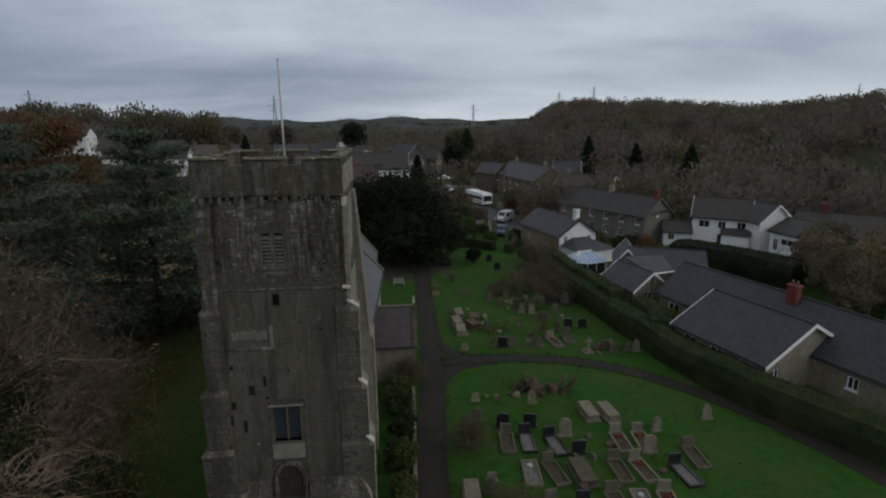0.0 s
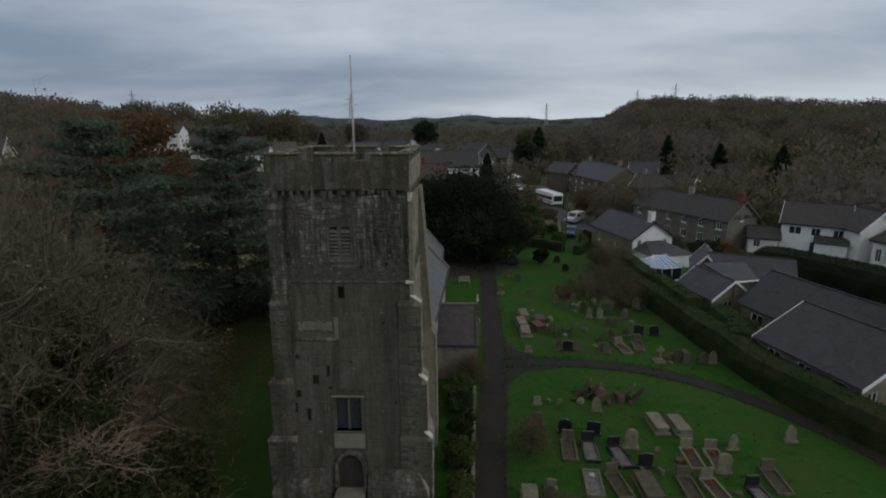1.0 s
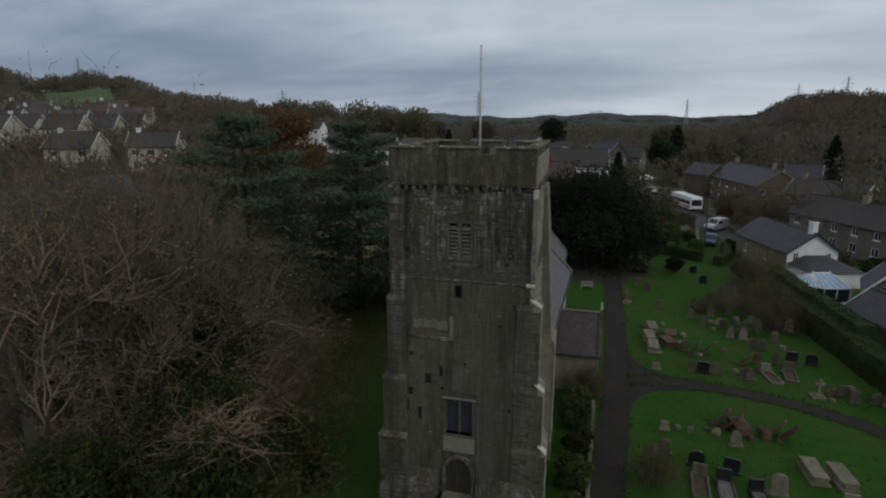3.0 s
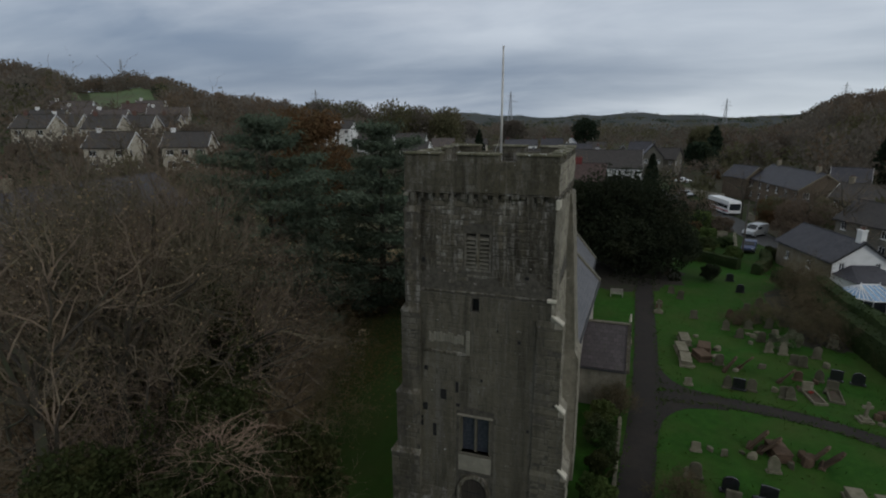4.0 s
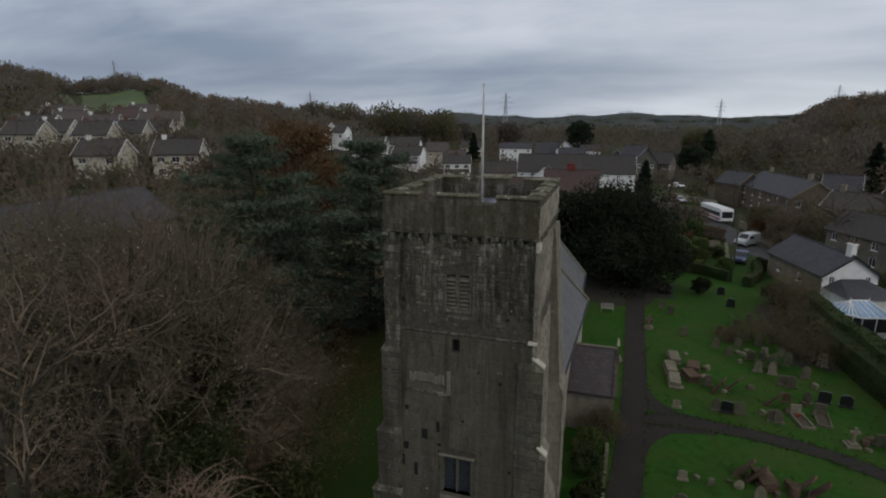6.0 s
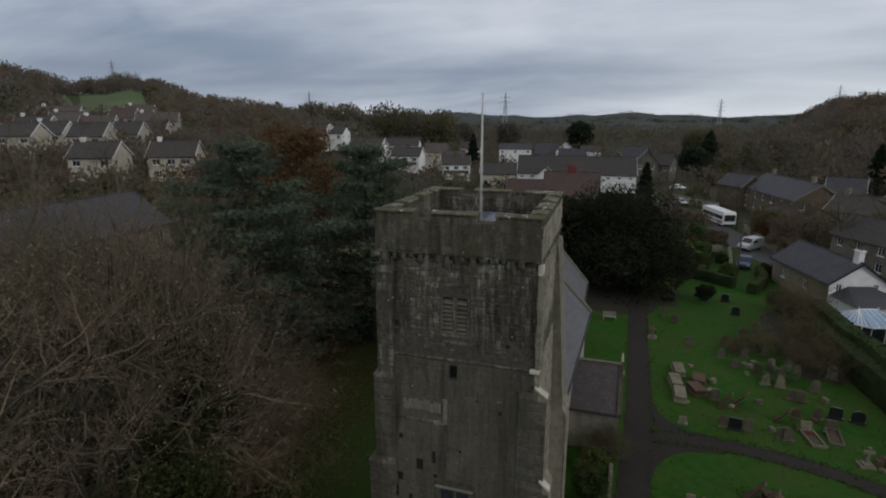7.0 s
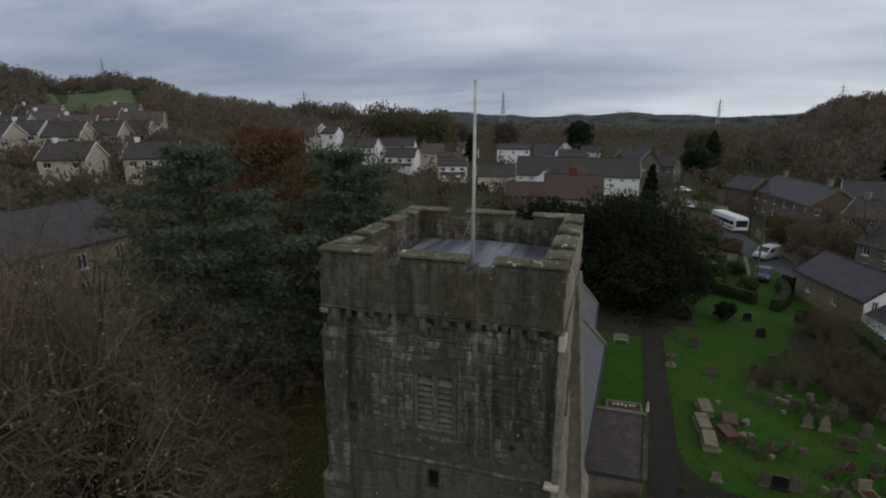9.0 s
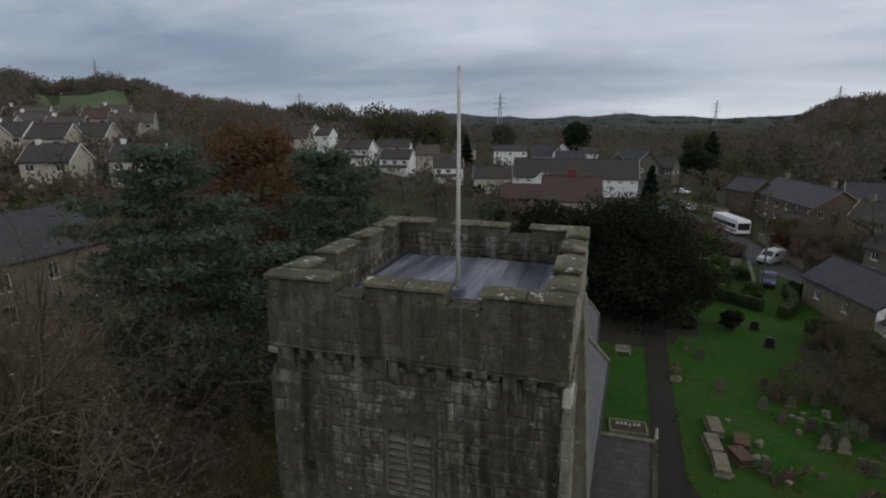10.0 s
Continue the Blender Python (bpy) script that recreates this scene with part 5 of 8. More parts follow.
def conservatory(x, y, turn):
    c = thing("conservatory", pose(x, y, 0, 0, 0, turn), "white-framed glazed conservatory with a hipped glass roof", "conservatory")
    half, dep, low, high = 2.35, 1.9, 1.95, 2.8
    ring = [(-half, dep), (-half, -dep * 0.45), (-half * 0.55, -dep), (half * 0.55, -dep), (half, -dep * 0.45), (half, dep)]
    top = [(-0.9, dep * 0.35), (0.9, dep * 0.35)]
    bm = bmesh.new()
    extrude_outline(bm, ring, lambda p: Vector((p[0], p[1], -0.1)), lambda p: Vector((p[0], p[1], 0.55)))
    part("dwarf_wall", bm, RENDER_WHITE, c)
    for p, q in zip(ring, ring[1:]):
        bm = bmesh.new()
        v = [bm.verts.new(s) for s in ((*p, 0.55), (*q, 0.55), (*q, low), (*p, low))]
        bm.faces.new(v)
        part("side_pane", bm, GLASS, c)
        for t in (0.0, 0.5, 1.0):
            e = Vector(p).lerp(Vector(q), t)
            bm = bmesh.new()
            tube(bm, (e.x, e.y, 0.5), (e.x, e.y, low), 0.05, 0.05, 6)
            part("glazing_post", bm, WHITE_PAINT, c)
        bm = bmesh.new()
        tube(bm, (*p, low), (*q, low), 0.06, 0.06, 6)
        part("eaves_beam", bm, WHITE_PAINT, c)
        apex_p = min(top, key=lambda w: (w[0] - p[0]) ** 2 + (w[1] - p[1]) ** 2)
        apex_q = min(top, key=lambda w: (w[0] - q[0]) ** 2 + (w[1] - q[1]) ** 2)
        bm = bmesh.new()
        pts = [(*p, low + 0.03), (*q, low + 0.03), (*apex_q, high), (*apex_p, high)]
        if apex_p == apex_q:
            pts = pts[:3]
        bm.faces.new([bm.verts.new(s) for s in pts])
        part("roof_pane", bm, CONS_GLASS, c, "pale blue roof glazing")
        for t in (0.0, 0.25, 0.5, 0.75, 1.0):
            e, h = Vector(p).lerp(Vector(q), t), Vector(apex_p).lerp(Vector(apex_q), t)
            bm = bmesh.new()
            tube(bm, (e.x, e.y, low + 0.06), (h.x, h.y, high + 0.03), 0.045, 0.045, 5)
            part("glazing_bar", bm, WHITE_PAINT, c)
    bm = bmesh.new()
    tube(bm, (*top[0], high + 0.05), (*top[1], high + 0.05), 0.07, 0.07, 6)
    part("ridge_beam", bm, WHITE_PAINT, c)
    for p in top:
        bm = bmesh.new()
        tube(bm, (*p, high), (*p, high + 0.32), 0.05, 0.02, 6)
        part("finial", bm, WHITE_PAINT, c)


conservatory(29.5, 39.6, 14.5)
# stone terrace
ter = house((35.9, 70.6), (43.9, 53.9), 6.3, 4.5, 7.0, HOUSE_GREY, SLATE_BROWN, "two-storey grey stone terrace with brown slate roof", front=rows_of(18.5, 6, 0.8, 1.0, 1.2) + rows_of(18.5, 6, 3.0, 0.95, 1.1), right=[(2.6, 4.2, 0.7, 0.9)], chimneys=[(17.8, 0, 1.1, BRICK_DEEP), (9.0, 0, 1.0, HOUSE_STONE)], verge=HOUSE_GREY, name="terrace", category="house")
house((47.0, 53.6), (50.4, 52.2), 3.4, 2.3, 3.5, RENDER_WHITE, SLATE_BROWN, "small white outbuilding with a slate roof", front=[(0.6, 0.9, 0.9, 1.0)], left=[(1.2, 0.9, 0.9, 1.0)], name="outbuilding", category="outbuilding", verge=DARK_TRIM)
# large white house and white bungalow
big = house((51.0, 53.0), (57.2, 48.6), 7.0, 4.6, 7.0, RENDER_WHITE, SLATE_BROWN, "large white rendered house with dark roof and gable wing", front=[(0.9, 3.0, 1.5, 1.1), (3.5, 3.0, 1.1, 1.1), (6.0, 3.0, 1.2, 1.1)], doors=[("f", 0.5, 0.0, 2.3, 2.1, WHITE_PAINT), ("f", 3.6, 0.0, 0.95, 2.1, OAK)])
house((56.6, 53.2), (57.2, 46.4), 5.4, 4.6, 6.9, RENDER_WHITE, SLATE_BROWN, parent=big)
lean_to(big, pose(54.4, 50.59, 0, 0, 0, -35.4), 3.6, 1.6, 2.5, 3.1, RENDER_WHITE, SLATE_BROWN)
wb = house((62.8, 46.6), (71.5, 39.0), 8.4, 3.0, 5.5, RENDER_GREY, SLATE_BROWN, "white bungalow with wide bay window and dark roof", front=[(4.2, 0.9, 1.6, 1.2), (7.6, 0.9, 1.6, 1.2)], chimneys=[(3.2, 0, 1.3, BRICK_DEEP)], name="bungalow", category="bungalow", verge=DARK_TRIM)
house((58.2, 45.4), (59.1, 40.4), 6.5, 3.7, 5.2, RENDER_WHITE, SLATE_BROWN, parent=wb, front=[(0.5, 1.0, 0.8, 1.7), (1.7, 2.0, 2.9, 0.9)], doors=[("f", 1.9, 0.0, 2.4, 1.75, WHITE_PAINT)], verge=DARK_TRIM)
house((66, 30), (73, 18), 8.0, 4.6, 7.0, HOUSE_STONE, SLATE_BROWN, "stone house with brown tiled roof behind trees", front=rows_of(13.9, 4, 3.0, 1.0, 1.1), chimneys=[(2.0, 0, 1.2, BRICK_RED)])
# inn by the road
INN_STONE = stone_material("reddish_rubble", (0.085, 0.068, 0.056), (0.15, 0.122, 0.102), (0.20, 0.17, 0.15), (0.06, 0.05, 0.045), 0.3, 0.25)
inn = house((34.6, 121.0), (38.8, 99.5), 9.0, 5.0, 8.0, INN_STONE, SLATE_HOUSE, "long two-storey stone inn with slate roofs", front=rows_of(22.3, 6, 3.2, 1.1, 1.2) + rows_of(22.3, 6, 0.9, 1.1, 1.2), right=rows_of(9, 2, 3.2, 1.1, 1.2), chimneys=[(3, 0, 1.2, HOUSE_STONE), (19, 0, 1.2, HOUSE_STONE)], verge=HOUSE_STONE, name="inn", category="inn")
lean_to(inn, pose(37.9, 104.3, 0, 0, 0, -79.0), 9.0, 2.6, 2.4, 3.4, INN_STONE, SLATE_BROWN)
house((29.8, 126.0), (33.6, 119.6), 6.0, 5.0, 7.4, INN_STONE, SLATE_HOUSE, parent=inn, right=rows_of(6, 2, 3.1, 1.0, 1.2), verge=HOUSE_STONE)
house((46.5, 108.0), (52.5, 106.0), 6.0, 5.6, 8.6, RENDER_WHITE, SLATE_HOUSE, "white gabled house with slate roof", front=rows_of(6.3, 2, 3.2, 1.0, 1.1), right=[(2.2, 3.4, 1.0, 1.2)])
house((42.0, 93.5), (51.0, 85.0), 8.0, 4.4, 7.0, HOUSE_STONE, SLATE_BROWN, "stone house with brown roof beside the road", front=rows_of(12.4, 4, 3.0, 1.0, 1.1) + rows_of(12.4, 4, 0.8, 1.0, 1.1), chimneys=[(1.4, 0, 1.1, HOUSE_STONE)])
house((60.5, 118.0), (67.0, 112.0), 6.5, 3.0, 5.2, RENDER_WHITE, SLATE_BROWN, "white bungalow at the foot of the wood", front=rows_of(8.8, 3, 0.9, 1.2, 1.1), name="bungalow", category="bungalow")
# white house group north-east of the church
house((-21.2, 136.5), (11.4, 138.3), 10.5, 5.0, 9.5, RENDER_WHITE, SLATE_BROWN, "long white rendered building with dark tiled roof", front=rows_of(32.6, 11, 3.7, 0.95, 0.6), verge=WHITE_PAINT, name="hall", category="building", right=rows_of(10.5, 2, 2.6, 1.0, 0.9))
house((-31.5, 134.0), (-21.4, 135.8), 7.0, 4.6, 7.4, RENDER_CREAM, SLATE_BROWN, "cream rendered building with brown roof beside the hall", front=rows_of(10.2, 3, 1.4, 1.3, 1.5), name="house")
house((-15.7, 137.4), (-15.7, 131.6), 6.0, 3.9, 6.6, RENDER_WHITE, SLATE_BROWN, "white gabled wing before the long building", name="house", verge=WHITE_PAINT)
house((-20.4, 124.4), (-15.8, 124.6), 5.0, 2.5, 3.2, RENDER_WHITE, SLATE_BROWN, "white glazed porch with large windows", front=[(0.4, 0.7, 1.6, 1.4), (2.4, 0.7, 1.6, 1.4)], name="porch", category="porch")
house((-9.0, 99.5), (2.6, 100.0), 8.5, 4.4, 8.7, RENDER_BUFF, SLATE_RED, "house with a steep red-brown tiled roof", front=rows_of(11.4, 3, 1.0, 1.3, 1.1), chimneys=[(5.2, 0, 1.3, BRICK_DEEP), (6.1, 0, 1.3, BRICK_DEEP)], verge=DARK_TRIM)
house((-18.5, 108.0), (-10.5, 109.0), 7.0, 3.2, 5.8, BRICK_RED, SLATE_RED, "low brick outbuilding with a red-brown roof", name="outbuilding", category="outbuilding", verge=DARK_TRIM)
# pairs of white semi-detached houses
for a, b in (((-75.4, 137.5), (-64.9, 138.5)), ((-63.1, 142.3), (-53.7, 143.1)), ((-101.0, 150.0), (-90.5, 147.5)), ((-47.0, 146.0), (-38.5, 149.0))):
    ln = (Vector(a) - Vector(b)).length
    s = house(a, b, 7.5, 5.0, 7.4, RENDER_WHITE, SLATE_BROWN, "white semi-detached house with brown roof and lower porch roof", front=rows_of(ln, 3, 3.3, 1.4, 1.1) + rows_of(ln, 3, 0.8, 1.5, 1.2), group="semi-detached houses", chimneys=[(ln / 2, 0, 0.9, BRICK_RED)])
    d = (Vector(b) - Vector(a)).normalized()
    m = pose(a[0] + d.x * 0.8, a[1] + d.y * 0.8, s.matrix_basis.translation.z, 0, 0, math.degrees(math.atan2(d.y, d.x)))
    lean_to(s, m, ln - 1.6, 1.4, 2.4, 3.0, RENDER_WHITE, SLATE_BROWN)
# village houses beyond: front left corner, front right corner, eave, ridge, walls, roof, whether the gable faces the church
for a, b, eave, ridge, mat, tiles, gabled in (
        ((-44.5, 223.5), (-30.4, 226.0), 6.4, 8.6, RENDER_WHITE, SLATE_HOUSE, 0), ((-25.2, 201.5), (-16.8, 202.5), 6.2, 10.2, RENDER_WHITE, SLATE_HOUSE, 0), ((-16.8, 208.0), (-16.8, 200.5), 7.2, 10.6, RENDER_WHITE, SLATE_HOUSE, 1),
        ((-13.6, 177.7), (-4.4, 178.2), 6.0, 9.4, RENDER_GREY, SLATE_HOUSE, 0), ((-5.4, 179.0), (-5.4, 172.0), 5.6, 8.6, RENDER_WHITE, SLATE_HOUSE, 1), ((8.0, 190.0), (16.0, 188.0), 6.4, 10.0, HOUSE_GREY, SLATE_HOUSE, 0),
        ((3.0, 176.0), (3.0, 168.0), 5.6, 9.2, HOUSE_GREY, SLATE_BROWN, 1), ((12.0, 170.0), (12.0, 162.0), 6.4, 10.2, HOUSE_GREY, SLATE_HOUSE, 1), ((15.5, 172.0), (22.5, 169.0), 5.4, 8.6, HOUSE_GREY, SLATE_BROWN, 0),
        ((-87.9, 131.6), (-82.5, 133.6), 5.0, 8.4, RENDER_CREAM, SLATE_BROWN, 0), ((-93.0, 150.0), (-84.6, 150.6), 5.6, 8.0, RENDER_WHITE, SLATE_BROWN, 0),
        ((-60.1, 167.4), (-52.6, 169.9), 6.4, 9.4, RENDER_CREAM, SLATE_ESTATE, 0), ((-79.0, 176.0), (-67.0, 178.0), 6.0, 8.6, RENDER_WHITE, SLATE_BROWN, 0), ((-48.0, 148.5), (-41.0, 149.5), 5.4, 8.6, RENDER_BUFF, SLATE_ESTATE, 0),
        ((-70.0, 250.0), (-60.0, 254.0), 4.8, 7.6, RENDER_CREAM, SLATE_BROWN, 0), ((-12.0, 250.0), (-1.0, 251.0), 4.6, 7.2, RENDER_WHITE, SLATE_BROWN, 0)):
    ln, wide = (Vector(a) - Vector(b)).length, 6.4 if gabled else 7.2
    tone = "white rendered" if mat == RENDER_WHITE else "grey stone" if mat == HOUSE_GREY else "grey rendered" if mat == RENDER_GREY else "pale rendered"
    n = 2 if ln < 9 else 3
    upper = eave - 1.9
    house(a, b, wide, eave, ridge, mat, tiles, tone + (" village house with its gable to the church" if gabled else " village house with dark roof"), front=rows_of(ln, n, upper, 1.1, 1.1) + rows_of(ln, n, 0.8, 1.2, 1.2), right=rows_of(wide, 2, upper, 0.9, 1.1), left=rows_of(wide, 2, upper, 0.9, 1.1), group="village houses", chimneys=[(1.0, 0, 0.9, BRICK_RED if mat == RENDER_WHITE else HOUSE_GREY)], verge=WHITE_PAINT if gabled and mat == RENDER_WHITE else DARK_TRIM)
# estate on the northern slope
for bx, by, turn, ln, mat, tiles in ((-87.9, 62.8, 16, 8.5, RENDER_CREAM, SLATE_BROWN), (-106.8, 77.4, 18, 7.5, RENDER_CREAM, SLATE_BROWN), (-106.6, 87.0, 18, 6.5, RENDER_CREAM, SLATE_BROWN), (-108.4, 97.0, 18, 5.5, RENDER_CREAM, SLATE_BROWN), (-125.7, 82.4, 16, 8.5, RENDER_CREAM, SLATE_BROWN), (-158.4, 113.8, 30, 11.5, RENDER_WHITE, SLATE_ESTATE), (-121.1, 71.5, 16, 8.0, RENDER_CREAM, SLATE_BROWN), (-144.8, 122.3, 25, 7.5, RENDER_BUFF, SLATE_RED), (-134.0, 104.3, 25, 9.0, RENDER_CREAM, SLATE_ESTATE), (-129.2, 124.1, 30, 12.0, RENDER_BUFF, SLATE_ESTATE), (-75.7, 71.0, 20, 9.0, RENDER_CREAM, SLATE_BROWN), (-141.0, 90.0, 18, 9.0, RENDER_CREAM, SLATE_BROWN), (-146.0, 104.0, 22, 9.0, RENDER_CREAM, SLATE_ESTATE), (-151.0, 136.0, 28, 9.0, RENDER_CREAM, SLATE_ESTATE)):
    d = Vector((math.cos(radians(turn + 5)), math.sin(radians(turn + 5))))
    b = Vector((bx, by))
    a = b - d * ln
    n = 2 if ln < 9 else 3
    house(a, b, 7.6, 5.0, 7.8, mat, tiles, "white-walled estate house with grey-brown tiled roof" if mat == RENDER_WHITE else "cream rendered estate house with brown tiled roof", front=rows_of(ln, n, 3.3, 1.5, 1.1) + rows_of(ln, n, 0.8, 1.6, 1.3), right=rows_of(7.6, 2, 3.3, 1.0, 1.1) + [(3.2, 0.8, 1.0, 1.2)], group="estate houses", chimneys=[(1.5, 0, 0.8, RENDER_WHITE if ln > 8 else BRICK_RED)])
# stone house among the bare trees
sh = house((-42.7, 10.5), (-42.7, 29.8), 9.4, 9.1, 12.25, HOUSE_STONE, SLATE_HOUSE, "old three-storey stone house with slate roof behind bare trees", front=rows_of(19.3, 5, 6.7, 1.0, 1.5) + rows_of(19.3, 5, 3.9, 1.1, 1.6) + rows_of(19.3, 5, 1.0, 1.1, 1.6), right=rows_of(9.4, 2, 6.7, 1.0, 1.5), chimneys=[(3.0, 0, 1.1, HOUSE_STONE)], verge=DARK_TRIM)
house((-44.0, 6.8), (-38.4, 6.8), 6.6, 8.0, 10.9, HOUSE_STONE, SLATE_HOUSE, parent=sh, right=rows_of(6.6, 2, 6.0, 1.0, 1.5) + rows_of(6.6, 2, 3.2, 1.0, 1.5), verge=DARK_TRIM)

# ---- trees, hedges and woods ----
BARK = plain("grey_bark", (0.036, 0.030, 0.022), (0.064, 0.054, 0.040), 6.0, 0.95, (0.05, 0.058, 0.03), 1.2, (0.5, 0.7), 16.0, 0.6, 0.03, 0, (1, 1, 0.3))
TWIG = plain("bare_twigs", (0.122, 0.091, 0.065), (0.196, 0.148, 0.106), 2.0, 0.95, (0.104, 0.096, 0.058), 0.25, (0.45, 0.65), vary=0.35)
TWIG_PALE = plain("bleached_twigs", (0.135, 0.092, 0.064), (0.22, 0.155, 0.110), 3.0, 0.9, vary=0.3)


def leaf_material(name, a, b, c, scale=0.6, vary=0.45):
    """Foliage: tones by clump and leaf; thin leaves let some light through."""
    k = 1.95
    a, b, c = [warm(tuple(v * k for v in q)) for q in (a, b, c)]
    mat = plain(name, a, b, scale, 0.75, c, scale * 0.5, (0.5, 0.72), 12.0, 0.2, 0.01, vary=vary)
    nt = mat.node_tree
    bsdf, out = nt.nodes["Principled BSDF"], nt.nodes["Material Output"]
    bsdf.inputs["Specular IOR Level"].default_value = 0.12
    tr, mx = nt.nodes.new("ShaderNodeBsdfTranslucent"), nt.nodes.new("ShaderNodeMixShader")
    mx.inputs[0].default_value = 0.42
    nt.links.new(bsdf.inputs["Base Color"].links[0].from_socket, tr.inputs["Color"])
    nt.links.new(bsdf.outputs[0], mx.inputs[1])
    nt.links.new(tr.outputs[0], mx.inputs[2])
    nt.links.new(mx.outputs[0], out.inputs[0])
    return mat


YEW_LEAF = leaf_material("yew_needles", (0.011, 0.015, 0.010), (0.018, 0.023, 0.014), (0.021, 0.023, 0.014), 0.5, 0.08)
IVY_LEAF = leaf_material("ivy_leaves", (0.017, 0.024, 0.010), (0.033, 0.041, 0.017), (0.040, 0.038, 0.018))
CEDAR_LEAF = leaf_material("cedar_needles", (0.040, 0.056, 0.044), (0.072, 0.094, 0.076), (0.036, 0.044, 0.030))
HEDGE_LEAF = leaf_material("hedge_leaves", (0.018, 0.030, 0.013), (0.033, 0.050, 0.021), (0.040, 0.042, 0.021), 0.6, 0.3)
SHRUB_LEAF = leaf_material("shrub_leaves", (0.028, 0.048, 0.016), (0.058, 0.085, 0.028), (0.070, 0.080, 0.034))
RUSSET_LEAF = leaf_material("russet_leaves", (0.060, 0.038, 0.022), (0.086, 0.052, 0.029), (0.054, 0.044, 0.026), 0.6, 0.2)
BROWN_SHRUB = leaf_material("bare_shrub_twigs", (0.104, 0.081, 0.058), (0.160, 0.125, 0.089), (0.108, 0.100, 0.060))
FIR_LEAF = leaf_material("fir_needles", (0.010, 0.017, 0.012), (0.020, 0.030, 0.020), (0.024, 0.030, 0.018))
WOOD_GREY = leaf_material("bare_wood", (0.056, 0.051, 0.048), (0.089, 0.081, 0.074), (0.069, 0.06, 0.055), 0.05, 0.14)
WOOD_BROWN = leaf_material("brown_wood", (0.06, 0.05, 0.043), (0.092, 0.073, 0.061), (0.073, 0.057, 0.041), 0.05, 0.14)
WOOD_OLIVE = leaf_material("olive_wood", (0.045, 0.047, 0.029), (0.073, 0.072, 0.043), (0.061, 0.055, 0.038), 0.05, 0.14)
SAGE_LEAF = leaf_material("grey_green_leaves", (0.055, 0.062, 0.045), (0.095, 0.105, 0.080), (0.075, 0.075, 0.055))
LIME_LEAF = leaf_material("yellow_green_leaves", (0.10, 0.10, 0.02), (0.17, 0.16, 0.035), (0.09, 0.08, 0.02))
LITTER_LEAF = leaf_material("fallen_leaves", (0.070, 0.058, 0.026), (0.096, 0.074, 0.032), (0.056, 0.056, 0.026))


def quads(name, pts, material, parent=None, label="", kind=""):
    """A mesh of loose four-cornered leaves: pts is an array n x 4 x 3."""
    n = len(pts)
    me = bpy.data.meshes.new(name)
    me.vertices.add(n * 4)
    me.vertices.foreach_set("co", np.asarray(pts, dtype=np.float32).reshape(-1))
    me.loops.add(n * 4)
    me.loops.foreach_set("vertex_index", np.arange(n * 4, dtype=np.int32))
    me.polygons.add(n)
    me.polygons.foreach_set("loop_start", np.arange(0, n * 4, 4, dtype=np.int32))
    me.update(calc_edges=True)
    me.validate()
    me.materials.append(material)
    ob = new(name, me)
    if parent is not None:
        ob.parent = parent
    if label:
        ob["label"] = label
    if kind:
        ob["kind"] = kind
    return ob


def leaves(centres, size, rng, up=0.0, aspect=0.55):
    """Kite-shaped leaves or clumps round centres; up: 0 any way, 1 flat."""
    c = np.asarray(centres)
    n = len(c)
    nrm = rng.normal(size=(n, 3))
    nrm /= np.linalg.norm(nrm, axis=1, keepdims=True)
    nrm = nrm * (1 - up) + np.array([0, 0, 1.0]) * up
    nrm /= np.linalg.norm(nrm, axis=1, keepdims=True)
    t = np.cross(nrm, rng.normal(size=(n, 3)))
    t /= np.linalg.norm(t, axis=1, keepdims=True)
    s = np.cross(nrm, t)
    k = (size * rng.uniform(0.6, 1.4, size=(n, 1))) if np.isscalar(size) else size[:, None] * rng.uniform(0.6, 1.4, size=(n, 1))
    bend = nrm * k * 0.18
    return np.stack([c - t * k * 0.55, c + s * k * aspect * 0.5 + bend, c + t * k * 0.55, c - s * k * aspect * 0.5 + bend], axis=1)


def sticks(segs):
    """Three-sided tapered sticks as quads: segs n x 8 (from, to, radii)."""
    segs = np.asarray(segs)
    a, b, r0, r1 = segs[:, :3], segs[:, 3:6], segs[:, 6:7], segs[:, 7:8]
    d = b - a
    d /= np.maximum(np.linalg.norm(d, axis=1, keepdims=True), 1e-6)
    ref = np.where(np.abs(d[:, 2:3]) > 0.9, np.array([[1.0, 0, 0]]), np.array([[0, 0, 1.0]]))
    u = np.cross(d, ref)
    u /= np.linalg.norm(u, axis=1, keepdims=True)
    v = np.cross(d, u)
    out = []
    for k in range(3):
        w0, w1 = [u * math.cos(math.tau * (k + j) / 3) + v * math.sin(math.tau * (k + j) / 3) for j in (0, 1)]
        out.append(np.stack([a + w0 * r0, a + w1 * r0, b + w1 * r1, b + w0 * r1], axis=1))
    return np.concatenate(out)


def ribbons(segs, rng):
    """The finest twigs, each a narrow tapering blade."""
    segs = np.asarray(segs)
    a, b, r0, r1 = segs[:, :3], segs[:, 3:6], segs[:, 6:7], segs[:, 7:8]
    w = np.cross(b - a, rng.normal(size=a.shape))
    w /= np.maximum(np.linalg.norm(w, axis=1, keepdims=True), 1e-6)
    return np.stack([a - w * r0, a + w * r0, b + w * r1, b - w * r1], axis=1)


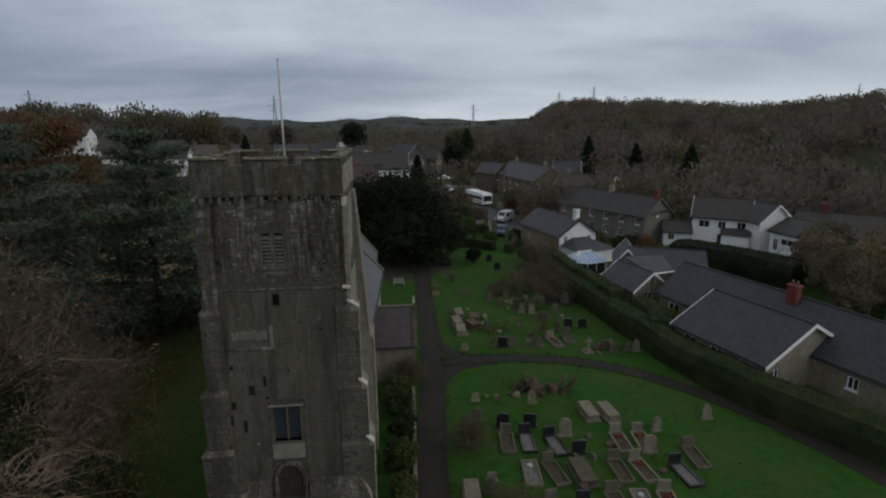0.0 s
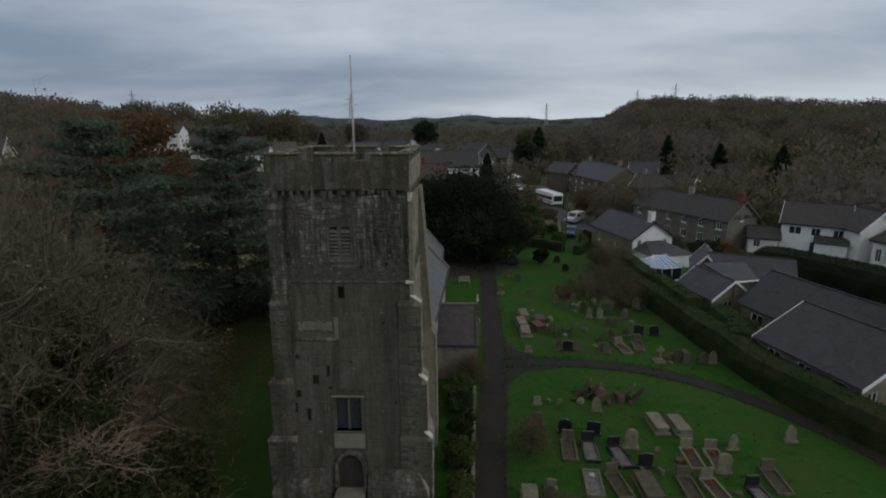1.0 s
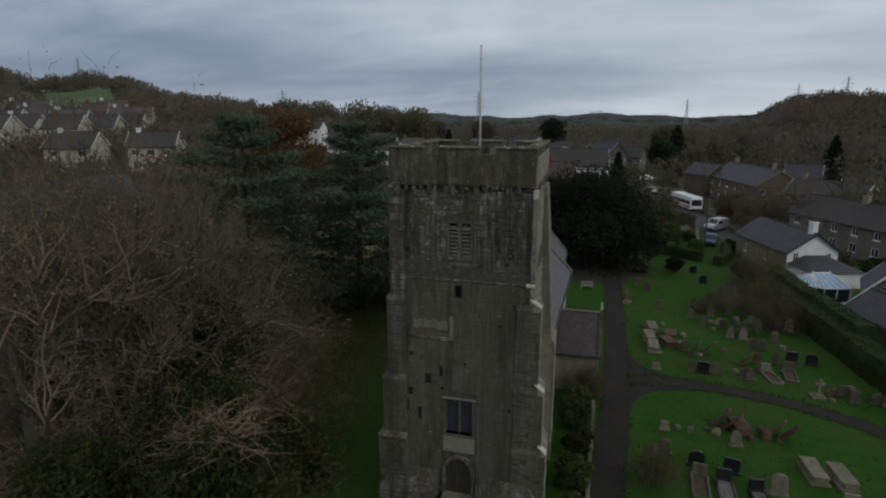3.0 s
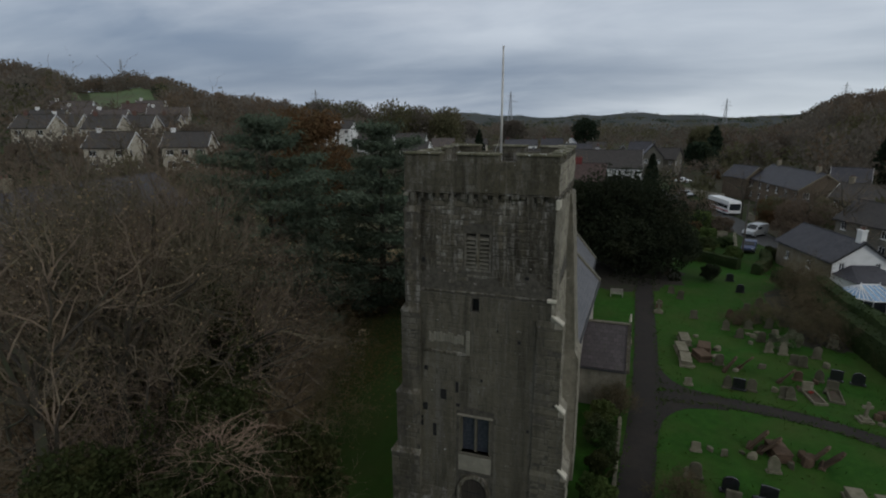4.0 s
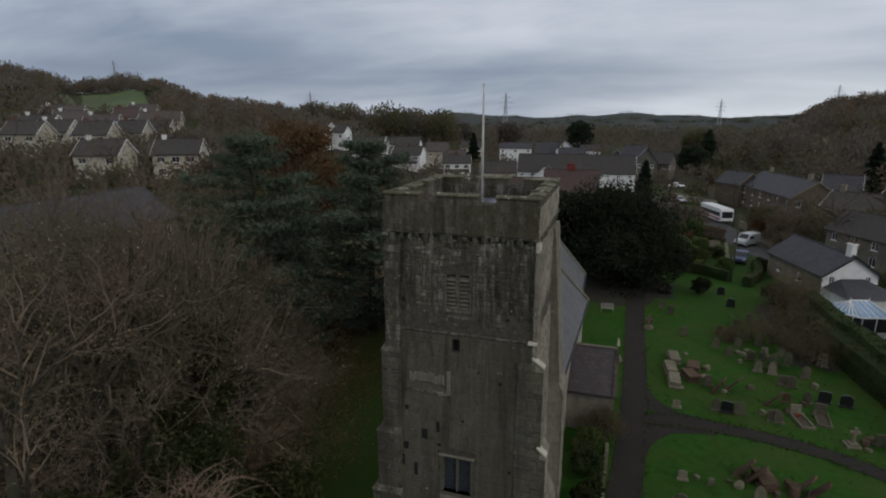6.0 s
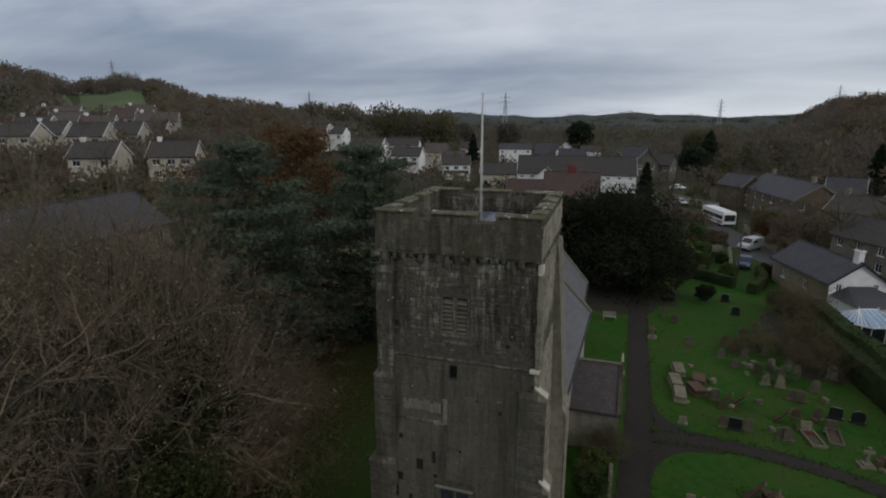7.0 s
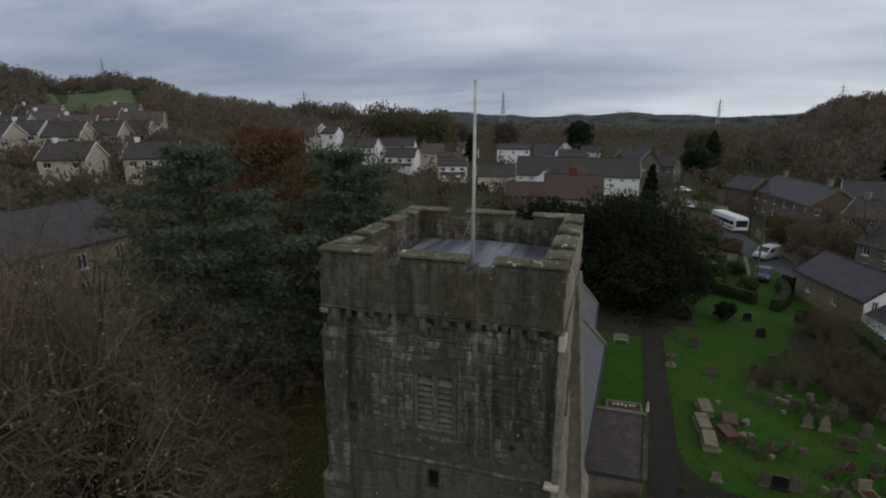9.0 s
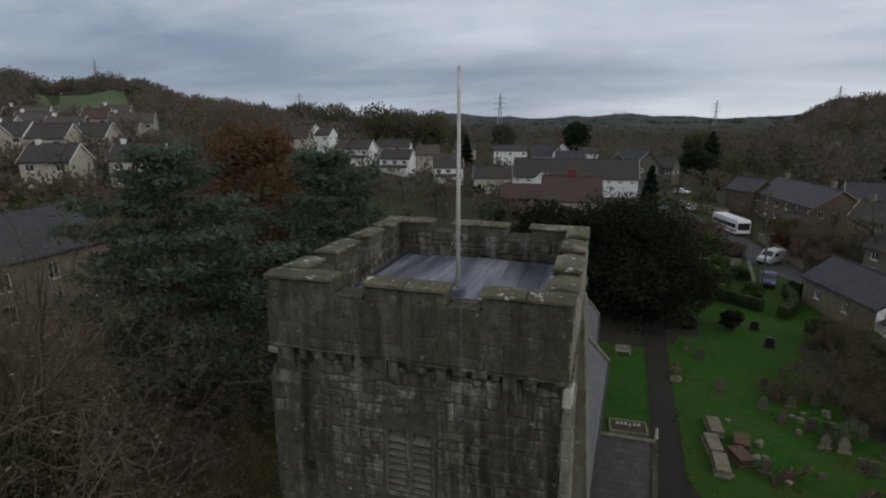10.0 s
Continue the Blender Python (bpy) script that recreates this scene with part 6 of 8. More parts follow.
def grow(rng, start, way, length, radius, level, out, kids=(6, 6, 6, 5), droop=0.0, spread=0.75):
    """Branch by branch: each bends, tapers and bears smaller ones."""
    p, d = np.array(start, float), np.array(way, float)
    n = 5 if level == 0 else (4 if level < 3 else 3)
    pts = [p.copy()]
    for i in range(n):
        d = d + rng.normal(size=3) * (0.10 + 0.05 * level) + np.array([0, 0, 0.07 - droop * level * 0.05])
        d /= np.linalg.norm(d)
        q = p + d * length / n
        r0, r1 = radius * (1 - 0.75 * i / n), radius * (1 - 0.75 * (i + 1) / n)
        out[min(level, 3)].append((*p, *q, r0, r1))
        p = q
        pts.append(p.copy())
    if level >= len(kids):
        return
    for k in range(kids[level]):
        f = rng.uniform(0.35, 1.0) if level else rng.uniform(0.42, 1.0)
        i = min(int(f * n), n - 1)
        base = pts[i] + (pts[i + 1] - pts[i]) * (f * n - i)
        side = rng.normal(size=3)
        side -= d * side.dot(d)
        side /= np.linalg.norm(side)
        w = d * (1 - spread * 0.55) + side * spread + np.array([0, 0, 0.12])
        w /= np.linalg.norm(w)
        grow(rng, base, w, length * rng.uniform(0.42, 0.66), max(radius * 0.36 * (1.15 - 0.4 * f), 0.011), level + 1, out, kids, droop, spread)


def bare_tree(seed, h, label, kids=(8, 6, 6, 5), droop=0.0, spread=0.8, twig=None, ivy=False, haze=0):
    rng = np.random.default_rng(seed)
    t = thing("bare_tree", pose(0, 0, 0), label, "tree", "bare trees")
    out = [[], [], [], []]
    stems = 1 + (seed % 2 if len(kids) > 3 else 0)
    kids = tuple(max(3, k - 1) for k in kids) if stems == 2 else kids
    for s in range(stems):
        w = np.array([rng.normal() * 0.16, rng.normal() * 0.16, 1.0])
        grow(rng, (s * 0.5, 0, -0.2), w / np.linalg.norm(w), h * 0.72, 0.030 * h * (0.8 if s else 1), 0, out, kids, droop, spread)
    quads("trunk", sticks(out[0] + out[1]), BARK, t)
    quads("crown", np.concatenate([sticks(out[2]), ribbons(out[3], rng)]), twig or TWIG, t)
    if haze:
        ends = np.asarray(out[3])[:, 3:6]
        ends = ends[rng.integers(0, len(ends), haze)]
        quads("withered_leaves", leaves(ends + rng.normal(size=ends.shape) * 0.25, 0.12, rng, 0.3), WOOD_OLIVE if seed in (103, 105) else BROWN_SHRUB, t, "sparse withered olive-brown leaves")
    if ivy:
        pts = []
        for s in out[0]:
            for _ in range(160):
                f = rng.uniform()
                pts.append(np.array(s[:3]) * (1 - f) + np.array(s[3:6]) * f + rng.normal(size=3) * 0.32)
        quads("ivy", leaves(pts, 0.26, rng), IVY_LEAF, t, "dark green ivy round the trunk")
    return t


BARE = [bare_tree(100 + i, h, lab, k, dr, sp, None, iv, 700) for i, (h, lab, k, dr, sp, iv) in enumerate((
    (14.0, "tall bare winter tree with grey-brown branches", (8, 6, 6, 4), 0.3, 0.75, False),
    (12.5, "bare spreading tree with ivy on its trunk", (8, 6, 6, 4), 0.6, 0.9, True),
    (11.0, "bare bushy tree with fine brown twigs", (9, 7, 5, 4), 0.8, 0.85, False),
    (13.0, "bare tree with ivy and upswept branches", (8, 7, 5, 4), 0.4, 0.7, True),
    (9.0, "small bare tree with drooping twigs", (8, 7, 5, 4), 1.2, 0.95, False),
    (14.2, "tall slender bare tree with close upright brown twigs", (15, 7, 6, 4), 0.0, 0.55, False)))]


FAR_BARE = [bare_tree(200 + i, h, lab, (7, 6, 5), 0.3, 0.85, None, False, 240) for i, (h, lab) in enumerate(((12.0, "bare winter tree among the houses"), (10.0, "small bare tree in a garden")))]


def clear_of(x, y, r=2.0):
    return all((x - a) ** 2 + (y - b) ** 2 > (s + r) ** 2 for a, b, s in SITES)


ROAD_LINE = spline([(44, 62), (36, 63), (30.5, 66), (27.6, 74), (26.2, 84), (24.5, 95), (20, 112), (15, 128), (12, 150), (14, 190), (22, 250)])


def off_road(x, y, r=4.5):
    return all((x - p.x) ** 2 + (y - p.y) ** 2 > r * r for p in ROAD_LINE)


CEDARS = ((-21.8, 16.8, 18.6, 7.4), (-15.8, 25.5, 18.0, 7.2))
tree_rng = random.Random(4)
spots = []
for gx in range(10):
    for gy in range(9):
        x, y = -13.5 - gx * 5.4 + tree_rng.uniform(-1.9, 1.9), -19 + gy * 5.8 + tree_rng.uniform(-1.9, 1.9)
        if any(math.hypot(x - c[0], y - c[1]) < c[3] * 1.15 for c in CEDARS) or not clear_of(x, y, 0.5):
            continue
        if math.hypot(x + 6.0, y + 9.5) < 5 or (-3 < y < 26 and x > -10.5 - 0.45 * max(0.0, y)) or (y < -10 and x > -16):
            continue
        if -38 < x < -28.5 and 12 < y < 21:
            continue
        if (gx + 2 * gy) % 6:
            spots.append((x, y))
spots += [(-13.4, 0.2), (-15.2, 6.0), (-27.4, 7.2), (-24.2, 2.6)]
used = set()
for i, (x, y) in enumerate(spots):
    k = i % 5
    s = tree_rng.uniform(0.88, 1.06) * (0.86 if x < -29 and y > 4 else 1.0)
    m = pose(x, y, height(x, y) - 0.05, 0, 0, tree_rng.uniform(0, 360)) @ Matrix.Diagonal((s, s, s, 1))
    if y < -0.66 * (x - 4) - 28:      # well north-west of all that is seen
        continue
    if k not in used:
        BARE[k].matrix_basis = m
        used.add(k)
    else:
        c = copy_thing(BARE[k], pose(0, 0, 0))
        c.matrix_basis = m

# trees of the gardens and the southern edge
placed_far = set()
for x, y, k, s in ((-18.9, -2.6, 5, 1.04), (-16.6, -1.0, 0, 0.94), (-14.9, 0.9, 5, 0.88), (-18.4, 1.6, 5, 1.02), (-20.6, -0.6, 3, 0.96), (-13.4, -3.8, 3, 0.74), (-22.8, 2.0, 5, 1.08), (-16.6, -5.6, 2, 0.9), (-28.6, 5.6, 5, 0.62), (-12.6, 2.4, 4, 0.98), (-15.6, 5.2, 0, 0.80), (-20.6, 4.4, 3, 0.95), (-25.6, 3.4, 0, 0.98), (-31.2, 9.6, 5, 0.55), (-15.4, 4.2, 4, 0.7), (-16.0, 9.4, 4, 0.75), (-17.2, 13.8, 4, 0.72), (-18.6, 18.0, 4, 0.65), (-14.6, 0.5, 2, 0.6), (-36.5, 13.0, 0, 0.5), (-33.5, 8.0, 2, 0.9), (51, 25, 2, 0.72), (55, 20, 4, 0.95), (47, 18, 4, 0.8), (58, 28, 2, 0.7), (37, 70, 4, 0.8), (44, 77, 0, 0.7), (50, 72, 2, 0.8), (33.5, 76, 4, 0.6), (41, 96, 2, 0.6), (36, 60.5, 4, 0.5), (-6, 108, 0, 0.85), (-20, 112, 3, 0.9), (-30, 96, 2, 0.9), (-42, 108, 1, 0.9), (8, 84, 4, 0.7), (20, 134, 1, 0.8), (30, 140, 0, 0.8), (50, 122, 2, 0.9), (58, 100, 0, 0.8), (66, 86, 3, 0.8), (74, 62, 1, 0.9), (82, 48, 0, 0.9), (-50, 88, 3, 0.9), (-62, 98, 0, 0.95), (-80, 92, 2, 0.9), (-88, 62, 1, 0.9), (-96, 50, 0, 0.9), (-76, 74, 3, 0.95), (-70, 108, 1, 0.85), (-96, 118, 0, 0.9), (-120, 132, 2, 0.9), (-98, 74, 2, 0.75), (-104, 92, 4, 0.9), (-122, 92, 0, 0.6), (-90, 80, 4, 1.0), (-112, 66, 1, 0.7), (-128, 84, 3, 0.6), (-118, 108, 4, 0.9), (-136, 104, 2, 0.7), (-84, 106, 0, 0.7), (-100, 132, 3, 0.7), (-76, 126, 4, 0.9), (-56, 122, 2, 0.7), (-44, 128, 4, 0.9), (-66, 128, 4, 0.8), (-56, 36, 3, 0.9), (-58, 48, 0, 0.9), (-70, 48, 1, 1.0), (-50, 42, 0, 0.9), (-76, 58, 1, 1.0), (28, 92, 4, 0.7), (40, 80, 2, 0.7), (47, 80, 4, 0.9), (33, 88, 2, 0.55), (54, 78, 0, 0.6)):
    far = math.hypot(x, y) > 62 or x < -45
    first = FAR_BARE[k % 2] if far else BARE[k]
    if far:
        s *= 1.08
    unplaced = (first in FAR_BARE or k == 5) and first.name not in placed_far
    c = first if unplaced else copy_thing(first, pose(0, 0, 0))
    placed_far.add(first.name)
    c.matrix_basis = pose(x, y, height(x, y) - 0.05, 0, 0, x * 37) @ Matrix.Diagonal((s, s, s, 1))


def cedar(x, y, h, r, seed):
    rng = np.random.default_rng(seed)
    t = thing("cedar_tree", pose(x, y, height(x, y)), "dark blue-green cedar with layered spreading branches", "tree", "cedars")
    segs, pts = [(0, 0, -0.2, 0, 0, h * 0.9, 0.5, 0.1)], []
    levels = 11
    for i in range(levels):
        f = i / (levels - 1)
        z = 1.8 + f * (h - 2.4)
        reach = r * (0.70 + 0.34 * math.sin(math.pi * f)) * (1 - 0.55 * f ** 3)
        for k in range(6):
            a = math.tau * (k + rng.uniform(-0.4, 0.4)) / 6 + i * 0.6
            ln = reach * rng.uniform(0.5, 1.15)
            d = np.array([math.cos(a), math.sin(a), 0.10 + 0.16 * f])
            end = np.array([0, 0, z]) + d * ln
            segs.append((0, 0, z, *end, 0.12, 0.02))
            n = int(32 * ln)
            g = rng.uniform(0.22, 1.0, n) ** 0.8
            side = np.array([-math.sin(a), math.cos(a), 0])
            wide = (0.20 + 0.34 * g * (1.15 - g)) * ln * 0.85
            p = np.array([0, 0, z]) + np.outer(g * ln, d) + np.outer(rng.uniform(-1, 1, n) * wide, side)
            p[:, 2] += rng.normal(size=n) * 0.17 - 0.03 * (g * ln) ** 1.5 * (1 - f)
            pts.append(p)
    for _ in range(220):
        pts.append(np.array([[rng.normal() * 0.7, rng.normal() * 0.7, h - abs(rng.normal()) * 1.1]]))
    quads("trunk", sticks(segs), BARK, t)
    p = np.concatenate(pts)
    quads("crown", np.concatenate([leaves(p, 0.44, rng, 0.55, 0.5), leaves(p + rng.normal(size=p.shape) * [0.35, 0.35, 0.18], 0.34, rng, 0.4, 0.4), leaves(p + rng.normal(size=p.shape) * [0.5, 0.5, 0.25], 0.26, rng, 0.3, 0.4)]), CEDAR_LEAF, t)
    return t


for i, c in enumerate(CEDARS):
    cedar(*c, 50 + i)


def blob_points(rng, n, centre, radii, shell=0.35):
    d = rng.normal(size=(n, 3))
    d /= np.linalg.norm(d, axis=1, keepdims=True)
    k = 1 - shell * rng.uniform(0, 1, (n, 1)) ** 1.5
    return np.asarray(centre) + d * k * np.asarray(radii)


def leafy(name, x, y, h, r, label, category, material, seed, clumps=30, per=170, size=0.4, trunk=True, group="", low=0.15, up=0.0, swing=0.41):
    """A broad crown of clumps, each a shell of leaves, on a trunk."""
    rng = np.random.default_rng(seed)
    t = thing(name, pose(x, y, height(x, y)), label, category, group)
    pts = []
    for i in range(clumps):
        a, f = rng.uniform(0, math.tau), rng.uniform(0, 1) ** 0.8
        z = h * (low + (0.86 - low) * f)
        reach = r * (0.86 * math.sin(math.pi * (0.18 + 0.74 * f)) ** 0.6) * rng.uniform(0.86 - swing, 0.86 + swing * 0.3)
        s = r * rng.uniform(0.16, 0.36)
        pts.append(blob_points(rng, per, (reach * math.cos(a), reach * math.sin(a), z), (s, s, s * 0.8)))
    pts.append(blob_points(rng, per * clumps // 4, (0, 0, h * 0.5), (r * 0.68, r * 0.68, h * 0.42), 0.2))
    p = np.concatenate(pts)
    p[:, 2] = np.maximum(p[:, 2], 0.1)
    if trunk:
        segs = [(0, 0, -0.2, 0, 0, h * 0.55, 0.05 * h, 0.03 * h)]
        for i in range(9):
            a = math.tau * i / 9
            segs.append((0, 0, h * (0.2 + 0.03 * i), r * 0.6 * math.cos(a), r * 0.6 * math.sin(a), h * (0.45 + 0.03 * i), 0.018 * h, 0.005 * h))
        quads("trunk", sticks(segs), BARK, t)
    quads("crown" if trunk else "foliage", leaves(p, size, rng, up), material, t)
    return t


leafy("yew_tree", 6.0, 50.5, 12.4, 9.2, "huge dark green yew with a dense uneven crown", "tree", YEW_LEAF, 61, 100, 330, 0.33, True, "", 0.05, 0.0, 0.62)
leafy("yew_tree", 11.6, 48.0, 7.0, 4.6, "dark green lower lobe of old yew beside the path", "tree", YEW_LEAF, 66, 40, 200, 0.27, True, "", 0.06)
leafy("yew_tree", -1.5, 48.0, 12.4, 6.5, "dark green yew behind the church", "tree", YEW_LEAF, 62, 26, 260, 0.5, True, "", 0.06)
leafy("clipped_bush", 16.2, 46.8, 2.2, 1.35, "round clipped dark green bush on the grass", "bush", YEW_LEAF, 63, 24, 120, 0.16, False, "", 0.25)
leafy("beech_tree", -29.5, 35.5, 21.6, 6.2, "russet beech still holding brown leaves", "tree", RUSSET_LEAF, 64, 60, 190, 0.42)


for i, (x, y, h, r) in enumerate(((55, 33, 6.4, 3.6), (59, 36.5, 7.0, 3.6), (52.5, 27.0, 6.0, 3.4), (57.5, 28.0, 6.6, 3.6), (62, 31.5, 7.0, 3.8), (50.5, 22.0, 5.6, 3.2), (55.5, 21.5, 6.4, 3.6), (61, 24.5, 7.0, 3.8), (66.5, 33.5, 7.4, 3.6), (50.5, 16.0, 5.2, 3.0), (56.5, 15.0, 6.0, 3.4))):
    leafy("garden_tree", x, y, h, r, "half-bare olive-brown garden tree behind the bungalow", "tree", WOOD_OLIVE if i % 3 else BROWN_SHRUB, 260 + i, 46, 70, 0.30, True, "garden trees", 0.14)
leafy("shrub", 30.6, 22.0, 1.9, 1.1, "yellow-green leafy bush beside the bungalow", "shrub", LIME_LEAF, 280, 12, 70, 0.2, False, "", 0.1)
for i, (x, y, h, r) in enumerate(((36.0, 53.5, 2.8, 2.2), (38.8, 50.6, 2.4, 1.9), (34.0, 56.5, 2.4, 1.8), (41.2, 52.4, 2.0, 1.6))):
    leafy("shrub", x, y, h, r, "dark brown-green shrubs before the terrace", "shrub", IVY_LEAF if i % 2 else WOOD_OLIVE, 285 + i, 22, 70, 0.28, False, "shrubs", 0.1)


leafy("shrub", 18.6, 27.6, 1.5, 0.85, "pale grey-green rounded bush among graves", "shrub", SAGE_LEAF, 290, 14, 90, 0.13, False, "shrubs", 0.15)
leafy("shrub", 19.9, 28.2, 1.6, 0.9, "pale grey-green rounded bush among graves", "shrub", SAGE_LEAF, 291, 14, 90, 0.13, False, "shrubs", 0.15)
for i, (x, y, h, r, mat) in enumerate(((17.5, 61.0, 2.6, 2.0, HEDGE_LEAF), (20.6, 57.6, 2.0, 1.6, SHRUB_LEAF), (19.0, 69.0, 2.4, 1.8, SHRUB_LEAF), (22.6, 78.5, 2.6, 2.2, WOOD_BROWN), (20.0, 82.5, 2.8, 2.4, SHRUB_LEAF), (30.9, 71.0, 3.6, 2.4, WOOD_BROWN), (32.4, 66.8, 3.4, 2.2, WOOD_OLIVE), (32.0, 78.5, 4.0, 2.6, WOOD_BROWN), (33.5, 73.5, 4.6, 2.8, WOOD_BROWN), (30.8, 85.0, 3.2, 2.0, RUSSET_LEAF), (18.0, 76.0, 1.8, 1.6, RUSSET_LEAF), (14.5, 66.0, 2.4, 2.0, HEDGE_LEAF), (15.6, 79.0, 3.0, 2.6, WOOD_OLIVE), (13.5, 90.5, 4.0, 3.0, WOOD_BROWN), (18.6, 96.0, 3.4, 2.6, WOOD_BROWN), (33.0, 97.0, 3.6, 2.6, RUSSET_LEAF), (31.6, 76.5, 6.0, 3.2, WOOD_BROWN), (33.6, 81.5, 6.6, 3.4, WOOD_BROWN), (31.8, 87.5, 5.6, 3.0, WOOD_OLIVE), (36.2, 76.0, 6.4, 3.4, WOOD_BROWN), (38.5, 82.0, 6.6, 3.6, WOOD_OLIVE), (42.0, 75.5, 6.0, 3.2, WOOD_BROWN), (46.5, 70.0, 5.4, 3.0, WOOD_OLIVE), (21.0, 88.0, 4.4, 3.0, WOOD_BROWN), (17.5, 104.0, 4.6, 3.2, WOOD_BROWN))):
    leafy("shrub", x, y, h, r, "bushy winter shrub beside the road", "shrub", mat, 300 + i, 26, 70, 0.26, False, "roadside shrubs", 0.1)


thicket_rng = random.Random(12)
for i in range(22):
    x, y = thicket_rng.uniform(-33, -13.5), thicket_rng.uniform(-14, 13)
    if (y < -8 and x > -17) or (y > 3 and x > -19) or any(math.hypot(x - q[0], y - q[1]) < 5 for q in CEDARS):
        continue
    h = thicket_rng.uniform(3.0, 5.5)
    leafy("shrub", x, y, h, h * thicket_rng.uniform(0.45, 0.6), "tangled olive-brown thicket under the bare trees", "shrub", (WOOD_OLIVE, BROWN_SHRUB, BROWN_SHRUB, WOOD_OLIVE)[i % 4], 340 + i, 26, 55, 0.24, False, "thickets", 0.1, 0.0, 0.6)


DULL_TWIGS = leaf_material("dull_brown_twigs", (0.056, 0.048, 0.034), (0.088, 0.073, 0.051), (0.058, 0.058, 0.036))


def twiggy(x, y, h, r, label, seed):
    """A leafless shrub: many thin stems that fan out from the ground."""
    rng = np.random.default_rng(seed)
    t = thing("shrub", pose(x, y, height(x, y)), label, "shrub", "shrubs")
    out = [[], [], [], []]
    for i in range(16):
        a, f = rng.uniform(0, math.tau), rng.uniform(0.1, 1.0)
        w = np.array([math.cos(a) * f * r / h, math.sin(a) * f * r / h, 0.8])
        grow(rng, (math.cos(a) * r * 0.35 * f, math.sin(a) * r * 0.35 * f, -0.05), w / np.linalg.norm(w), h * rng.uniform(0.6, 0.95), 0.022, 1, out, (0, 6, 5, 3), 0.5, 0.9)
    quads("stem", sticks(out[1]), BARK, t, "", "stuff")
    quads("foliage", np.concatenate([ribbons(out[2] + out[3], rng), leaves(blob_points(rng, 260, (0, 0, h * 0.4), (r * 0.8, r * 0.8, h * 0.42), 0.8), 0.16, rng)]), DULL_TWIGS if x > 3 else BROWN_SHRUB, t)
    return t


# brown shrubs and brambles at the hedge's far end
for i, (x, y, h, r, mat, lab) in enumerate(((23.4, 33.5, 2.6, 2.0, BROWN_SHRUB, "brown leafless shrub thicket beside the hedge"), (23.8, 39.4, 4.0, 2.7, BROWN_SHRUB, "tall brown leafless shrub thicket beside the hedge"), (22.3, 36.6, 3.0, 2.2, BROWN_SHRUB, "brown leafless shrub thicket beside the hedge"), (-8.9, -2.6, 3.2, 2.0, BROWN_SHRUB, "tall brown leafless thicket beside the lawn"), (-10.2, 0.6, 3.6, 2.2, BROWN_SHRUB, "tall brown leafless thicket beside the lawn"), (-11.4, 3.6, 3.8, 2.3, BROWN_SHRUB, "tall brown leafless thicket beside the lawn"), (-13.0, 6.8, 3.8, 2.4, BROWN_SHRUB, "tall brown leafless thicket beside the lawn"), (-14.6, 10.0, 3.6, 2.4, BROWN_SHRUB, "tall brown leafless thicket beside the lawn"), (-16.4, 13.4, 3.2, 2.3, BROWN_SHRUB, "tall brown leafless thicket beside the lawn"), (-12.6, 0.2, 4.2, 2.4, BROWN_SHRUB, "tall brown leafless thicket beside the lawn"), (-14.4, 3.8, 4.4, 2.4, BROWN_SHRUB, "tall brown leafless thicket beside the lawn"), (-16.6, 7.8, 4.0, 2.4, BROWN_SHRUB, "tall brown leafless thicket beside the lawn"), (-18.4, 11.2, 3.6, 2.4, BROWN_SHRUB, "tall brown leafless thicket beside the lawn"), (22.8, 29.5, 2.4, 2.0, BROWN_SHRUB, "brown bramble thicket beside the hedge"), (24.6, 43.0, 3.6, 2.4, BROWN_SHRUB, "tall brown leafless garden shrub"), (24.0, 45.5, 2.4, 1.9, HEDGE_LEAF, "dark green garden shrub"), (19.4, 34.0, 2.0, 2.2, BROWN_SHRUB, "grey-brown bramble mound among the graves"), (21.4, 31.6, 1.8, 1.6, BROWN_SHRUB, "grey-brown bramble mound among the graves"), (17.0, 33.0, 1.2, 1.4, BROWN_SHRUB, "low grey-brown bramble mound among the graves"))):
    if mat == BROWN_SHRUB:
        twiggy(x, y, h * 1.1, r, lab, 70 + i)
    else:
        leafy("shrub", x, y, h, r, lab, "shrub", mat, 70 + i, 26, 150, 0.3, False, "shrubs", 0.12)
for i, (x, y, h, r, mat, lab) in enumerate(((5.15, 11.4, 1.9, 0.95, SHRUB_LEAF, "leafy green shrub against the church wall"), (5.0, 9.0, 2.1, 1.1, HEDGE_LEAF, "dark green shrub against the church wall"), (5.4, 6.3, 1.7, 1.0, IVY_LEAF, "dark ivy mound beside the tower"), (5.2, 3.6, 1.8, 1.1, SHRUB_LEAF, "green garden shrub beside the tower"), (5.3, 1.0, 1.5, 0.95, SHRUB_LEAF, "green garden shrub beside the tower"), (6.2, 13.2, 1.9, 1.0, BROWN_SHRUB, "brown shrub beside the porch"), (9.2, 5.0, 1.6, 1.3, BROWN_SHRUB, "brown leafless bush beside the path"), (10.8, -0.4, 1.3, 1.0, BROWN_SHRUB, "yellow-brown bush among graves"))):
    if mat == BROWN_SHRUB:
        twiggy(x, y, h * 1.1, r, lab, 90 + i)
    else:
        leafy("shrub", x, y, h, r * 1.1, lab, "shrub", mat, 90 + i, 14, 170, 0.16, False, "shrubs", 0.1)


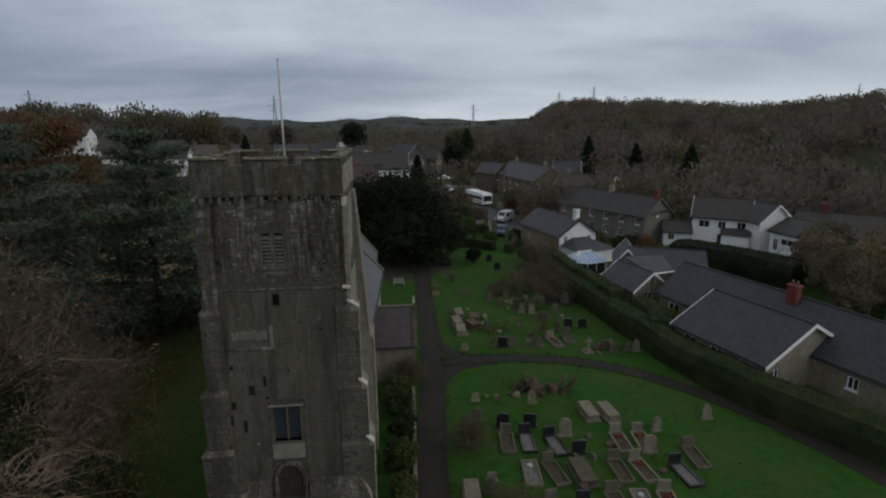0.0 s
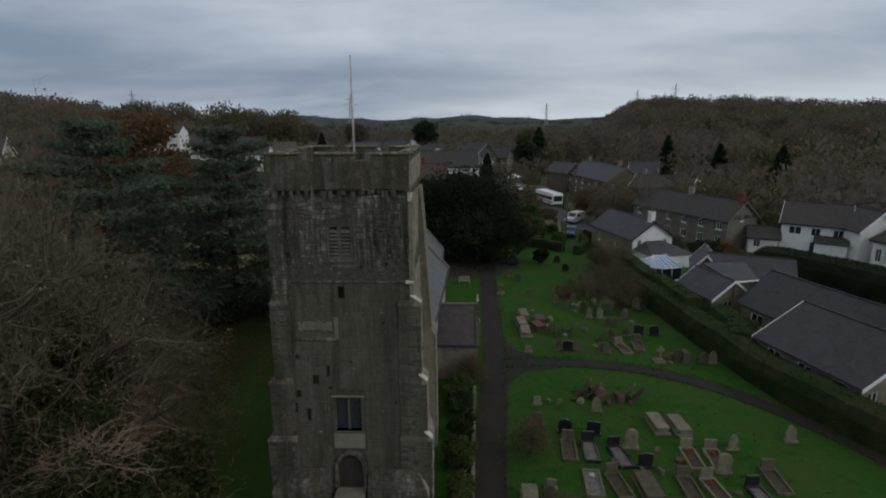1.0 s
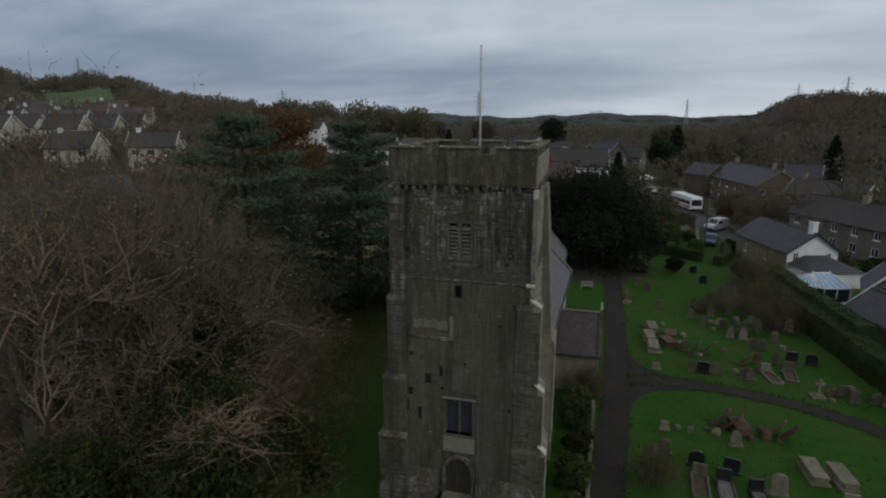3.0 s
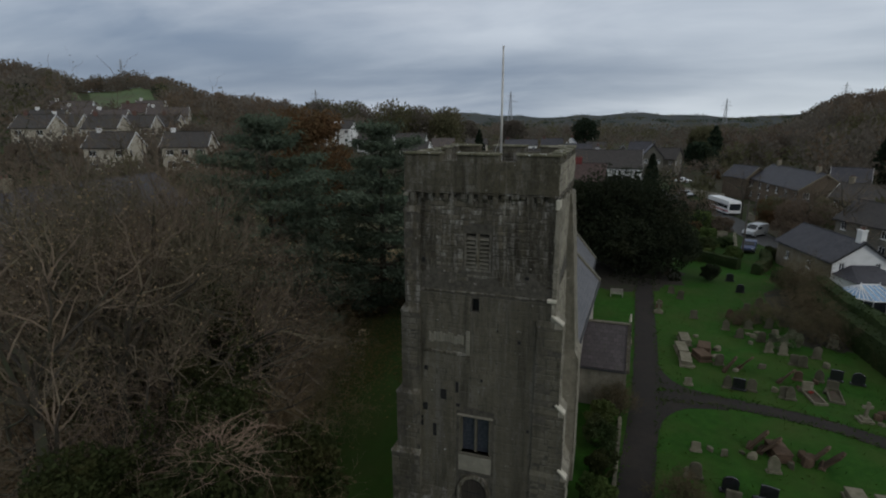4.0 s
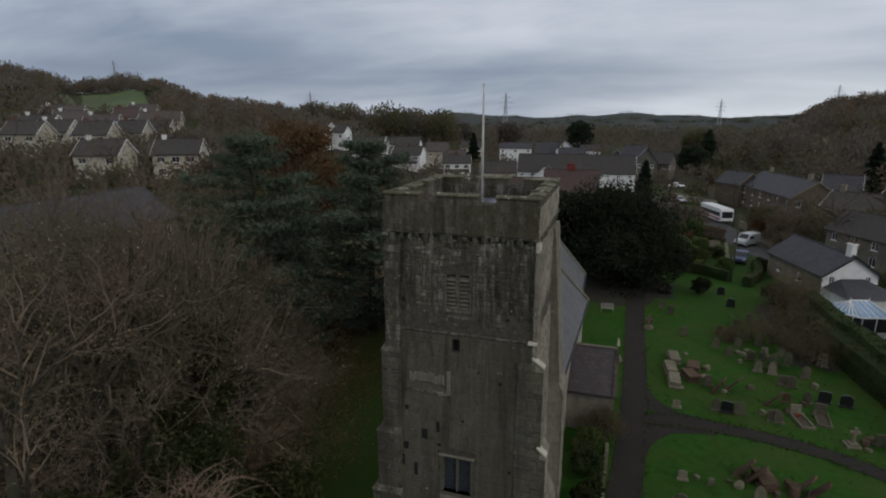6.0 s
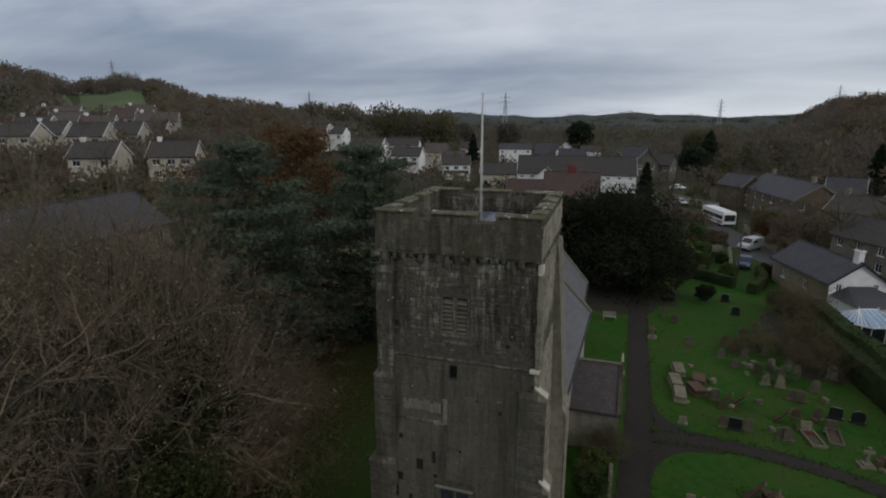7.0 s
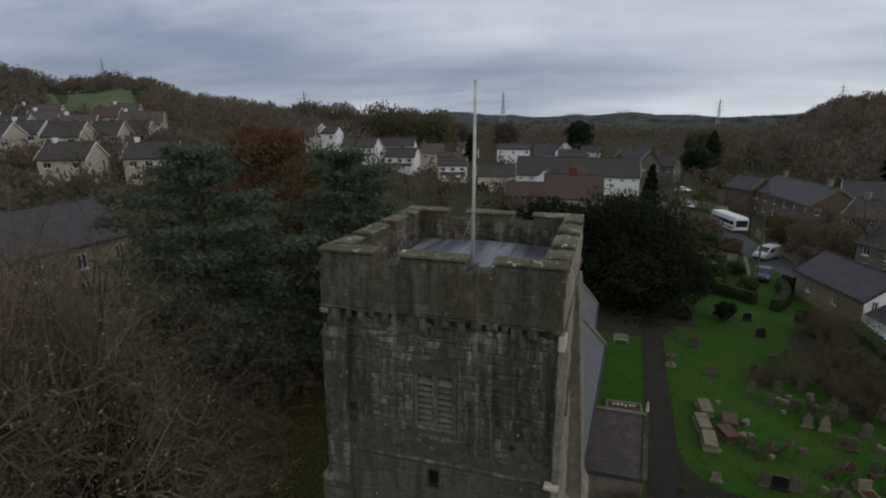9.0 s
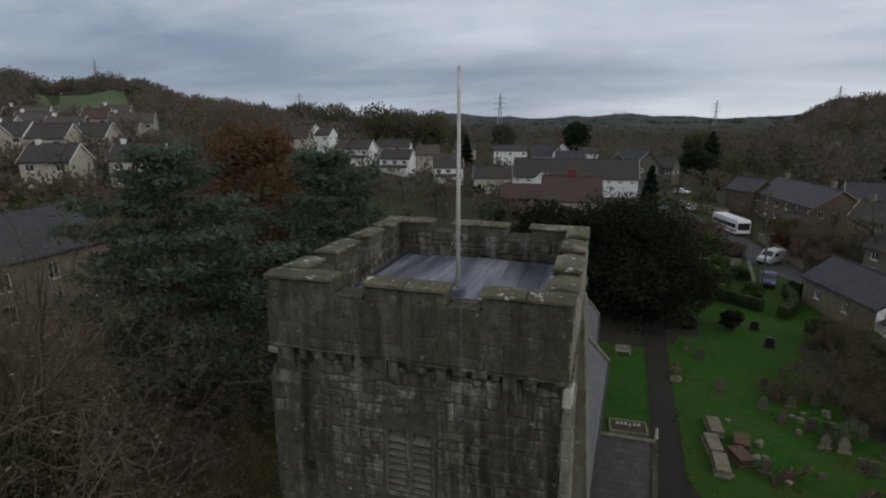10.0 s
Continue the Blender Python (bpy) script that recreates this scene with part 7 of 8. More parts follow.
def garden_shrub_set():
    rng = random.Random(8)
    kinds = [leafy("shrub", 18.6, 63.5, 1.6, 1.3, "rounded green shrub in a garden", "shrub", SHRUB_LEAF, 110, 16, 55, 0.26, False, "garden shrubs", 0.15),
             leafy("shrub", 21.0, 66.0, 1.9, 1.4, "dark green evergreen shrub in a garden", "shrub", HEDGE_LEAF, 111, 16, 55, 0.26, False, "garden shrubs", 0.15),
             leafy("shrub", 31.5, 86.0, 1.8, 1.5, "russet-leaved shrub in a garden", "shrub", RUSSET_LEAF, 112, 16, 55, 0.26, False, "garden shrubs", 0.15),
             leafy("shrub", 25.8, 60.3, 1.7, 1.4, "dark rounded shrub beside the road", "shrub", IVY_LEAF, 113, 16, 55, 0.26, False, "garden shrubs", 0.15)]
    n = 0
    while n < 64:
        r, th = rng.uniform(58, 190), radians(rng.uniform(-42, 48))
        x, y = r * math.sin(th), r * math.cos(th)
        if not clear_of(x, y, 0.8) or not off_road(x, y) or (2 < x < 24 and y < 60):
            continue
        s = rng.uniform(0.6, 1.7)
        c = copy_thing(rng.choice(kinds), pose(0, 0, 0))
        c.matrix_basis = pose(x, y, height(x, y), 0, 0, rng.uniform(0, 360)) @ Matrix.Diagonal((s, s, s, 1))
        n += 1


garden_shrub_set()


def hedge(name, pts, wide, tall, label, material, seed, size=0.16, dens=42):
    """A clipped hedge: an uneven core and leaves over its sides and top."""
    rng = np.random.default_rng(seed)
    line = spline(pts)
    h = thing(name, pose(*line[0].xy, 0), label, "hedge")
    inv = Matrix.Translation(-Vector((*line[0].xy, 0)))
    bm = bmesh.new()
    rows, pts_out = [], []
    for i, p in enumerate(line):
        d = (line[min(i + 1, len(line) - 1)] - line[max(i - 1, 0)]).normalized()
        s = Vector((d.y, -d.x, 0))
        w = wide / 2 * (1 + 0.12 * noise.noise(Vector((p.x * 0.3, p.y * 0.3, seed))))
        t = tall * (1 + 0.08 * noise.noise(Vector((p.x * 0.25, p.y * 0.25, seed + 5))))
        prof = ((-w, 0), (-w * 1.02, t * 0.6), (-w * 0.8, t * 0.95), (0, t), (w * 0.8, t * 0.95), (w * 1.02, t * 0.6), (w, 0))
        rows.append([inv @ (p + s * a + Vector((0, 0, z + height(p.x, p.y)))) for a, z in prof])
    vs = [[bm.verts.new(q * 1.0) for q in r] for r in rows]
    for r, s in zip(vs, vs[1:]):
        for k in range(6):
            bm.faces.new((r[k], r[k + 1], s[k + 1], s[k]))
    bm.faces.new(vs[0])
    bm.faces.new(vs[-1][::-1])
    bmesh.ops.recalc_face_normals(bm, faces=bm.faces[:])
    part("hedge_core", bm, material, h)
    for r, s in zip(rows, rows[1:]):
        for k in range(6):
            a, b, c = np.array(r[k]), np.array(r[k + 1]), np.array(s[k])
            n = max(2, int(np.linalg.norm(np.cross(b - a, c - a)) * dens))
            u, v = rng.uniform(0, 1, (n, 1)), rng.uniform(0, 1, (n, 1))
            pts_out.append(a + (b - a) * u + (c - a) * v + rng.normal(size=(n, 3)) * 0.055)
    quads("foliage", leaves(np.concatenate(pts_out), size, rng), material, h)


hedge("hedge", [(24.6, 42), (25.4, 33), (26.3, 24), (27.4, 15), (29.3, 8.2), (31.9, 3.2), (33.2, 0.2)], 2.3, 2.1, "long dark green clipped hedge beside the churchyard", HEDGE_LEAF, 120, 0.19, 30)
hedge("hedge", [(26.0, 42.8), (26.2, 36.0), (26.75, 32.0), (27.0, 25.0)], 1.7, 2.7, "overgrown dark hedge before the bungalow and conservatory", HEDGE_LEAF, 126, 0.24, 22)
hedge("hedge", [(28.9, 24.2), (28.9, 20.5), (27.6, 17.6)], 2.2, 2.4, "overgrown dark hedge before the bungalow", HEDGE_LEAF, 127, 0.22, 30)
hedge("hedge", [(43.6, 44.2), (48.3, 38.4), (51.8, 31.5)], 4.6, 3.0, "thick dark green hedge behind the bungalows", YEW_LEAF, 121, 0.26, 24)
hedge("hedge", [(22.0, 51.5), (24.2, 56.0), (25.0, 61.0)], 1.1, 1.3, "low dark green hedge beside the road", HEDGE_LEAF, 122)
hedge("hedge", [(17.5, 58.5), (18.3, 66.5), (17.0, 76)], 1.0, 1.2, "low green garden hedge", SHRUB_LEAF, 123)
hedge("hedge", [(-14.0, 84.0), (-2.0, 85.5), (8.5, 88.0)], 1.4, 2.2, "dark green garden hedge beyond the church", HEDGE_LEAF, 124, 0.24, 24)
hedge("hedge", [(14.0, 55.5), (16.5, 56.5), (20.5, 53.5)], 1.0, 1.4, "dark green hedge at the churchyard's end", HEDGE_LEAF, 125)


def ivy_pollard():
    """An ivy-smothered tree below the tower, its bleached curling twigs standing out on top."""
    rng = np.random.default_rng(33)
    t = thing("ivy_clad_tree", pose(-6.4, -8.1, 0), "ivy-covered tree with pale curling bare twigs on top", "tree")
    segs = [(0, 0, -0.2, 0.2, 0.1, 7.5, 0.32, 0.16)]
    pts = []
    for i in range(70):
        a, z = rng.uniform(0, math.tau), rng.uniform(1.0, 8.4)
        rr = 3.7 * math.sin(math.pi * min(0.95, 0.2 + z / 11.5)) * rng.uniform(0.4, 0.9)
        pts.append(blob_points(rng, 240, (rr * math.cos(a), rr * math.sin(a), z), (1.0, 1.0, 0.85)))
    quads("trunk", sticks(segs), BARK, t)
    quads("ivy", leaves(np.concatenate(pts), 0.2, rng), IVY_LEAF, t, "dark green ivy leaves")
    tw = []
    for i in range(110):
        a = rng.uniform(0, math.tau)
        p = np.array([math.cos(a) * rng.uniform(0, 1.5), math.sin(a) * rng.uniform(0, 1.5), rng.uniform(8.0, 9.0)])
        d = np.array([math.cos(a), math.sin(a), rng.uniform(0.1, 0.9)])
        turn = rng.normal() * 0.35
        n, ln, r = 7, rng.uniform(0.6, 1.7), rng.uniform(0.008, 0.02)
        for k in range(n):
            c, s = math.cos(turn), math.sin(turn)
            d = np.array([d[0] * c - d[1] * s, d[0] * s + d[1] * c, d[2] - 0.10 + rng.normal() * 0.15])
            d /= np.linalg.norm(d)
            q = p + d * ln / n
            tw.append((*p, *q, r * (1 - 0.8 * k / n), r * (1 - 0.8 * (k + 1) / n)))
            if rng.uniform() < 0.55:
                e = q + (d + rng.normal(size=3) * 0.7) * 0.35
                tw.append((*q, *e, r * 0.5, r * 0.15))
            p = q
    quads("twig_top", sticks(tw), TWIG_PALE, t, "pale curling bare twigs")


ivy_pollard()
for i, (x, y, h, r) in enumerate(((-10.6, -3.4, 8.0, 3.0), (-12.6, -8.2, 8.0, 3.2), (-8.3, -0.6, 4.8, 2.2), (-22.8, 7.6, 8.5, 2.0), (-15.6, 2.6, 11.0, 1.9), (-25.6, 9.8, 7.5, 1.8), (-19.4, 0.4, 12.0, 1.8), (-13.4, -1.4, 8.5, 1.9))):
    leafy("ivy_clad_tree", x, y, h, r, "dark ivy-smothered tree stump below the bare trees", "tree", IVY_LEAF, 351 + i, 44, 240, 0.2, True, "ivy-clad trees", 0.06)


def undergrowth():
    """Brambles, ivy and scrub that fill the ground between the bare trees."""
    rng = np.random.default_rng(44)
    sets = {"a": [], "b": [], "c": []}
    for i in range(1450):
        x, y = rng.uniform(-66, -9) if i % 2 else rng.uniform(-28, -9), rng.uniform(-24, 44)
        edge = -13.5 + 2.2 * noise.noise(Vector((y * 0.12, 3.3, 0)))
        if y > -3 and y < 26 and x > edge - 3.5:
            continue
        if not clear_of(x, y, -1.5) or (y < -6 and x > -9.5):
            continue
        h = rng.uniform(0.6, 3.0) if x < -18 else rng.uniform(0.6, 3.2)
        key = "abc"[int(3.0 * min(0.999, max(0, 0.5 + 0.9 * noise.noise(Vector((x * 0.08, y * 0.08, 1.5))))))]
        p = blob_points(rng, 55, (x, y, height(x, y) + h * 0.35), (1.4, 1.4, h * 0.75), 0.6)
        sets[key].append(p)
    for key, mat, nm in (("a", BROWN_SHRUB, "brown leafless scrub and brambles between the trees"), ("b", WOOD_OLIVE, "dull green scrub between the trees"), ("c", BROWN_SHRUB, "pale brown scrub between the trees")):
        if sets[key]:
            p = np.concatenate(sets[key])
            tagged(quads("undergrowth", leaves(p, 0.44, rng, 0.65), mat), nm, "undergrowth", kind="stuff")
    n = 4200
    x, y = rng.normal(-14.0, 2.6, n), rng.normal(15.5, 6.0, n)
    p = np.stack([x, y, np.full(n, 0.03)], 1)
    tagged(quads("fallen_leaves", leaves(p, 0.19, rng, 0.93, 0.7), LITTER_LEAF), "orange-brown fallen leaves on the lawn", "leaves", kind="stuff")


undergrowth()


def conifer(x, y, h, r, seed, label="tall dark conifer"):
    rng = np.random.default_rng(seed)
    t = thing("conifer", pose(x, y, height(x, y)), label, "tree", "conifers")
    n = 2600
    f = rng.uniform(0, 1, n) ** 0.75
    a = rng.uniform(0, math.tau, n)
    rad = r * (1 - f) ** 0.7 * (0.72 + 0.28 * np.sin(f * 40 + a * 2)) * rng.uniform(0.55, 1.0, n)
    p = np.stack([rad * np.cos(a), rad * np.sin(a), 0.5 + f * (h - 0.6)], 1)
    quads("trunk", sticks([(0, 0, -0.2, 0, 0, h * 0.9, 0.03 * h, 0.01)]), BARK, t)
    quads("crown", leaves(p, 0.05 * h + 0.3, rng, 0.2), FIR_LEAF, t)


for i, (x, y, h, r, mat, lab) in enumerate(((-14, 300, 20, 9.0, FIR_LEAF, "tall dark round-topped evergreen above the village"), (-58, 318, 18, 10.0, WOOD_GREY, "large bare round-crowned tree above the village"), (-92, 330, 17, 9.5, WOOD_GREY, "large bare round-crowned tree above the village"), (44, 268, 15, 9.0, WOOD_OLIVE, "broad dark tree above the village"), (33, 196, 10, 6.5, FIR_LEAF, "broad dark evergreen tree in the village"))):
    leafy("village_tree", x, y, h, r, lab, "tree", mat, 320 + i, 60, 60, 1.1, True, "village trees", 0.2)
for i, (x, y, h, r) in enumerate(((80, 104, 12.5, 4.6), (70, 113, 12.5, 4.4), (72, 152, 13, 4.2), (-8, 196, 10, 3.0), (40, 212, 15, 6.5), (12.5, 112, 10.5, 2.9), (-52, 205, 13, 4))):
    conifer(x, y, h, r, 140 + i, "tall dark green conifer above the village" if h > 12 else "dark green conifer among houses")


def woods():
    """The woods on the ridges and the tree belts of the valley, thousands of crowns."""
    rng = np.random.default_rng(77)
    sets = {"grey": [], "brown": [], "olive": [], "fir": []}

    def crown(x, y, h, r, key, n):
        """Twigs and small boughs that fan out and up from the middle of the crown, thickest towards its rim."""
        c = np.array((x, y, height(x, y) + h * 0.48))
        p = blob_points(rng, n, c, (r, r, h * 0.50), 0.75)
        out = p - (c - np.array((0, 0, h * 0.35))) + rng.normal(size=p.shape) * r * 0.7
        out /= np.linalg.norm(out, axis=1, keepdims=True)
        side = np.cross(out, rng.normal(size=p.shape))
        side /= np.linalg.norm(side, axis=1, keepdims=True)
        ln = (0.085 * r + 0.30) * rng.uniform(0.6, 1.4, (n, 1))
        wide = (0.046 * r + 0.13) * rng.uniform(0.7, 1.3, (n, 1))
        sets[key].append(np.stack([p - out * ln, p + side * wide, p + out * ln, p - side * wide], axis=1))

    def tone(x, y):
        v = noise.noise(Vector((x / 55, y / 55, 2.0))) + rng.normal() * 0.22 + (0.12 if x < -90 else 0.0)
        return "brown" if v > 0.22 else ("olive" if v < -0.30 else ("fir" if rng.uniform() < 0.045 else "grey"))

    count = 0
    while count < 1300:
        th, r = rng.uniform(11, 74), math.sqrt(rng.uniform(150 ** 2, 445 ** 2))
        x, y = r * math.sin(radians(th)), r * math.cos(radians(th))
        if not clear_of(x, y, 3) or rng.uniform() < 0.7 * (1 - step(r, 150, 200)) or (th < 20 and r < 215 and rng.uniform() < 0.6):
            continue
        if math.hypot(x - 150, y - 128) < 17 or math.hypot(x - 118, y - 160) < 9:
            continue
        far = step(r, 260, 380)
        crown(x, y, rng.uniform(9.0, 15.0) * (1 - far) + rng.uniform(8.0, 12.5) * far, rng.uniform(4.2, 7.6) * (1 - 0.25 * far), tone(x, y), 150)
        count += 1
    count = 0
    while count < 1000:
        th, r = rng.uniform(-78, -27), math.sqrt(rng.uniform(165 ** 2, 440 ** 2))
        x, y = r * math.sin(radians(th)), r * math.cos(radians(th))
        if not clear_of(x, y, 2) or (r < 235 and rng.uniform() < 0.62):
            continue
        if -55.0 < th < -46.8 and 222 < r < 368:
            continue
        crown(x, y, rng.uniform(7.5, 12.5), rng.uniform(3.8, 6.4), tone(x, y), 130)
        count += 1
    count = 0
    while count < 1100:
        th, r = rng.uniform(-34, 16), math.sqrt(rng.uniform(120 ** 2, 620 ** 2))
        x, y = r * math.sin(radians(th)), r * math.cos(radians(th))
        if not clear_of(x, y, 2) or not off_road(x, y, 6) or (r < 230 and rng.uniform() < 0.55):
            continue
        crown(x, y, rng.uniform(4.5, 9.5), rng.uniform(2.4, 4.6), tone(x, y), 60)
        count += 1
    for _ in range(260):
        th, r = rng.uniform(-50, 40), rng.uniform(600, 2300)
        x, y = r * math.sin(radians(th)), r * math.cos(radians(th))
        for k in range(2):
            crown(x + rng.normal() * 22, y + rng.normal() * 9, rng.uniform(6, 10), rng.uniform(9, 18), "fir" if rng.uniform() < 0.5 else "olive", 40)
    # the wooded flat beyond the village
    for _ in range(340):
        th, r = rng.uniform(-36, 16), rng.uniform(430, 640)
        x, y = r * math.sin(radians(th)), r * math.cos(radians(th))
        crown(x, y, rng.uniform(9, 15.5), rng.uniform(5.0, 9.0), tone(x, y), 60)
    # tree line along the top of the hill field
    for _ in range(46):
        th, r = rng.uniform(-58, -47.5), rng.uniform(366, 392)
        x, y = r * math.sin(radians(th)), r * math.cos(radians(th))
        crown(x, y, rng.uniform(5, 9.0), rng.uniform(3.0, 5.0), tone(x, y), 58)
    # the belt of trees on the skyline beyond the village
    for _ in range(85):
        th, r = rng.uniform(-33, -17), rng.uniform(296, 330)
        x, y = r * math.sin(radians(th)), r * math.cos(radians(th))
        top = 27.6 - 3.0 * step(th, -24, -20) + rng.normal() * 1.3
        crown(x, y, max(6.0, top - height(x, y)), rng.uniform(5.0, 8.0), "grey" if rng.uniform() < 0.6 else "olive", 300)
    # foot of the southern hill
    for _ in range(250):
        th, r = rng.uniform(30, 78), rng.uniform(82, 160)
        x, y = r * math.sin(radians(th)), r * math.cos(radians(th))
        if clear_of(x, y, 1.0) and off_road(x, y, 6) and not (th > 56 and 100 < r < 128):
            crown(x, y, rng.uniform(5.5, 10.5), rng.uniform(2.8, 5.4), tone(x, y), 110)
    # gaps between the estate's houses
    for _ in range(190):
        th, r = rng.uniform(-32, 14), rng.uniform(96, 215)
        x, y = r * math.sin(radians(th)), r * math.cos(radians(th))
        if clear_of(x, y, 0.6) and off_road(x, y, 5):
            crown(x, y, rng.uniform(2.5, 6.0), rng.uniform(1.4, 3.0), tone(x * 3, y * 3), 56)
    for _ in range(170):
        x, y = rng.uniform(-112, -62), rng.uniform(40, 106)
        if clear_of(x, y, 0.3):
            crown(x, y, rng.uniform(3.0, 7.0), rng.uniform(1.8, 3.6), tone(x * 3, y * 3), 120)
    for _ in range(150):
        th, r = rng.uniform(-66, -30), rng.uniform(120, 240)
        x, y = r * math.sin(radians(th)), r * math.cos(radians(th))
        if clear_of(x, y, 1.5):
            crown(x, y, rng.uniform(3, 6.5), rng.uniform(1.8, 3.4), tone(x * 3, y * 3), 80)
    for key, mat, lab in (("grey", WOOD_GREY, "grey-brown bare winter woodland"), ("brown", WOOD_BROWN, "russet-brown winter woodland"), ("olive", WOOD_OLIVE, "dull green winter woodland"), ("fir", FIR_LEAF, "dark firs scattered through the woodland")):
        tagged(quads("woodland", np.concatenate(sets[key]), mat), lab, "woodland", kind="stuff")


woods()


def hill_field():
    """A green field high on the northern hill."""
    verts, faces = [], []
    for i in range(13):
        for j in range(9):
            th, r = radians(-54.3 + 6.8 * i / 12), 262 + 120 * j / 8
            x, y = r * math.sin(th), r * math.cos(th)
            verts.append((x, y, height(x, y) + 0.5))
    for i in range(12):
        for j in range(8):
            o = i * 9 + j
            faces.append((o, o + 9, o + 10, o + 1))
    tagged(raw("field", verts, faces, plain("pasture", (0.055, 0.095, 0.028), (0.085, 0.125, 0.042), 0.06, 0.95, (0.07, 0.08, 0.035), 0.02)), "green pasture high on the hill", "field", kind="structure")


hill_field()

# ---- the churchyard ----
GRAVE_GREY = stone_material("grey_gravestone", (0.060, 0.058, 0.045), (0.108, 0.104, 0.084), (0.20, 0.195, 0.165), (0.045, 0.055, 0.028), 0.6, 0.35)
GRAVE_PALE = stone_material("pale_gravestone", (0.12, 0.115, 0.092), (0.21, 0.20, 0.168), (0.33, 0.32, 0.285), (0.065, 0.075, 0.04), 0.6, 0.25)
GRAVE_DARK = plain("dark_polished_granite", (0.010, 0.011, 0.012), (0.022, 0.023, 0.025), 20.0, 0.22, vary=0.3)
GRAVE_RED = stone_material("red_sandstone", (0.062, 0.043, 0.033), (0.105, 0.074, 0.057), (0.19, 0.15, 0.125), (0.05, 0.04, 0.028), 0.5, 0.3)
GRAVEL = plain("grave_gravel", (0.10, 0.10, 0.09), (0.20, 0.195, 0.18), 14.0, 0.95, None, 1, (0.5, 0.7), 40.0, 0.6, 0.02)
EARTH = plain("grave_earth", (0.045, 0.032, 0.022), (0.080, 0.058, 0.040), 5.0, 0.95, (0.035, 0.06, 0.02), 2.0)
TUFT = leaf_material("rough_grass", (0.018, 0.042, 0.008), (0.034, 0.066, 0.014), (0.040, 0.040, 0.016))
FLOWER_WHITE = plain("white_flowers", (0.70, 0.70, 0.68), (0.82, 0.82, 0.80), 8.0, 0.8)
FLOWER_RED = plain("red_flowers", (0.30, 0.02, 0.02), (0.45, 0.05, 0.04), 8.0, 0.8)


def headstone(shape, w, h, t, material, label):
    g = thing("headstone", pose(0, 0, 0), label, "gravestone", "headstones")
    if shape == "round":
        top = [(w / 2 * math.cos(a), h - w * 0.42 + w * 0.42 * math.sin(a)) for a in [math.pi * i / 10 for i in range(11)]]
    elif shape == "gothic":
        top = [(w / 2, h - w * 0.7), (w * 0.36, h - w * 0.32), (w * 0.16, h - w * 0.08), (0, h), (-w * 0.16, h - w * 0.08), (-w * 0.36, h - w * 0.32), (-w / 2, h - w * 0.7)]
    elif shape == "shoulder":
        top = [(w / 2, h - 0.22), (w * 0.36, h - 0.2), (w * 0.30, h - 0.06), (0, h), (-w * 0.30, h - 0.06), (-w * 0.36, h - 0.2), (-w / 2, h - 0.22)]
    else:
        top = [(w / 2, h - 0.05), (w * 0.25, h - 0.008), (-w * 0.25, h), (-w / 2, h - 0.04)]
    bm = bmesh.new()
    extrude_outline(bm, [(-w / 2, -0.25), (w / 2, -0.25)] + top, lambda p: Vector((p[0], -t / 2, p[1])), lambda p: Vector((p[0], t / 2, p[1])))
    bmesh.ops.bevel(bm, geom=[e for e in bm.edges if abs(e.verts[0].co.y - e.verts[1].co.y) < 1e-4], offset=0.012, segments=1, affect="EDGES")
    part("slab", bm, material, g)
    part("base_stone", boxed(-w / 2 - 0.08, -t / 2 - 0.09, -0.2, w / 2 + 0.08, t / 2 + 0.09, 0.13, 0.015), material, g)
    return g


def cross_stone(h, label):
    g = thing("cross_headstone", pose(0, 0, 0), label, "gravestone", "headstones")
    bm = bmesh.new()
    k = 0.09
    extrude_outline(bm, [(-k, 0.3), (k, 0.3), (k, h - 0.42), (0.3, h - 0.42), (0.3, h - 0.24), (k, h - 0.24), (k, h), (-k, h), (-k, h - 0.24), (-0.3, h - 0.24), (-0.3, h - 0.42), (-k, h - 0.42)], lambda p: Vector((p[0], -0.07, p[1])), lambda p: Vector((p[0], 0.07, p[1])))
    part("cross", bm, GRAVE_PALE, g)
    part("plinth_step", boxed(-0.28, -0.24, 0.16, 0.28, 0.24, 0.31, 0.015), GRAVE_PALE, g)
    part("plinth_step", boxed(-0.42, -0.36, -0.2, 0.42, 0.36, 0.16, 0.015), GRAVE_PALE, g)
    return g


def kerb_grave(w, ln, material, fill, label, stone=True, flower=None, seed=0):
    """A kerbed grave: four kerbs, a filling and, at its far end, a headstone."""
    g = thing("kerbed_grave", pose(0, 0, 0), label, "grave", "kerbed graves")
    x, y = w / 2, ln / 2
    for a in ((-x, -y, x, -y + 0.12), (-x, y - 0.12, x, y), (-x, -y + 0.12, -x + 0.12, y - 0.12), (x - 0.12, -y + 0.12, x, y - 0.12)):
        part("kerb", boxed(a[0], a[1], -0.15, a[2], a[3], 0.17, 0.015), material, g)
    part("infill", boxed(-x + 0.12, -y + 0.12, -0.1, x - 0.12, y - 0.12, 0.08), fill, g)
    if stone:
        part("headstone_slab", boxed(-x * 0.8, y - 0.02, 0.0, x * 0.8, y + 0.12, 0.72, 0.03), material, g)
    if flower:
        rng = np.random.default_rng(seed)
        quads("flower_clump", leaves(blob_points(rng, 50, (0, y * 0.5, 0.18), (0.16, 0.16, 0.1), 0.8), 0.09, rng), flower, g, "", "stuff")
    return g


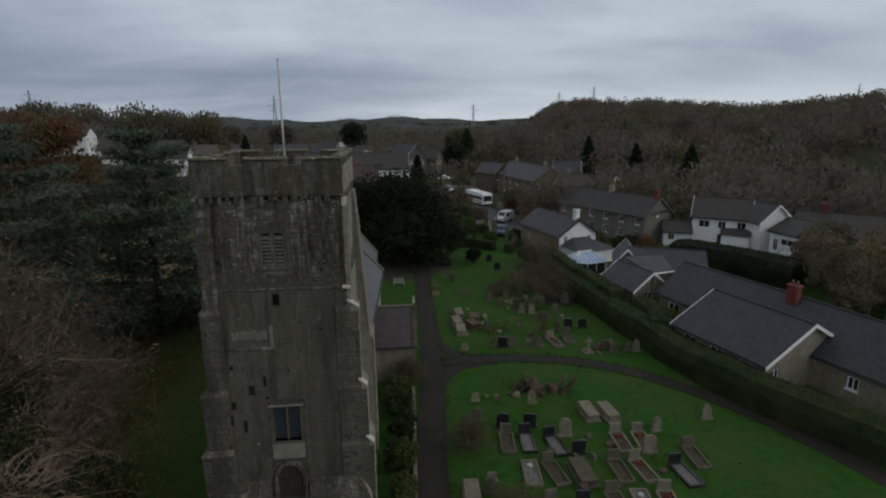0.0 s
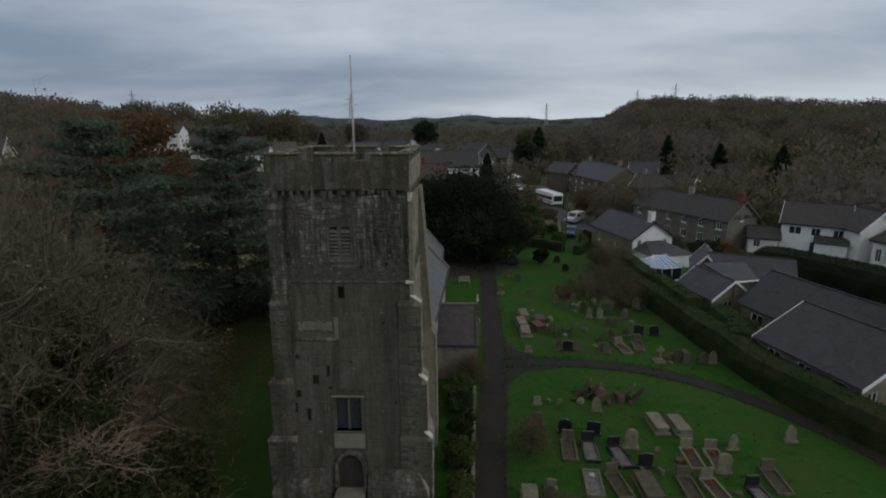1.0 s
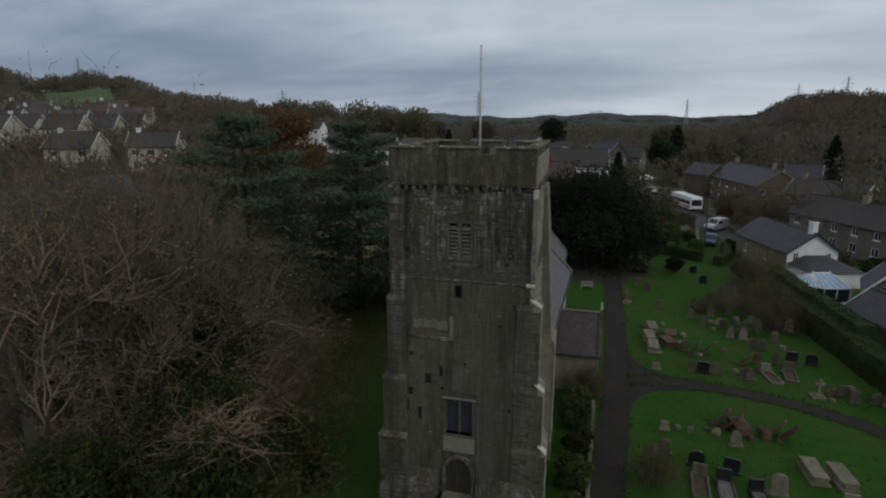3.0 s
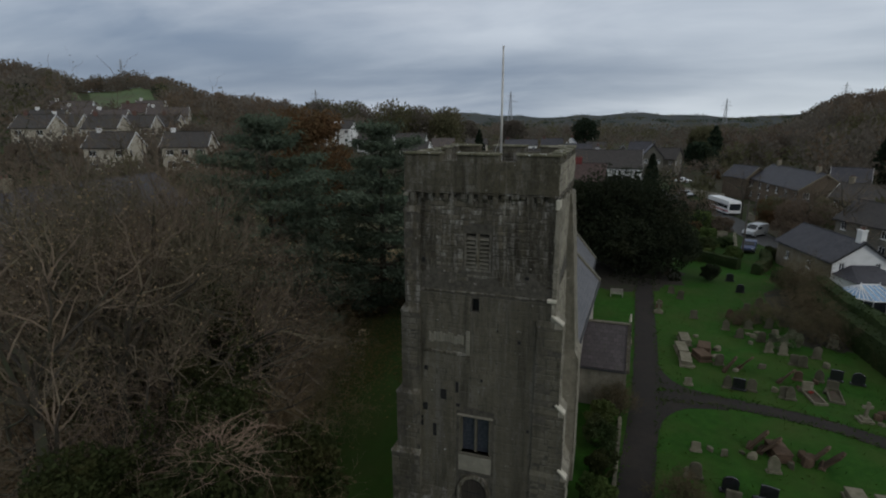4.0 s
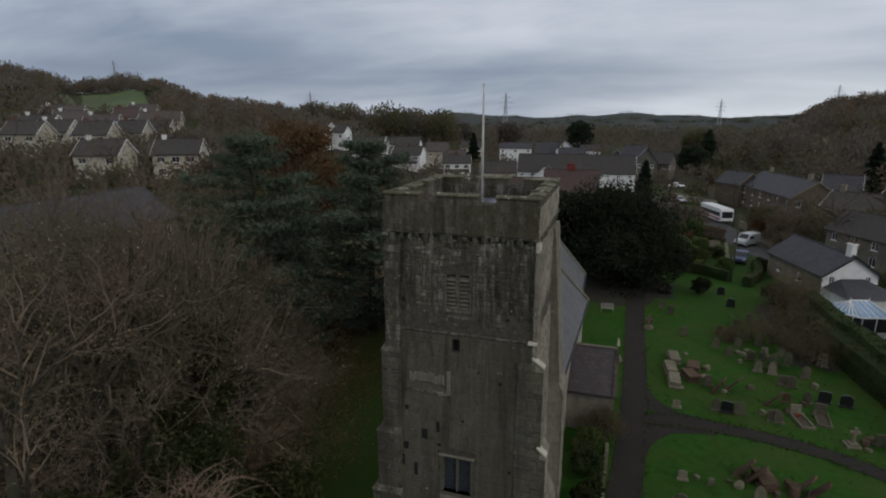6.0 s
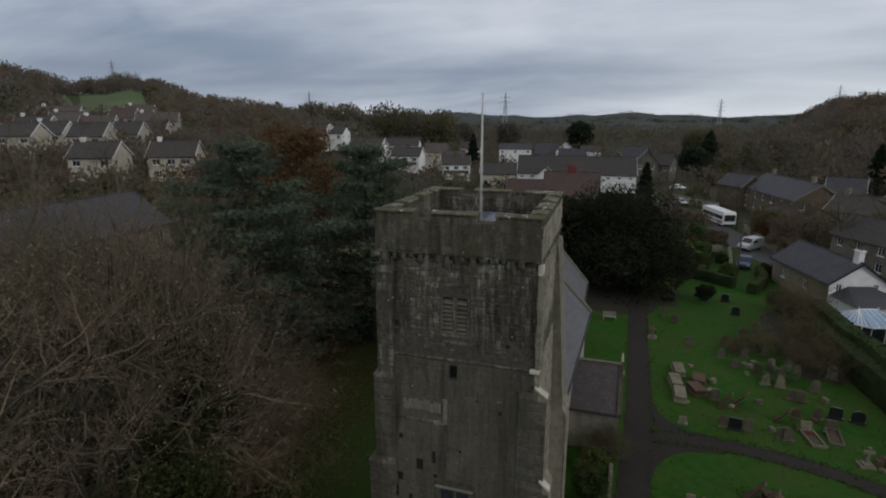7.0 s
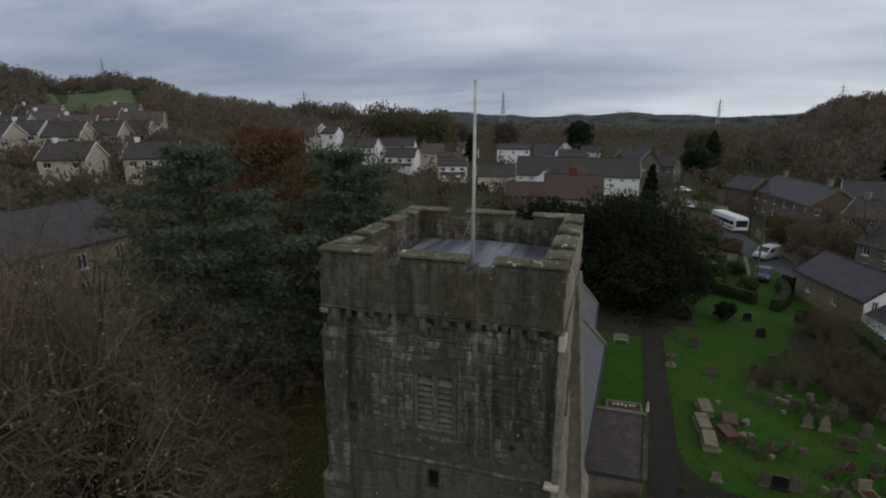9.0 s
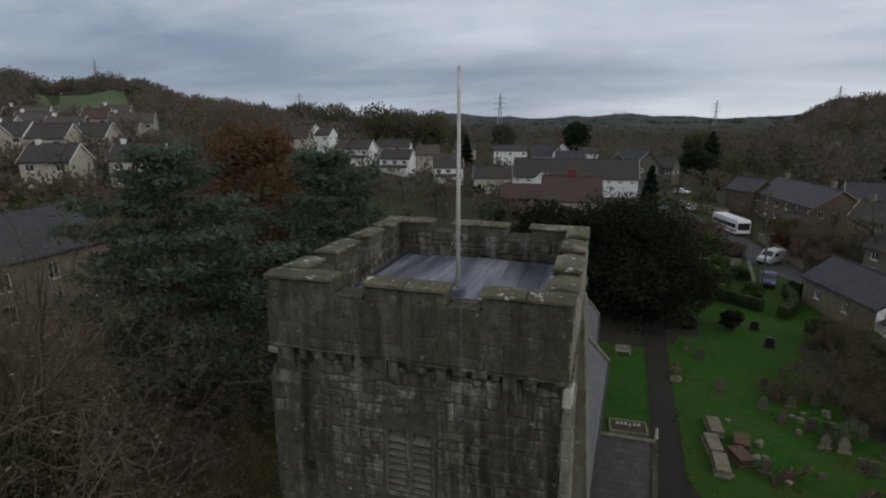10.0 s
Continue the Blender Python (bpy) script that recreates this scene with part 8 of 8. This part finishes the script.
def chest_tomb(w, ln, h, material, label):
    g = thing("chest_tomb", pose(0, 0, 0), label, "tomb", "chest tombs")
    part("plinth", boxed(-w / 2 - 0.06, -ln / 2 - 0.06, -0.2, w / 2 + 0.06, ln / 2 + 0.06, 0.14, 0.02), material, g)
    for s in (-1, 1):
        part("side_panel", boxed(s * w * 0.42 - 0.05, -ln * 0.44, 0.14, s * w * 0.42 + 0.05, ln * 0.44, h - 0.12, 0.01), material, g)
        part("end_panel", boxed(-w * 0.36, s * ln * 0.44 - 0.05, 0.14, w * 0.36, s * ln * 0.44 + 0.05, h - 0.12, 0.01), material, g)
    part("lid_slab", boxed(-w / 2, -ln / 2, h - 0.12, w / 2, ln / 2, h, 0.025), material, g, "weathered flat lid slab")
    return g


grave_rng = random.Random(17)


def put_at(first, x, y, lean=0, turn=0, nod=0, again=True):
    m = pose(x, y, height(x, y), nod, lean, turn)
    if again:
        return copy_thing(first, m)
    first.matrix_basis = m
    return first


def set_out(kinds, places, tilt=5):
    used_once = set()
    for i, (x, y) in enumerate(places):
        k = grave_rng.randrange(len(kinds)) if i >= len(kinds) else i
        put_at(kinds[k], x, y, grave_rng.uniform(-tilt, tilt), grave_rng.uniform(-9, 9), grave_rng.uniform(-tilt, tilt) * 1.3, k in used_once)
        used_once.add(k)


set_out([headstone("round", 0.62, 1.0, 0.12, GRAVE_GREY, "grey lichened round-topped headstone on grass"), headstone("gothic", 0.58, 1.0, 0.12, GRAVE_GREY, "grey pointed headstone on grass"), headstone("shoulder", 0.62, 0.9, 0.12, GRAVE_GREY, "grey shouldered headstone on grass"), headstone("flat", 0.62, 0.85, 0.11, GRAVE_GREY, "low grey square headstone on grass"), headstone("round", 0.55, 0.8, 0.1, GRAVE_RED, "small reddish-brown sandstone headstone on grass")],
        [(13.6, 23.0), (13.6, 19.2), (15.1, 19.2), (19.2, 24.8), (18.7, 22.0), (17.1, 18.8), (17.4, 18.7), (20.1, 22.2), (19.7, 24.6), (22.8, 17.7), (23.2, 16.9), (24.5, 17.0), (19.6, 38.7), (20.0, 37.5), (10.0, 35.4), (11.6, 40.7), (16.7, 32.9), (17.4, 31.9), (16.3, 34.6), (18.5, 33.7), (19.2, 32.6), (21.5, 36.6), (18.2, 37.0), (22.0, 30.3), (12.3, 38.9), (9.7, 1.1), (10.2, 7.8), (16.2, 29.4), (17.8, 29.0), (15.4, 31.0), (20.6, 33.6), (13.0, 33.2), (21.2, 26.6)], 7)
set_out([headstone("round", 0.75, 1.2, 0.14, GRAVE_PALE, "tall pale round-topped headstone on grass"), headstone("gothic", 0.6, 1.05, 0.12, GRAVE_PALE, "pale pointed headstone on grass"), headstone("flat", 0.5, 0.6, 0.1, GRAVE_PALE, "small pale square headstone on grass")],
        [(15.3, 5.6), (14.3, 9.6), (10.5, 10.4), (9.9, 7.8), (21.1, 5.5), (25.0, 6.4), (19.6, 3.4), (10.0, 1.9), (11.0, 18.8), (17.9, 26.8), (18.9, 26.6), (23.2, 29.3), (25.2, 16.9)], 5)
set_out([headstone("flat", 0.8, 0.9, 0.12, GRAVE_DARK, "black polished granite headstone on grass"), headstone("round", 0.8, 0.95, 0.12, GRAVE_DARK, "dark polished round-topped headstone on grass")],
        [(15.5, 3.8), (11.7, 7.1), (13.4, 6.9), (14.3, 19.1), (21.3, 22.7), (22.6, 22.5), (18.5, 47.5), (18.8, 43.2)], 2)
set_out([cross_stone(1.35, "pale stone cross on a stepped base")], [(21.1, 17.1), (9.9, 33.9)], 2)
# fallen and leaning slabs by the branch path
slab = headstone("shoulder", 0.75, 1.5, 0.12, GRAVE_RED, "tall reddish slab leaning over on the grass")
for i, (x, y, lean, turn) in enumerate(((13.6, 11.9, 32, 70), (14.1, 11.6, 38, 66), (16.5, 11.3, 30, 62), (17.0, 11.0, 35, 66), (17.4, 21.4, 34, 60), (13.9, 22.1, 28, 75), (15.0, 22.9, 36, 60))):
    put_at(slab, x, y, 0, turn, lean, i > 0)
set_out([kerb_grave(0.95, 2.15, GRAVE_PALE, GRAVEL, "pale stone kerbed grave with gravel and white flowers", False, FLOWER_WHITE, 1), kerb_grave(0.9, 2.05, GRAVE_GREY, EARTH, "grey kerbed grave with an earth filling"), kerb_grave(0.9, 2.0, GRAVE_DARK, GRAVEL, "dark granite kerbed grave with gravel"), kerb_grave(0.9, 2.0, GRAVE_PALE, EARTH, "pale kerbed grave overgrown inside", True, FLOWER_RED, 2)],
        [(12.3, 2.3), (13.6, 2.1), (12.8, 5.1), (18.4, 4.5), (11.6, 5.2), (14.4, 4.6), (19.7, 4.4), (17.2, 1.9), (18.5, 1.8), (16.0, -0.7), (17.3, -0.7), (18.6, -0.9), (20.6, 1.2), (22.0, 2.6), (12.8, -1.0), (14.2, -1.2), (19.0, 19.4), (20.4, 20.0)], 0.6)
ledger = chest_tomb(0.95, 2.1, 0.5, GRAVE_GREY, "low grey ledger tomb with a sloping slab")
put_at(ledger, 15.0, 1.8, 0, 2, 0, False)
tomb = chest_tomb(0.82, 1.85, 0.52, GRAVE_PALE, "pale stone chest tomb with a flat lid")
for i, (x, y, turn) in enumerate(((17.6, 7.8, 2), (18.85, 7.6, 4), (8.75, 0.7, -3), (11.55, 27.0, 3), (11.2, 22.7, -2), (11.1, 24.8, 4))):
    put_at(tomb, x, y, 0, turn, 0, i > 0)
rtomb = chest_tomb(0.95, 1.5, 0.55, GRAVE_RED, "red-brown broken table tomb on grass")
for i, (x, y, turn) in enumerate(((14.9, 11.4, 12), (12.9, 25.6, -8), (12.5, 23.9, 20))):
    put_at(rtomb, x, y, 0, turn, 0, i > 0)
plot = kerb_grave(2.5, 1.6, GRAVE_PALE, EARTH, "low pale kerbed plot with white flowers", False)
put_at(plot, 6.0, 25.6, 0, 3, 0, False)
def stone_fragment(seed, material, label):
    """A broken piece of a gravestone lying in the grass."""
    rng = random.Random(seed)
    f = thing("gravestone_fragment", pose(0, 0, 0), label, "stone", "gravestone fragments")
    n = 7
    ring = [(0.30 * rng.uniform(0.6, 1.2) * math.cos(math.tau * i / n), 0.20 * rng.uniform(0.6, 1.2) * math.sin(math.tau * i / n)) for i in range(n)]
    bm = bmesh.new()
    extrude_outline(bm, ring, lambda p: Vector((p[0], p[1], -0.06)), lambda p: Vector((p[0] * 0.9, p[1] * 0.9, 0.13 + 0.05 * p[0])))
    bmesh.ops.bevel(bm, geom=bm.edges[:], offset=0.02, segments=1, affect="EDGES")
    part("slab", bm, material, f)
    return f


piece_rng = random.Random(23)
pieces = [stone_fragment(1, GRAVE_PALE, "broken pale gravestone fragment lying in grass"), stone_fragment(2, GRAVE_GREY, "broken grey gravestone fragment lying in grass"), stone_fragment(3, GRAVE_RED, "broken reddish gravestone fragment lying in grass")]
for i in range(48):
    x, y, sx, sy = ((12.6, 24.0, 1.6, 2.6), (18.6, 21.5, 2.6, 2.6), (16.5, 3.0, 4.0, 3.0), (18.0, 30.5, 2.4, 3.2), (14.8, 11.2, 2.0, 1.0), (22.5, 17.4, 1.8, 1.0))[i % 6]
    k = 0 if i % 3 == 0 else piece_rng.randrange(3)
    if i < 3:
        k = i
    q = put_at(pieces[k], x + piece_rng.gauss(0, sx * 0.6), y + piece_rng.gauss(0, sy * 0.6), piece_rng.uniform(-12, 12), piece_rng.uniform(0, 360), piece_rng.uniform(-12, 12), i > 2)
    z = piece_rng.uniform(0.7, 1.5)
    q.matrix_basis = q.matrix_basis @ Matrix.Diagonal((z, z, z * piece_rng.uniform(0.8, 1.8), 1))
tuft_rng = np.random.default_rng(31)
tuft_spots = np.array([(o.matrix_basis.translation.x, o.matrix_basis.translation.y) for o in bpy.data.objects if o.parent is None and o.name.split(".")[0] in ("headstone", "cross_headstone", "kerbed_grave", "chest_tomb")])
tuft_spots = np.repeat(tuft_spots, 26, axis=0) + tuft_rng.normal(size=(len(tuft_spots) * 26, 2)) * [0.55, 0.75]
tuft_at = np.concatenate([tuft_spots, np.stack([tuft_rng.uniform(9, 25, 1500), tuft_rng.uniform(-4, 40, 1500)], 1)])
for line, wide in (([(6.4, -14), (6.7, 0), (7.3, 8), (8.0, 16), (8.4, 26), (8.8, 40), (9.4, 52)], 0.92), ([(8.9, 16.6), (12, 16.9), (16, 16.5), (20, 15.3), (24, 12.6), (27.6, 8.0), (29.8, 3.5)], 0.70)):
    way = np.array([(q.x, q.y) for q in spline(line)])
    t = tuft_rng.uniform(0, len(way) - 1.001, 1100)
    i, f = t.astype(int), (t % 1)[:, None]
    run = way[i + 1] - way[i]
    side = np.stack([-run[:, 1], run[:, 0]], 1) / np.linalg.norm(run, axis=1, keepdims=True)
    off = np.where(tuft_rng.uniform(size=1100) < 0.5, -1.0, 1.0) * (wide + tuft_rng.normal(size=1100) * 0.16)
    tuft_at = np.concatenate([tuft_at, way[i] + run * f + side * off[:, None]])
tuft_at = np.concatenate([tuft_at, tuft_rng.uniform(0.03, 0.14, (len(tuft_at), 1))], axis=1)
tagged(quads("grass_tufts", leaves(tuft_at, 0.17, tuft_rng, 0.0, 0.35), TUFT), "rough dark grass and moss round the graves", "grass", kind="stuff")
flower_rng = np.random.default_rng(6)
quads("flower_clump", leaves(np.concatenate([blob_points(flower_rng, 40, (-0.7 + 0.28 * k, 0.1 + 0.05 * (k % 3), 0.2), (0.11, 0.11, 0.09), 0.8) for k in range(6)]), 0.1, flower_rng), FLOWER_WHITE, plot, "", "stuff")


def bench(x, y, turn):
    b = thing("bench", pose(x, y, 0, 0, 0, turn) @ Matrix.Diagonal((0.8, 0.9, 0.9, 1)), "pale weathered wooden bench under the yew", "bench")
    wood = plain("weathered_teak", (0.22, 0.205, 0.18), (0.32, 0.30, 0.265), 6.0, 0.8, stretch=(0.1, 1, 1))
    for i in range(4):
        part("seat_slat", boxed(-0.8, -0.22 + i * 0.125, 0.43, 0.8, -0.12 + i * 0.125, 0.46, 0.006), wood, b)
    for i in range(4):
        part("back_slat", boxed(-0.8, 0.27 + i * 0.02, 0.52 + i * 0.11, 0.8, 0.30 + i * 0.02, 0.60 + i * 0.11, 0.006), wood, b)
    for sx in (-0.76, 0.76):
        part("leg", boxed(sx - 0.03, -0.22, 0, sx + 0.03, -0.16, 0.64, 0.005), wood, b)
        part("leg", boxed(sx - 0.03, 0.26, 0, sx + 0.03, 0.32, 0.95, 0.005), wood, b)
        part("armrest", boxed(sx - 0.035, -0.25, 0.64, sx + 0.035, 0.28, 0.68, 0.005), wood, b)


bench(5.9, 37.6, 5)

# a low kerb wall between the garden strip and the path, and its posts
edge = thing("kerb_wall", pose(6.0, 5, 0), "low pale stone edging wall beside the path", "wall")
for i in range(14):
    y = -3.0 + i * 1.1
    x = 5.72 + 0.045 * (y + 3) * 0.9
    h = 0.26 + 0.1 * grave_rng.random()
    part("edging_stone", boxed(x - 6.0 - 0.11, y - 5 + 0.01, -0.1, x - 6.0 + 0.11, y - 5 + 1.08, h, 0.03), GRAVE_PALE if i % 4 == 1 else GRAVE_GREY, edge)

# a red-roofed shed at the hedge's near end
house((35.2, 2.6), (38.6, -4.6), 6.0, 2.0, 3.6, HOUSE_STONE, SLATE_RED, "low stone outbuilding with a red-brown tiled roof", name="outbuilding", category="outbuilding", verge=DARK_TRIM)


# ---- walls of the village ----
def garden_wall(a, b, h, material, label):
    a, b = Vector((*a, 0)), Vector((*b, 0))
    ln = (b - a).length
    w = thing("garden_wall", pose(a.x, a.y, height(a.x, a.y), 0, 0, math.degrees(math.atan2(b.y - a.y, b.x - a.x))), label, "wall", "garden walls")
    part("wall_body", boxed(0, -0.16, -0.3, ln, 0.16, h, 0), material, w)
    n = max(2, int(ln / 1.2))
    for i in range(n):
        part("coping_stone", boxed(i * ln / n + 0.01, -0.21, h + 0.003, (i + 1) * ln / n - 0.01, 0.21, h + 0.1, 0.015), COPING, w)


garden_wall((20.5, 127.0), (28.6, 115.5), 1.6, RENDER_BUFF, "buff wall beside the inn car park")
garden_wall((15.5, 71.0), (22.5, 73.5), 0.9, CHURCH_STONE, "low pale stone garden wall beside the road")
garden_wall((21.4, 60.5), (23.4, 73.0), 0.9, CHURCH_STONE, "low stone wall beside the road")
garden_wall((30.0, 63.2), (38.5, 60.4), 1.2, HOUSE_STONE, "stone garden wall behind the cottage")
garden_wall((30.6, 68.2), (29.2, 92.5), 1.1, HOUSE_STONE, "stone wall along the road")

# ---- vehicles ----
PAINT_SILVER = plain("silver_car_paint", (0.48, 0.50, 0.52), (0.54, 0.56, 0.58), 2.0, 0.28, metal=0.35, bump=2.0, strength=0.0)
PAINT_WHITE = plain("white_car_paint", (0.74, 0.75, 0.75), (0.80, 0.80, 0.80), 2.0, 0.3, bump=2.0, strength=0.0)
PAINT_BLUE = plain("blue_car_paint", (0.013, 0.032, 0.099), (0.018, 0.041, 0.122), 2.0, 0.3, bump=2.0, strength=0.0)
PAINT_DARK = plain("dark_car_paint", (0.015, 0.016, 0.018), (0.025, 0.025, 0.028), 2.0, 0.3, bump=2.0, strength=0.0)
PAINT_RED = plain("red_stripe_paint", (0.35, 0.03, 0.03), (0.42, 0.05, 0.04), 2.0, 0.35, bump=2.0, strength=0.0)
TYRE = plain("tyre_rubber", (0.012, 0.012, 0.012), (0.022, 0.022, 0.022), 9.0, 0.9)
LAMP_RED = plain("tail_lamp_plastic", (0.25, 0.01, 0.01), (0.32, 0.02, 0.02), 9.0, 0.25)
LAMP_CLEAR = plain("headlamp_plastic", (0.55, 0.56, 0.58), (0.65, 0.66, 0.68), 9.0, 0.15)


def vehicle(kind, ln, w, h, paint, label, category):
    """A car, van or bus along local y, its nose towards -y."""
    v = thing(kind, pose(0, 0, 0), label, category)
    y0, y1 = -ln / 2, ln / 2
    if kind == "bus":
        prof = [(y0, 0.35), (y1, 0.35), (y1, h - 0.12), (y1 - 0.15, h), (y0 + 0.25, h), (y0, h - 0.3)]
    elif kind == "van":
        prof = [(y0, 0.32), (y1, 0.32), (y1, h - 0.1), (y1 - 0.12, h), (y0 + 1.7, h), (y0 + 0.85, 1.2), (y0 + 0.1, 0.98)]
    else:
        prof = [(y0, 0.3), (y1, 0.3), (y1, 0.85), (y1 - 0.25, 0.95), (y1 - 0.7, h - 0.05), (y1 - 1.2, h), (y0 + 1.9, h), (y0 + 1.1, 0.93), (y0 + 0.1, 0.75)]
    bm = bmesh.new()
    extrude_outline(bm, prof, lambda p: Vector((-w / 2, p[0], p[1])), lambda p: Vector((w / 2, p[0], p[1])))
    bmesh.ops.bevel(bm, geom=bm.edges[:], offset=0.06, segments=2, affect="EDGES")
    part("body", bm, paint, v)
    zs = {"bus": (1.35, h - 0.75), "van": (1.2, h - 0.3), "car": (0.93, h - 0.1)}[kind]
    ys = {"bus": (y0 + 0.5, y1 - 0.3), "van": (y0 + 1.35, y0 + 2.6), "car": (y0 + 1.75, y1 - 0.9)}[kind]
    n = {"bus": 6, "van": 1, "car": 2}[kind]
    for s in (-1, 1):
        for i in range(n):
            a, b = ys[0] + (ys[1] - ys[0]) * i / n + 0.04, ys[0] + (ys[1] - ys[0]) * (i + 1) / n - 0.04
            part("side_window", boxed(s * w / 2 - 0.006, a, zs[0], s * w / 2 + 0.006, b, zs[1]), GLASS, v)
        for yy in ((y0 + ln * 0.19), (y1 - ln * 0.2)):
            r = 0.46 if kind == "bus" else 0.32
            bm = bmesh.new()
            tube(bm, (s * (w / 2 - 0.2), yy, r), (s * (w / 2 + 0.01), yy, r), r, r, 18)
            t = part("tyre", bm, TYRE, v)
            bm = bmesh.new()
            tube(bm, (s * (w / 2 + 0.0), yy, r), (s * (w / 2 + 0.02), yy, r), r * 0.6, r * 0.58, 14)
            part("rim", bm, PAINT_SILVER, t)
        part("headlamp", boxed(s * w * 0.36 - 0.14, y0 - 0.01, 0.62, s * w * 0.36 + 0.14, y0 + 0.06, 0.78, 0.02), LAMP_CLEAR, v)
        part("tail_lamp", boxed(s * w * 0.42 - 0.08, y1 - 0.05, 0.7, s * w * 0.42 + 0.08, y1 + 0.012, 1.0, 0.01), LAMP_RED, v)
    if kind == "bus":
        part("windscreen", boxed(-w * 0.44, y0 - 0.012, 1.1, w * 0.44, y0 + 0.05, h - 0.45, 0.02), GLASS, v)
        part("stripe", boxed(-w / 2 - 0.008, y0 + 0.2, 0.75, w / 2 + 0.008, y1 - 0.1, 1.0), PAINT_RED, v)
        part("roof_panel", boxed(-w / 2 + 0.06, y0 + 0.35, h - 0.05, w / 2 - 0.06, y1 - 0.2, h + 0.06, 0.03), PAINT_WHITE, v)
    else:
        a, b = ((y0 + 0.85, 1.2), (y0 + 1.7, h)) if kind == "van" else ((y0 + 1.1, 0.93), (y0 + 1.9, h))
        d = Vector((0, b[0] - a[0], b[1] - a[1]))
        nrm = Vector((0, -d.z, d.y)).normalized() * 0.012
        bm = bmesh.new()
        q = [Vector((x, a[0], a[1])) + d * f + nrm for x, f in ((-w * 0.42, 0.08), (w * 0.42, 0.08), (w * 0.38, 0.9), (-w * 0.38, 0.9))]
        bm.faces.new([bm.verts.new(p) for p in q])
        part("windscreen", bm, GLASS, v)
    part("bumper", boxed(-w / 2 + 0.05, y0 - 0.06, 0.3, w / 2 - 0.05, y0 + 0.1, 0.55, 0.03), DARK_TRIM, v)
    return v


def park(v, x, y, turn):
    v.matrix_basis = pose(x, y, height(x, y) + 0.05, 0, 0, turn)


park(vehicle("van", 4.4, 1.8, 1.95, PAINT_SILVER, "silver-white van on the road beside the churchyard", "van"), 26.9, 76.0, -42)
park(vehicle("bus", 9.2, 2.4, 2.8, PAINT_WHITE, "white bus with dark windows and red stripe on the road", "bus"), 25.9, 99.0, 16)
park(vehicle("car", 4.2, 1.75, 1.45, PAINT_BLUE, "blue car parked beside the churchyard wall", "car"), 23.8, 64.6, -16)
park(vehicle("car", 4.2, 1.75, 1.45, PAINT_SILVER, "silver car parked beside the inn", "car"), 21.2, 121.0, 30)
park(vehicle("car", 4.2, 1.75, 1.45, PAINT_WHITE, "white car parked in the lane", "car"), 23.5, 150.0, 60)
park(vehicle("car", 4.2, 1.75, 1.45, PAINT_WHITE, "white car parked before the semi-detached houses", "car"), -84.0, 138.0, 70)

# ---- poles, pylons ----
GALV = plain("galvanised_steel", (0.26, 0.27, 0.28), (0.34, 0.35, 0.36), 3.0, 0.6)
POLE_WOOD = plain("tarred_pole", (0.07, 0.06, 0.05), (0.12, 0.105, 0.09), 5.0, 0.9)
for x, y, h in ((21.8, 143, 8), (22.6, 62.5, 7.5), (-58, 58, 9), (-88, 70, 9), (31, 96, 8)):
    p = thing("telegraph_pole", pose(x, y, height(x, y)), "tall wooden telegraph pole with a crossarm", "pole", "telegraph poles")
    bm = bmesh.new()
    tube(bm, (0, 0, -0.3), (0, 0, h), 0.14, 0.09, 8)
    part("pole", bm, POLE_WOOD, p)
    part("crossarm", boxed(-0.7, -0.05, h - 0.6, 0.7, 0.05, h - 0.48, 0), POLE_WOOD, p)


def pylon(x, y, h, label):
    """A lattice pylon with three pairs of arms."""
    p = thing("pylon", pose(x, y, height(x, y), 0, 0, math.degrees(math.atan2(-x, y)) + 15), label, "pylon", "pylons")
    base, waist, k = h * 0.08, h * 0.026, h * 0.004

    def half(z):
        return base + (waist - base) * min(1, z / (h * 0.62)) if z < h * 0.62 else waist * (1 - 0.75 * (z - h * 0.62) / (h * 0.38))
    levels = [h * f for f in (0, 0.14, 0.27, 0.38, 0.48, 0.56, 0.63, 0.70, 0.77, 0.84, 0.92, 1.0)]
    bm = bmesh.new()
    for a, b in zip(levels, levels[1:]):
        ca = [(sx * half(a), sy * half(a), a) for sx, sy in ((-1, -1), (1, -1), (1, 1), (-1, 1))]
        cb = [(sx * half(b), sy * half(b), b) for sx, sy in ((-1, -1), (1, -1), (1, 1), (-1, 1))]
        for i in range(4):
            j = (i + 1) % 4
            tube(bm, ca[i], cb[i], k, k, 4, False)
            tube(bm, ca[i], cb[j], k * 0.6, k * 0.6, 4, False)
            tube(bm, ca[j], cb[i], k * 0.6, k * 0.6, 4, False)
    part("lattice_tower", bm, GALV, p)
    for z, r in ((0.64, 0.15), (0.76, 0.18), (0.88, 0.13)):
        for s in (-1, 1):
            bm = bmesh.new()
            for dz in (0, h * 0.035):
                tube(bm, (s * half(h * z) * 0.8, 0, h * z + dz), (s * h * r, 0, h * z), k * 0.9, k * 0.5, 4, False)
            part("crossarm", bm, GALV, p)


for x, y, top in ((-122, 629, 48), (150, 879, 45), (139, 394, 40), (-219, 353, 39), (-317, 271, 57), (294, 289, 40), (159, 374, 43)):
    pylon(x, y, top - height(x, y), "distant grey lattice electricity pylon on the skyline")

# ---- the single stones of the west face and parapet, nearest the camera's way ----
stone_rng = random.Random(99)
for (u0, u1, z0, z1), place, stone_mat in SINGLE_STONES:
    v = stone_verts(u0, u1, z0, z1, stone_rng, 0.28 if stone_mat == TOWER_PARAPET else 1.0)
    T(raw("stone", [place(*q) for q in v], STONE_FACES, stone_mat, tower))
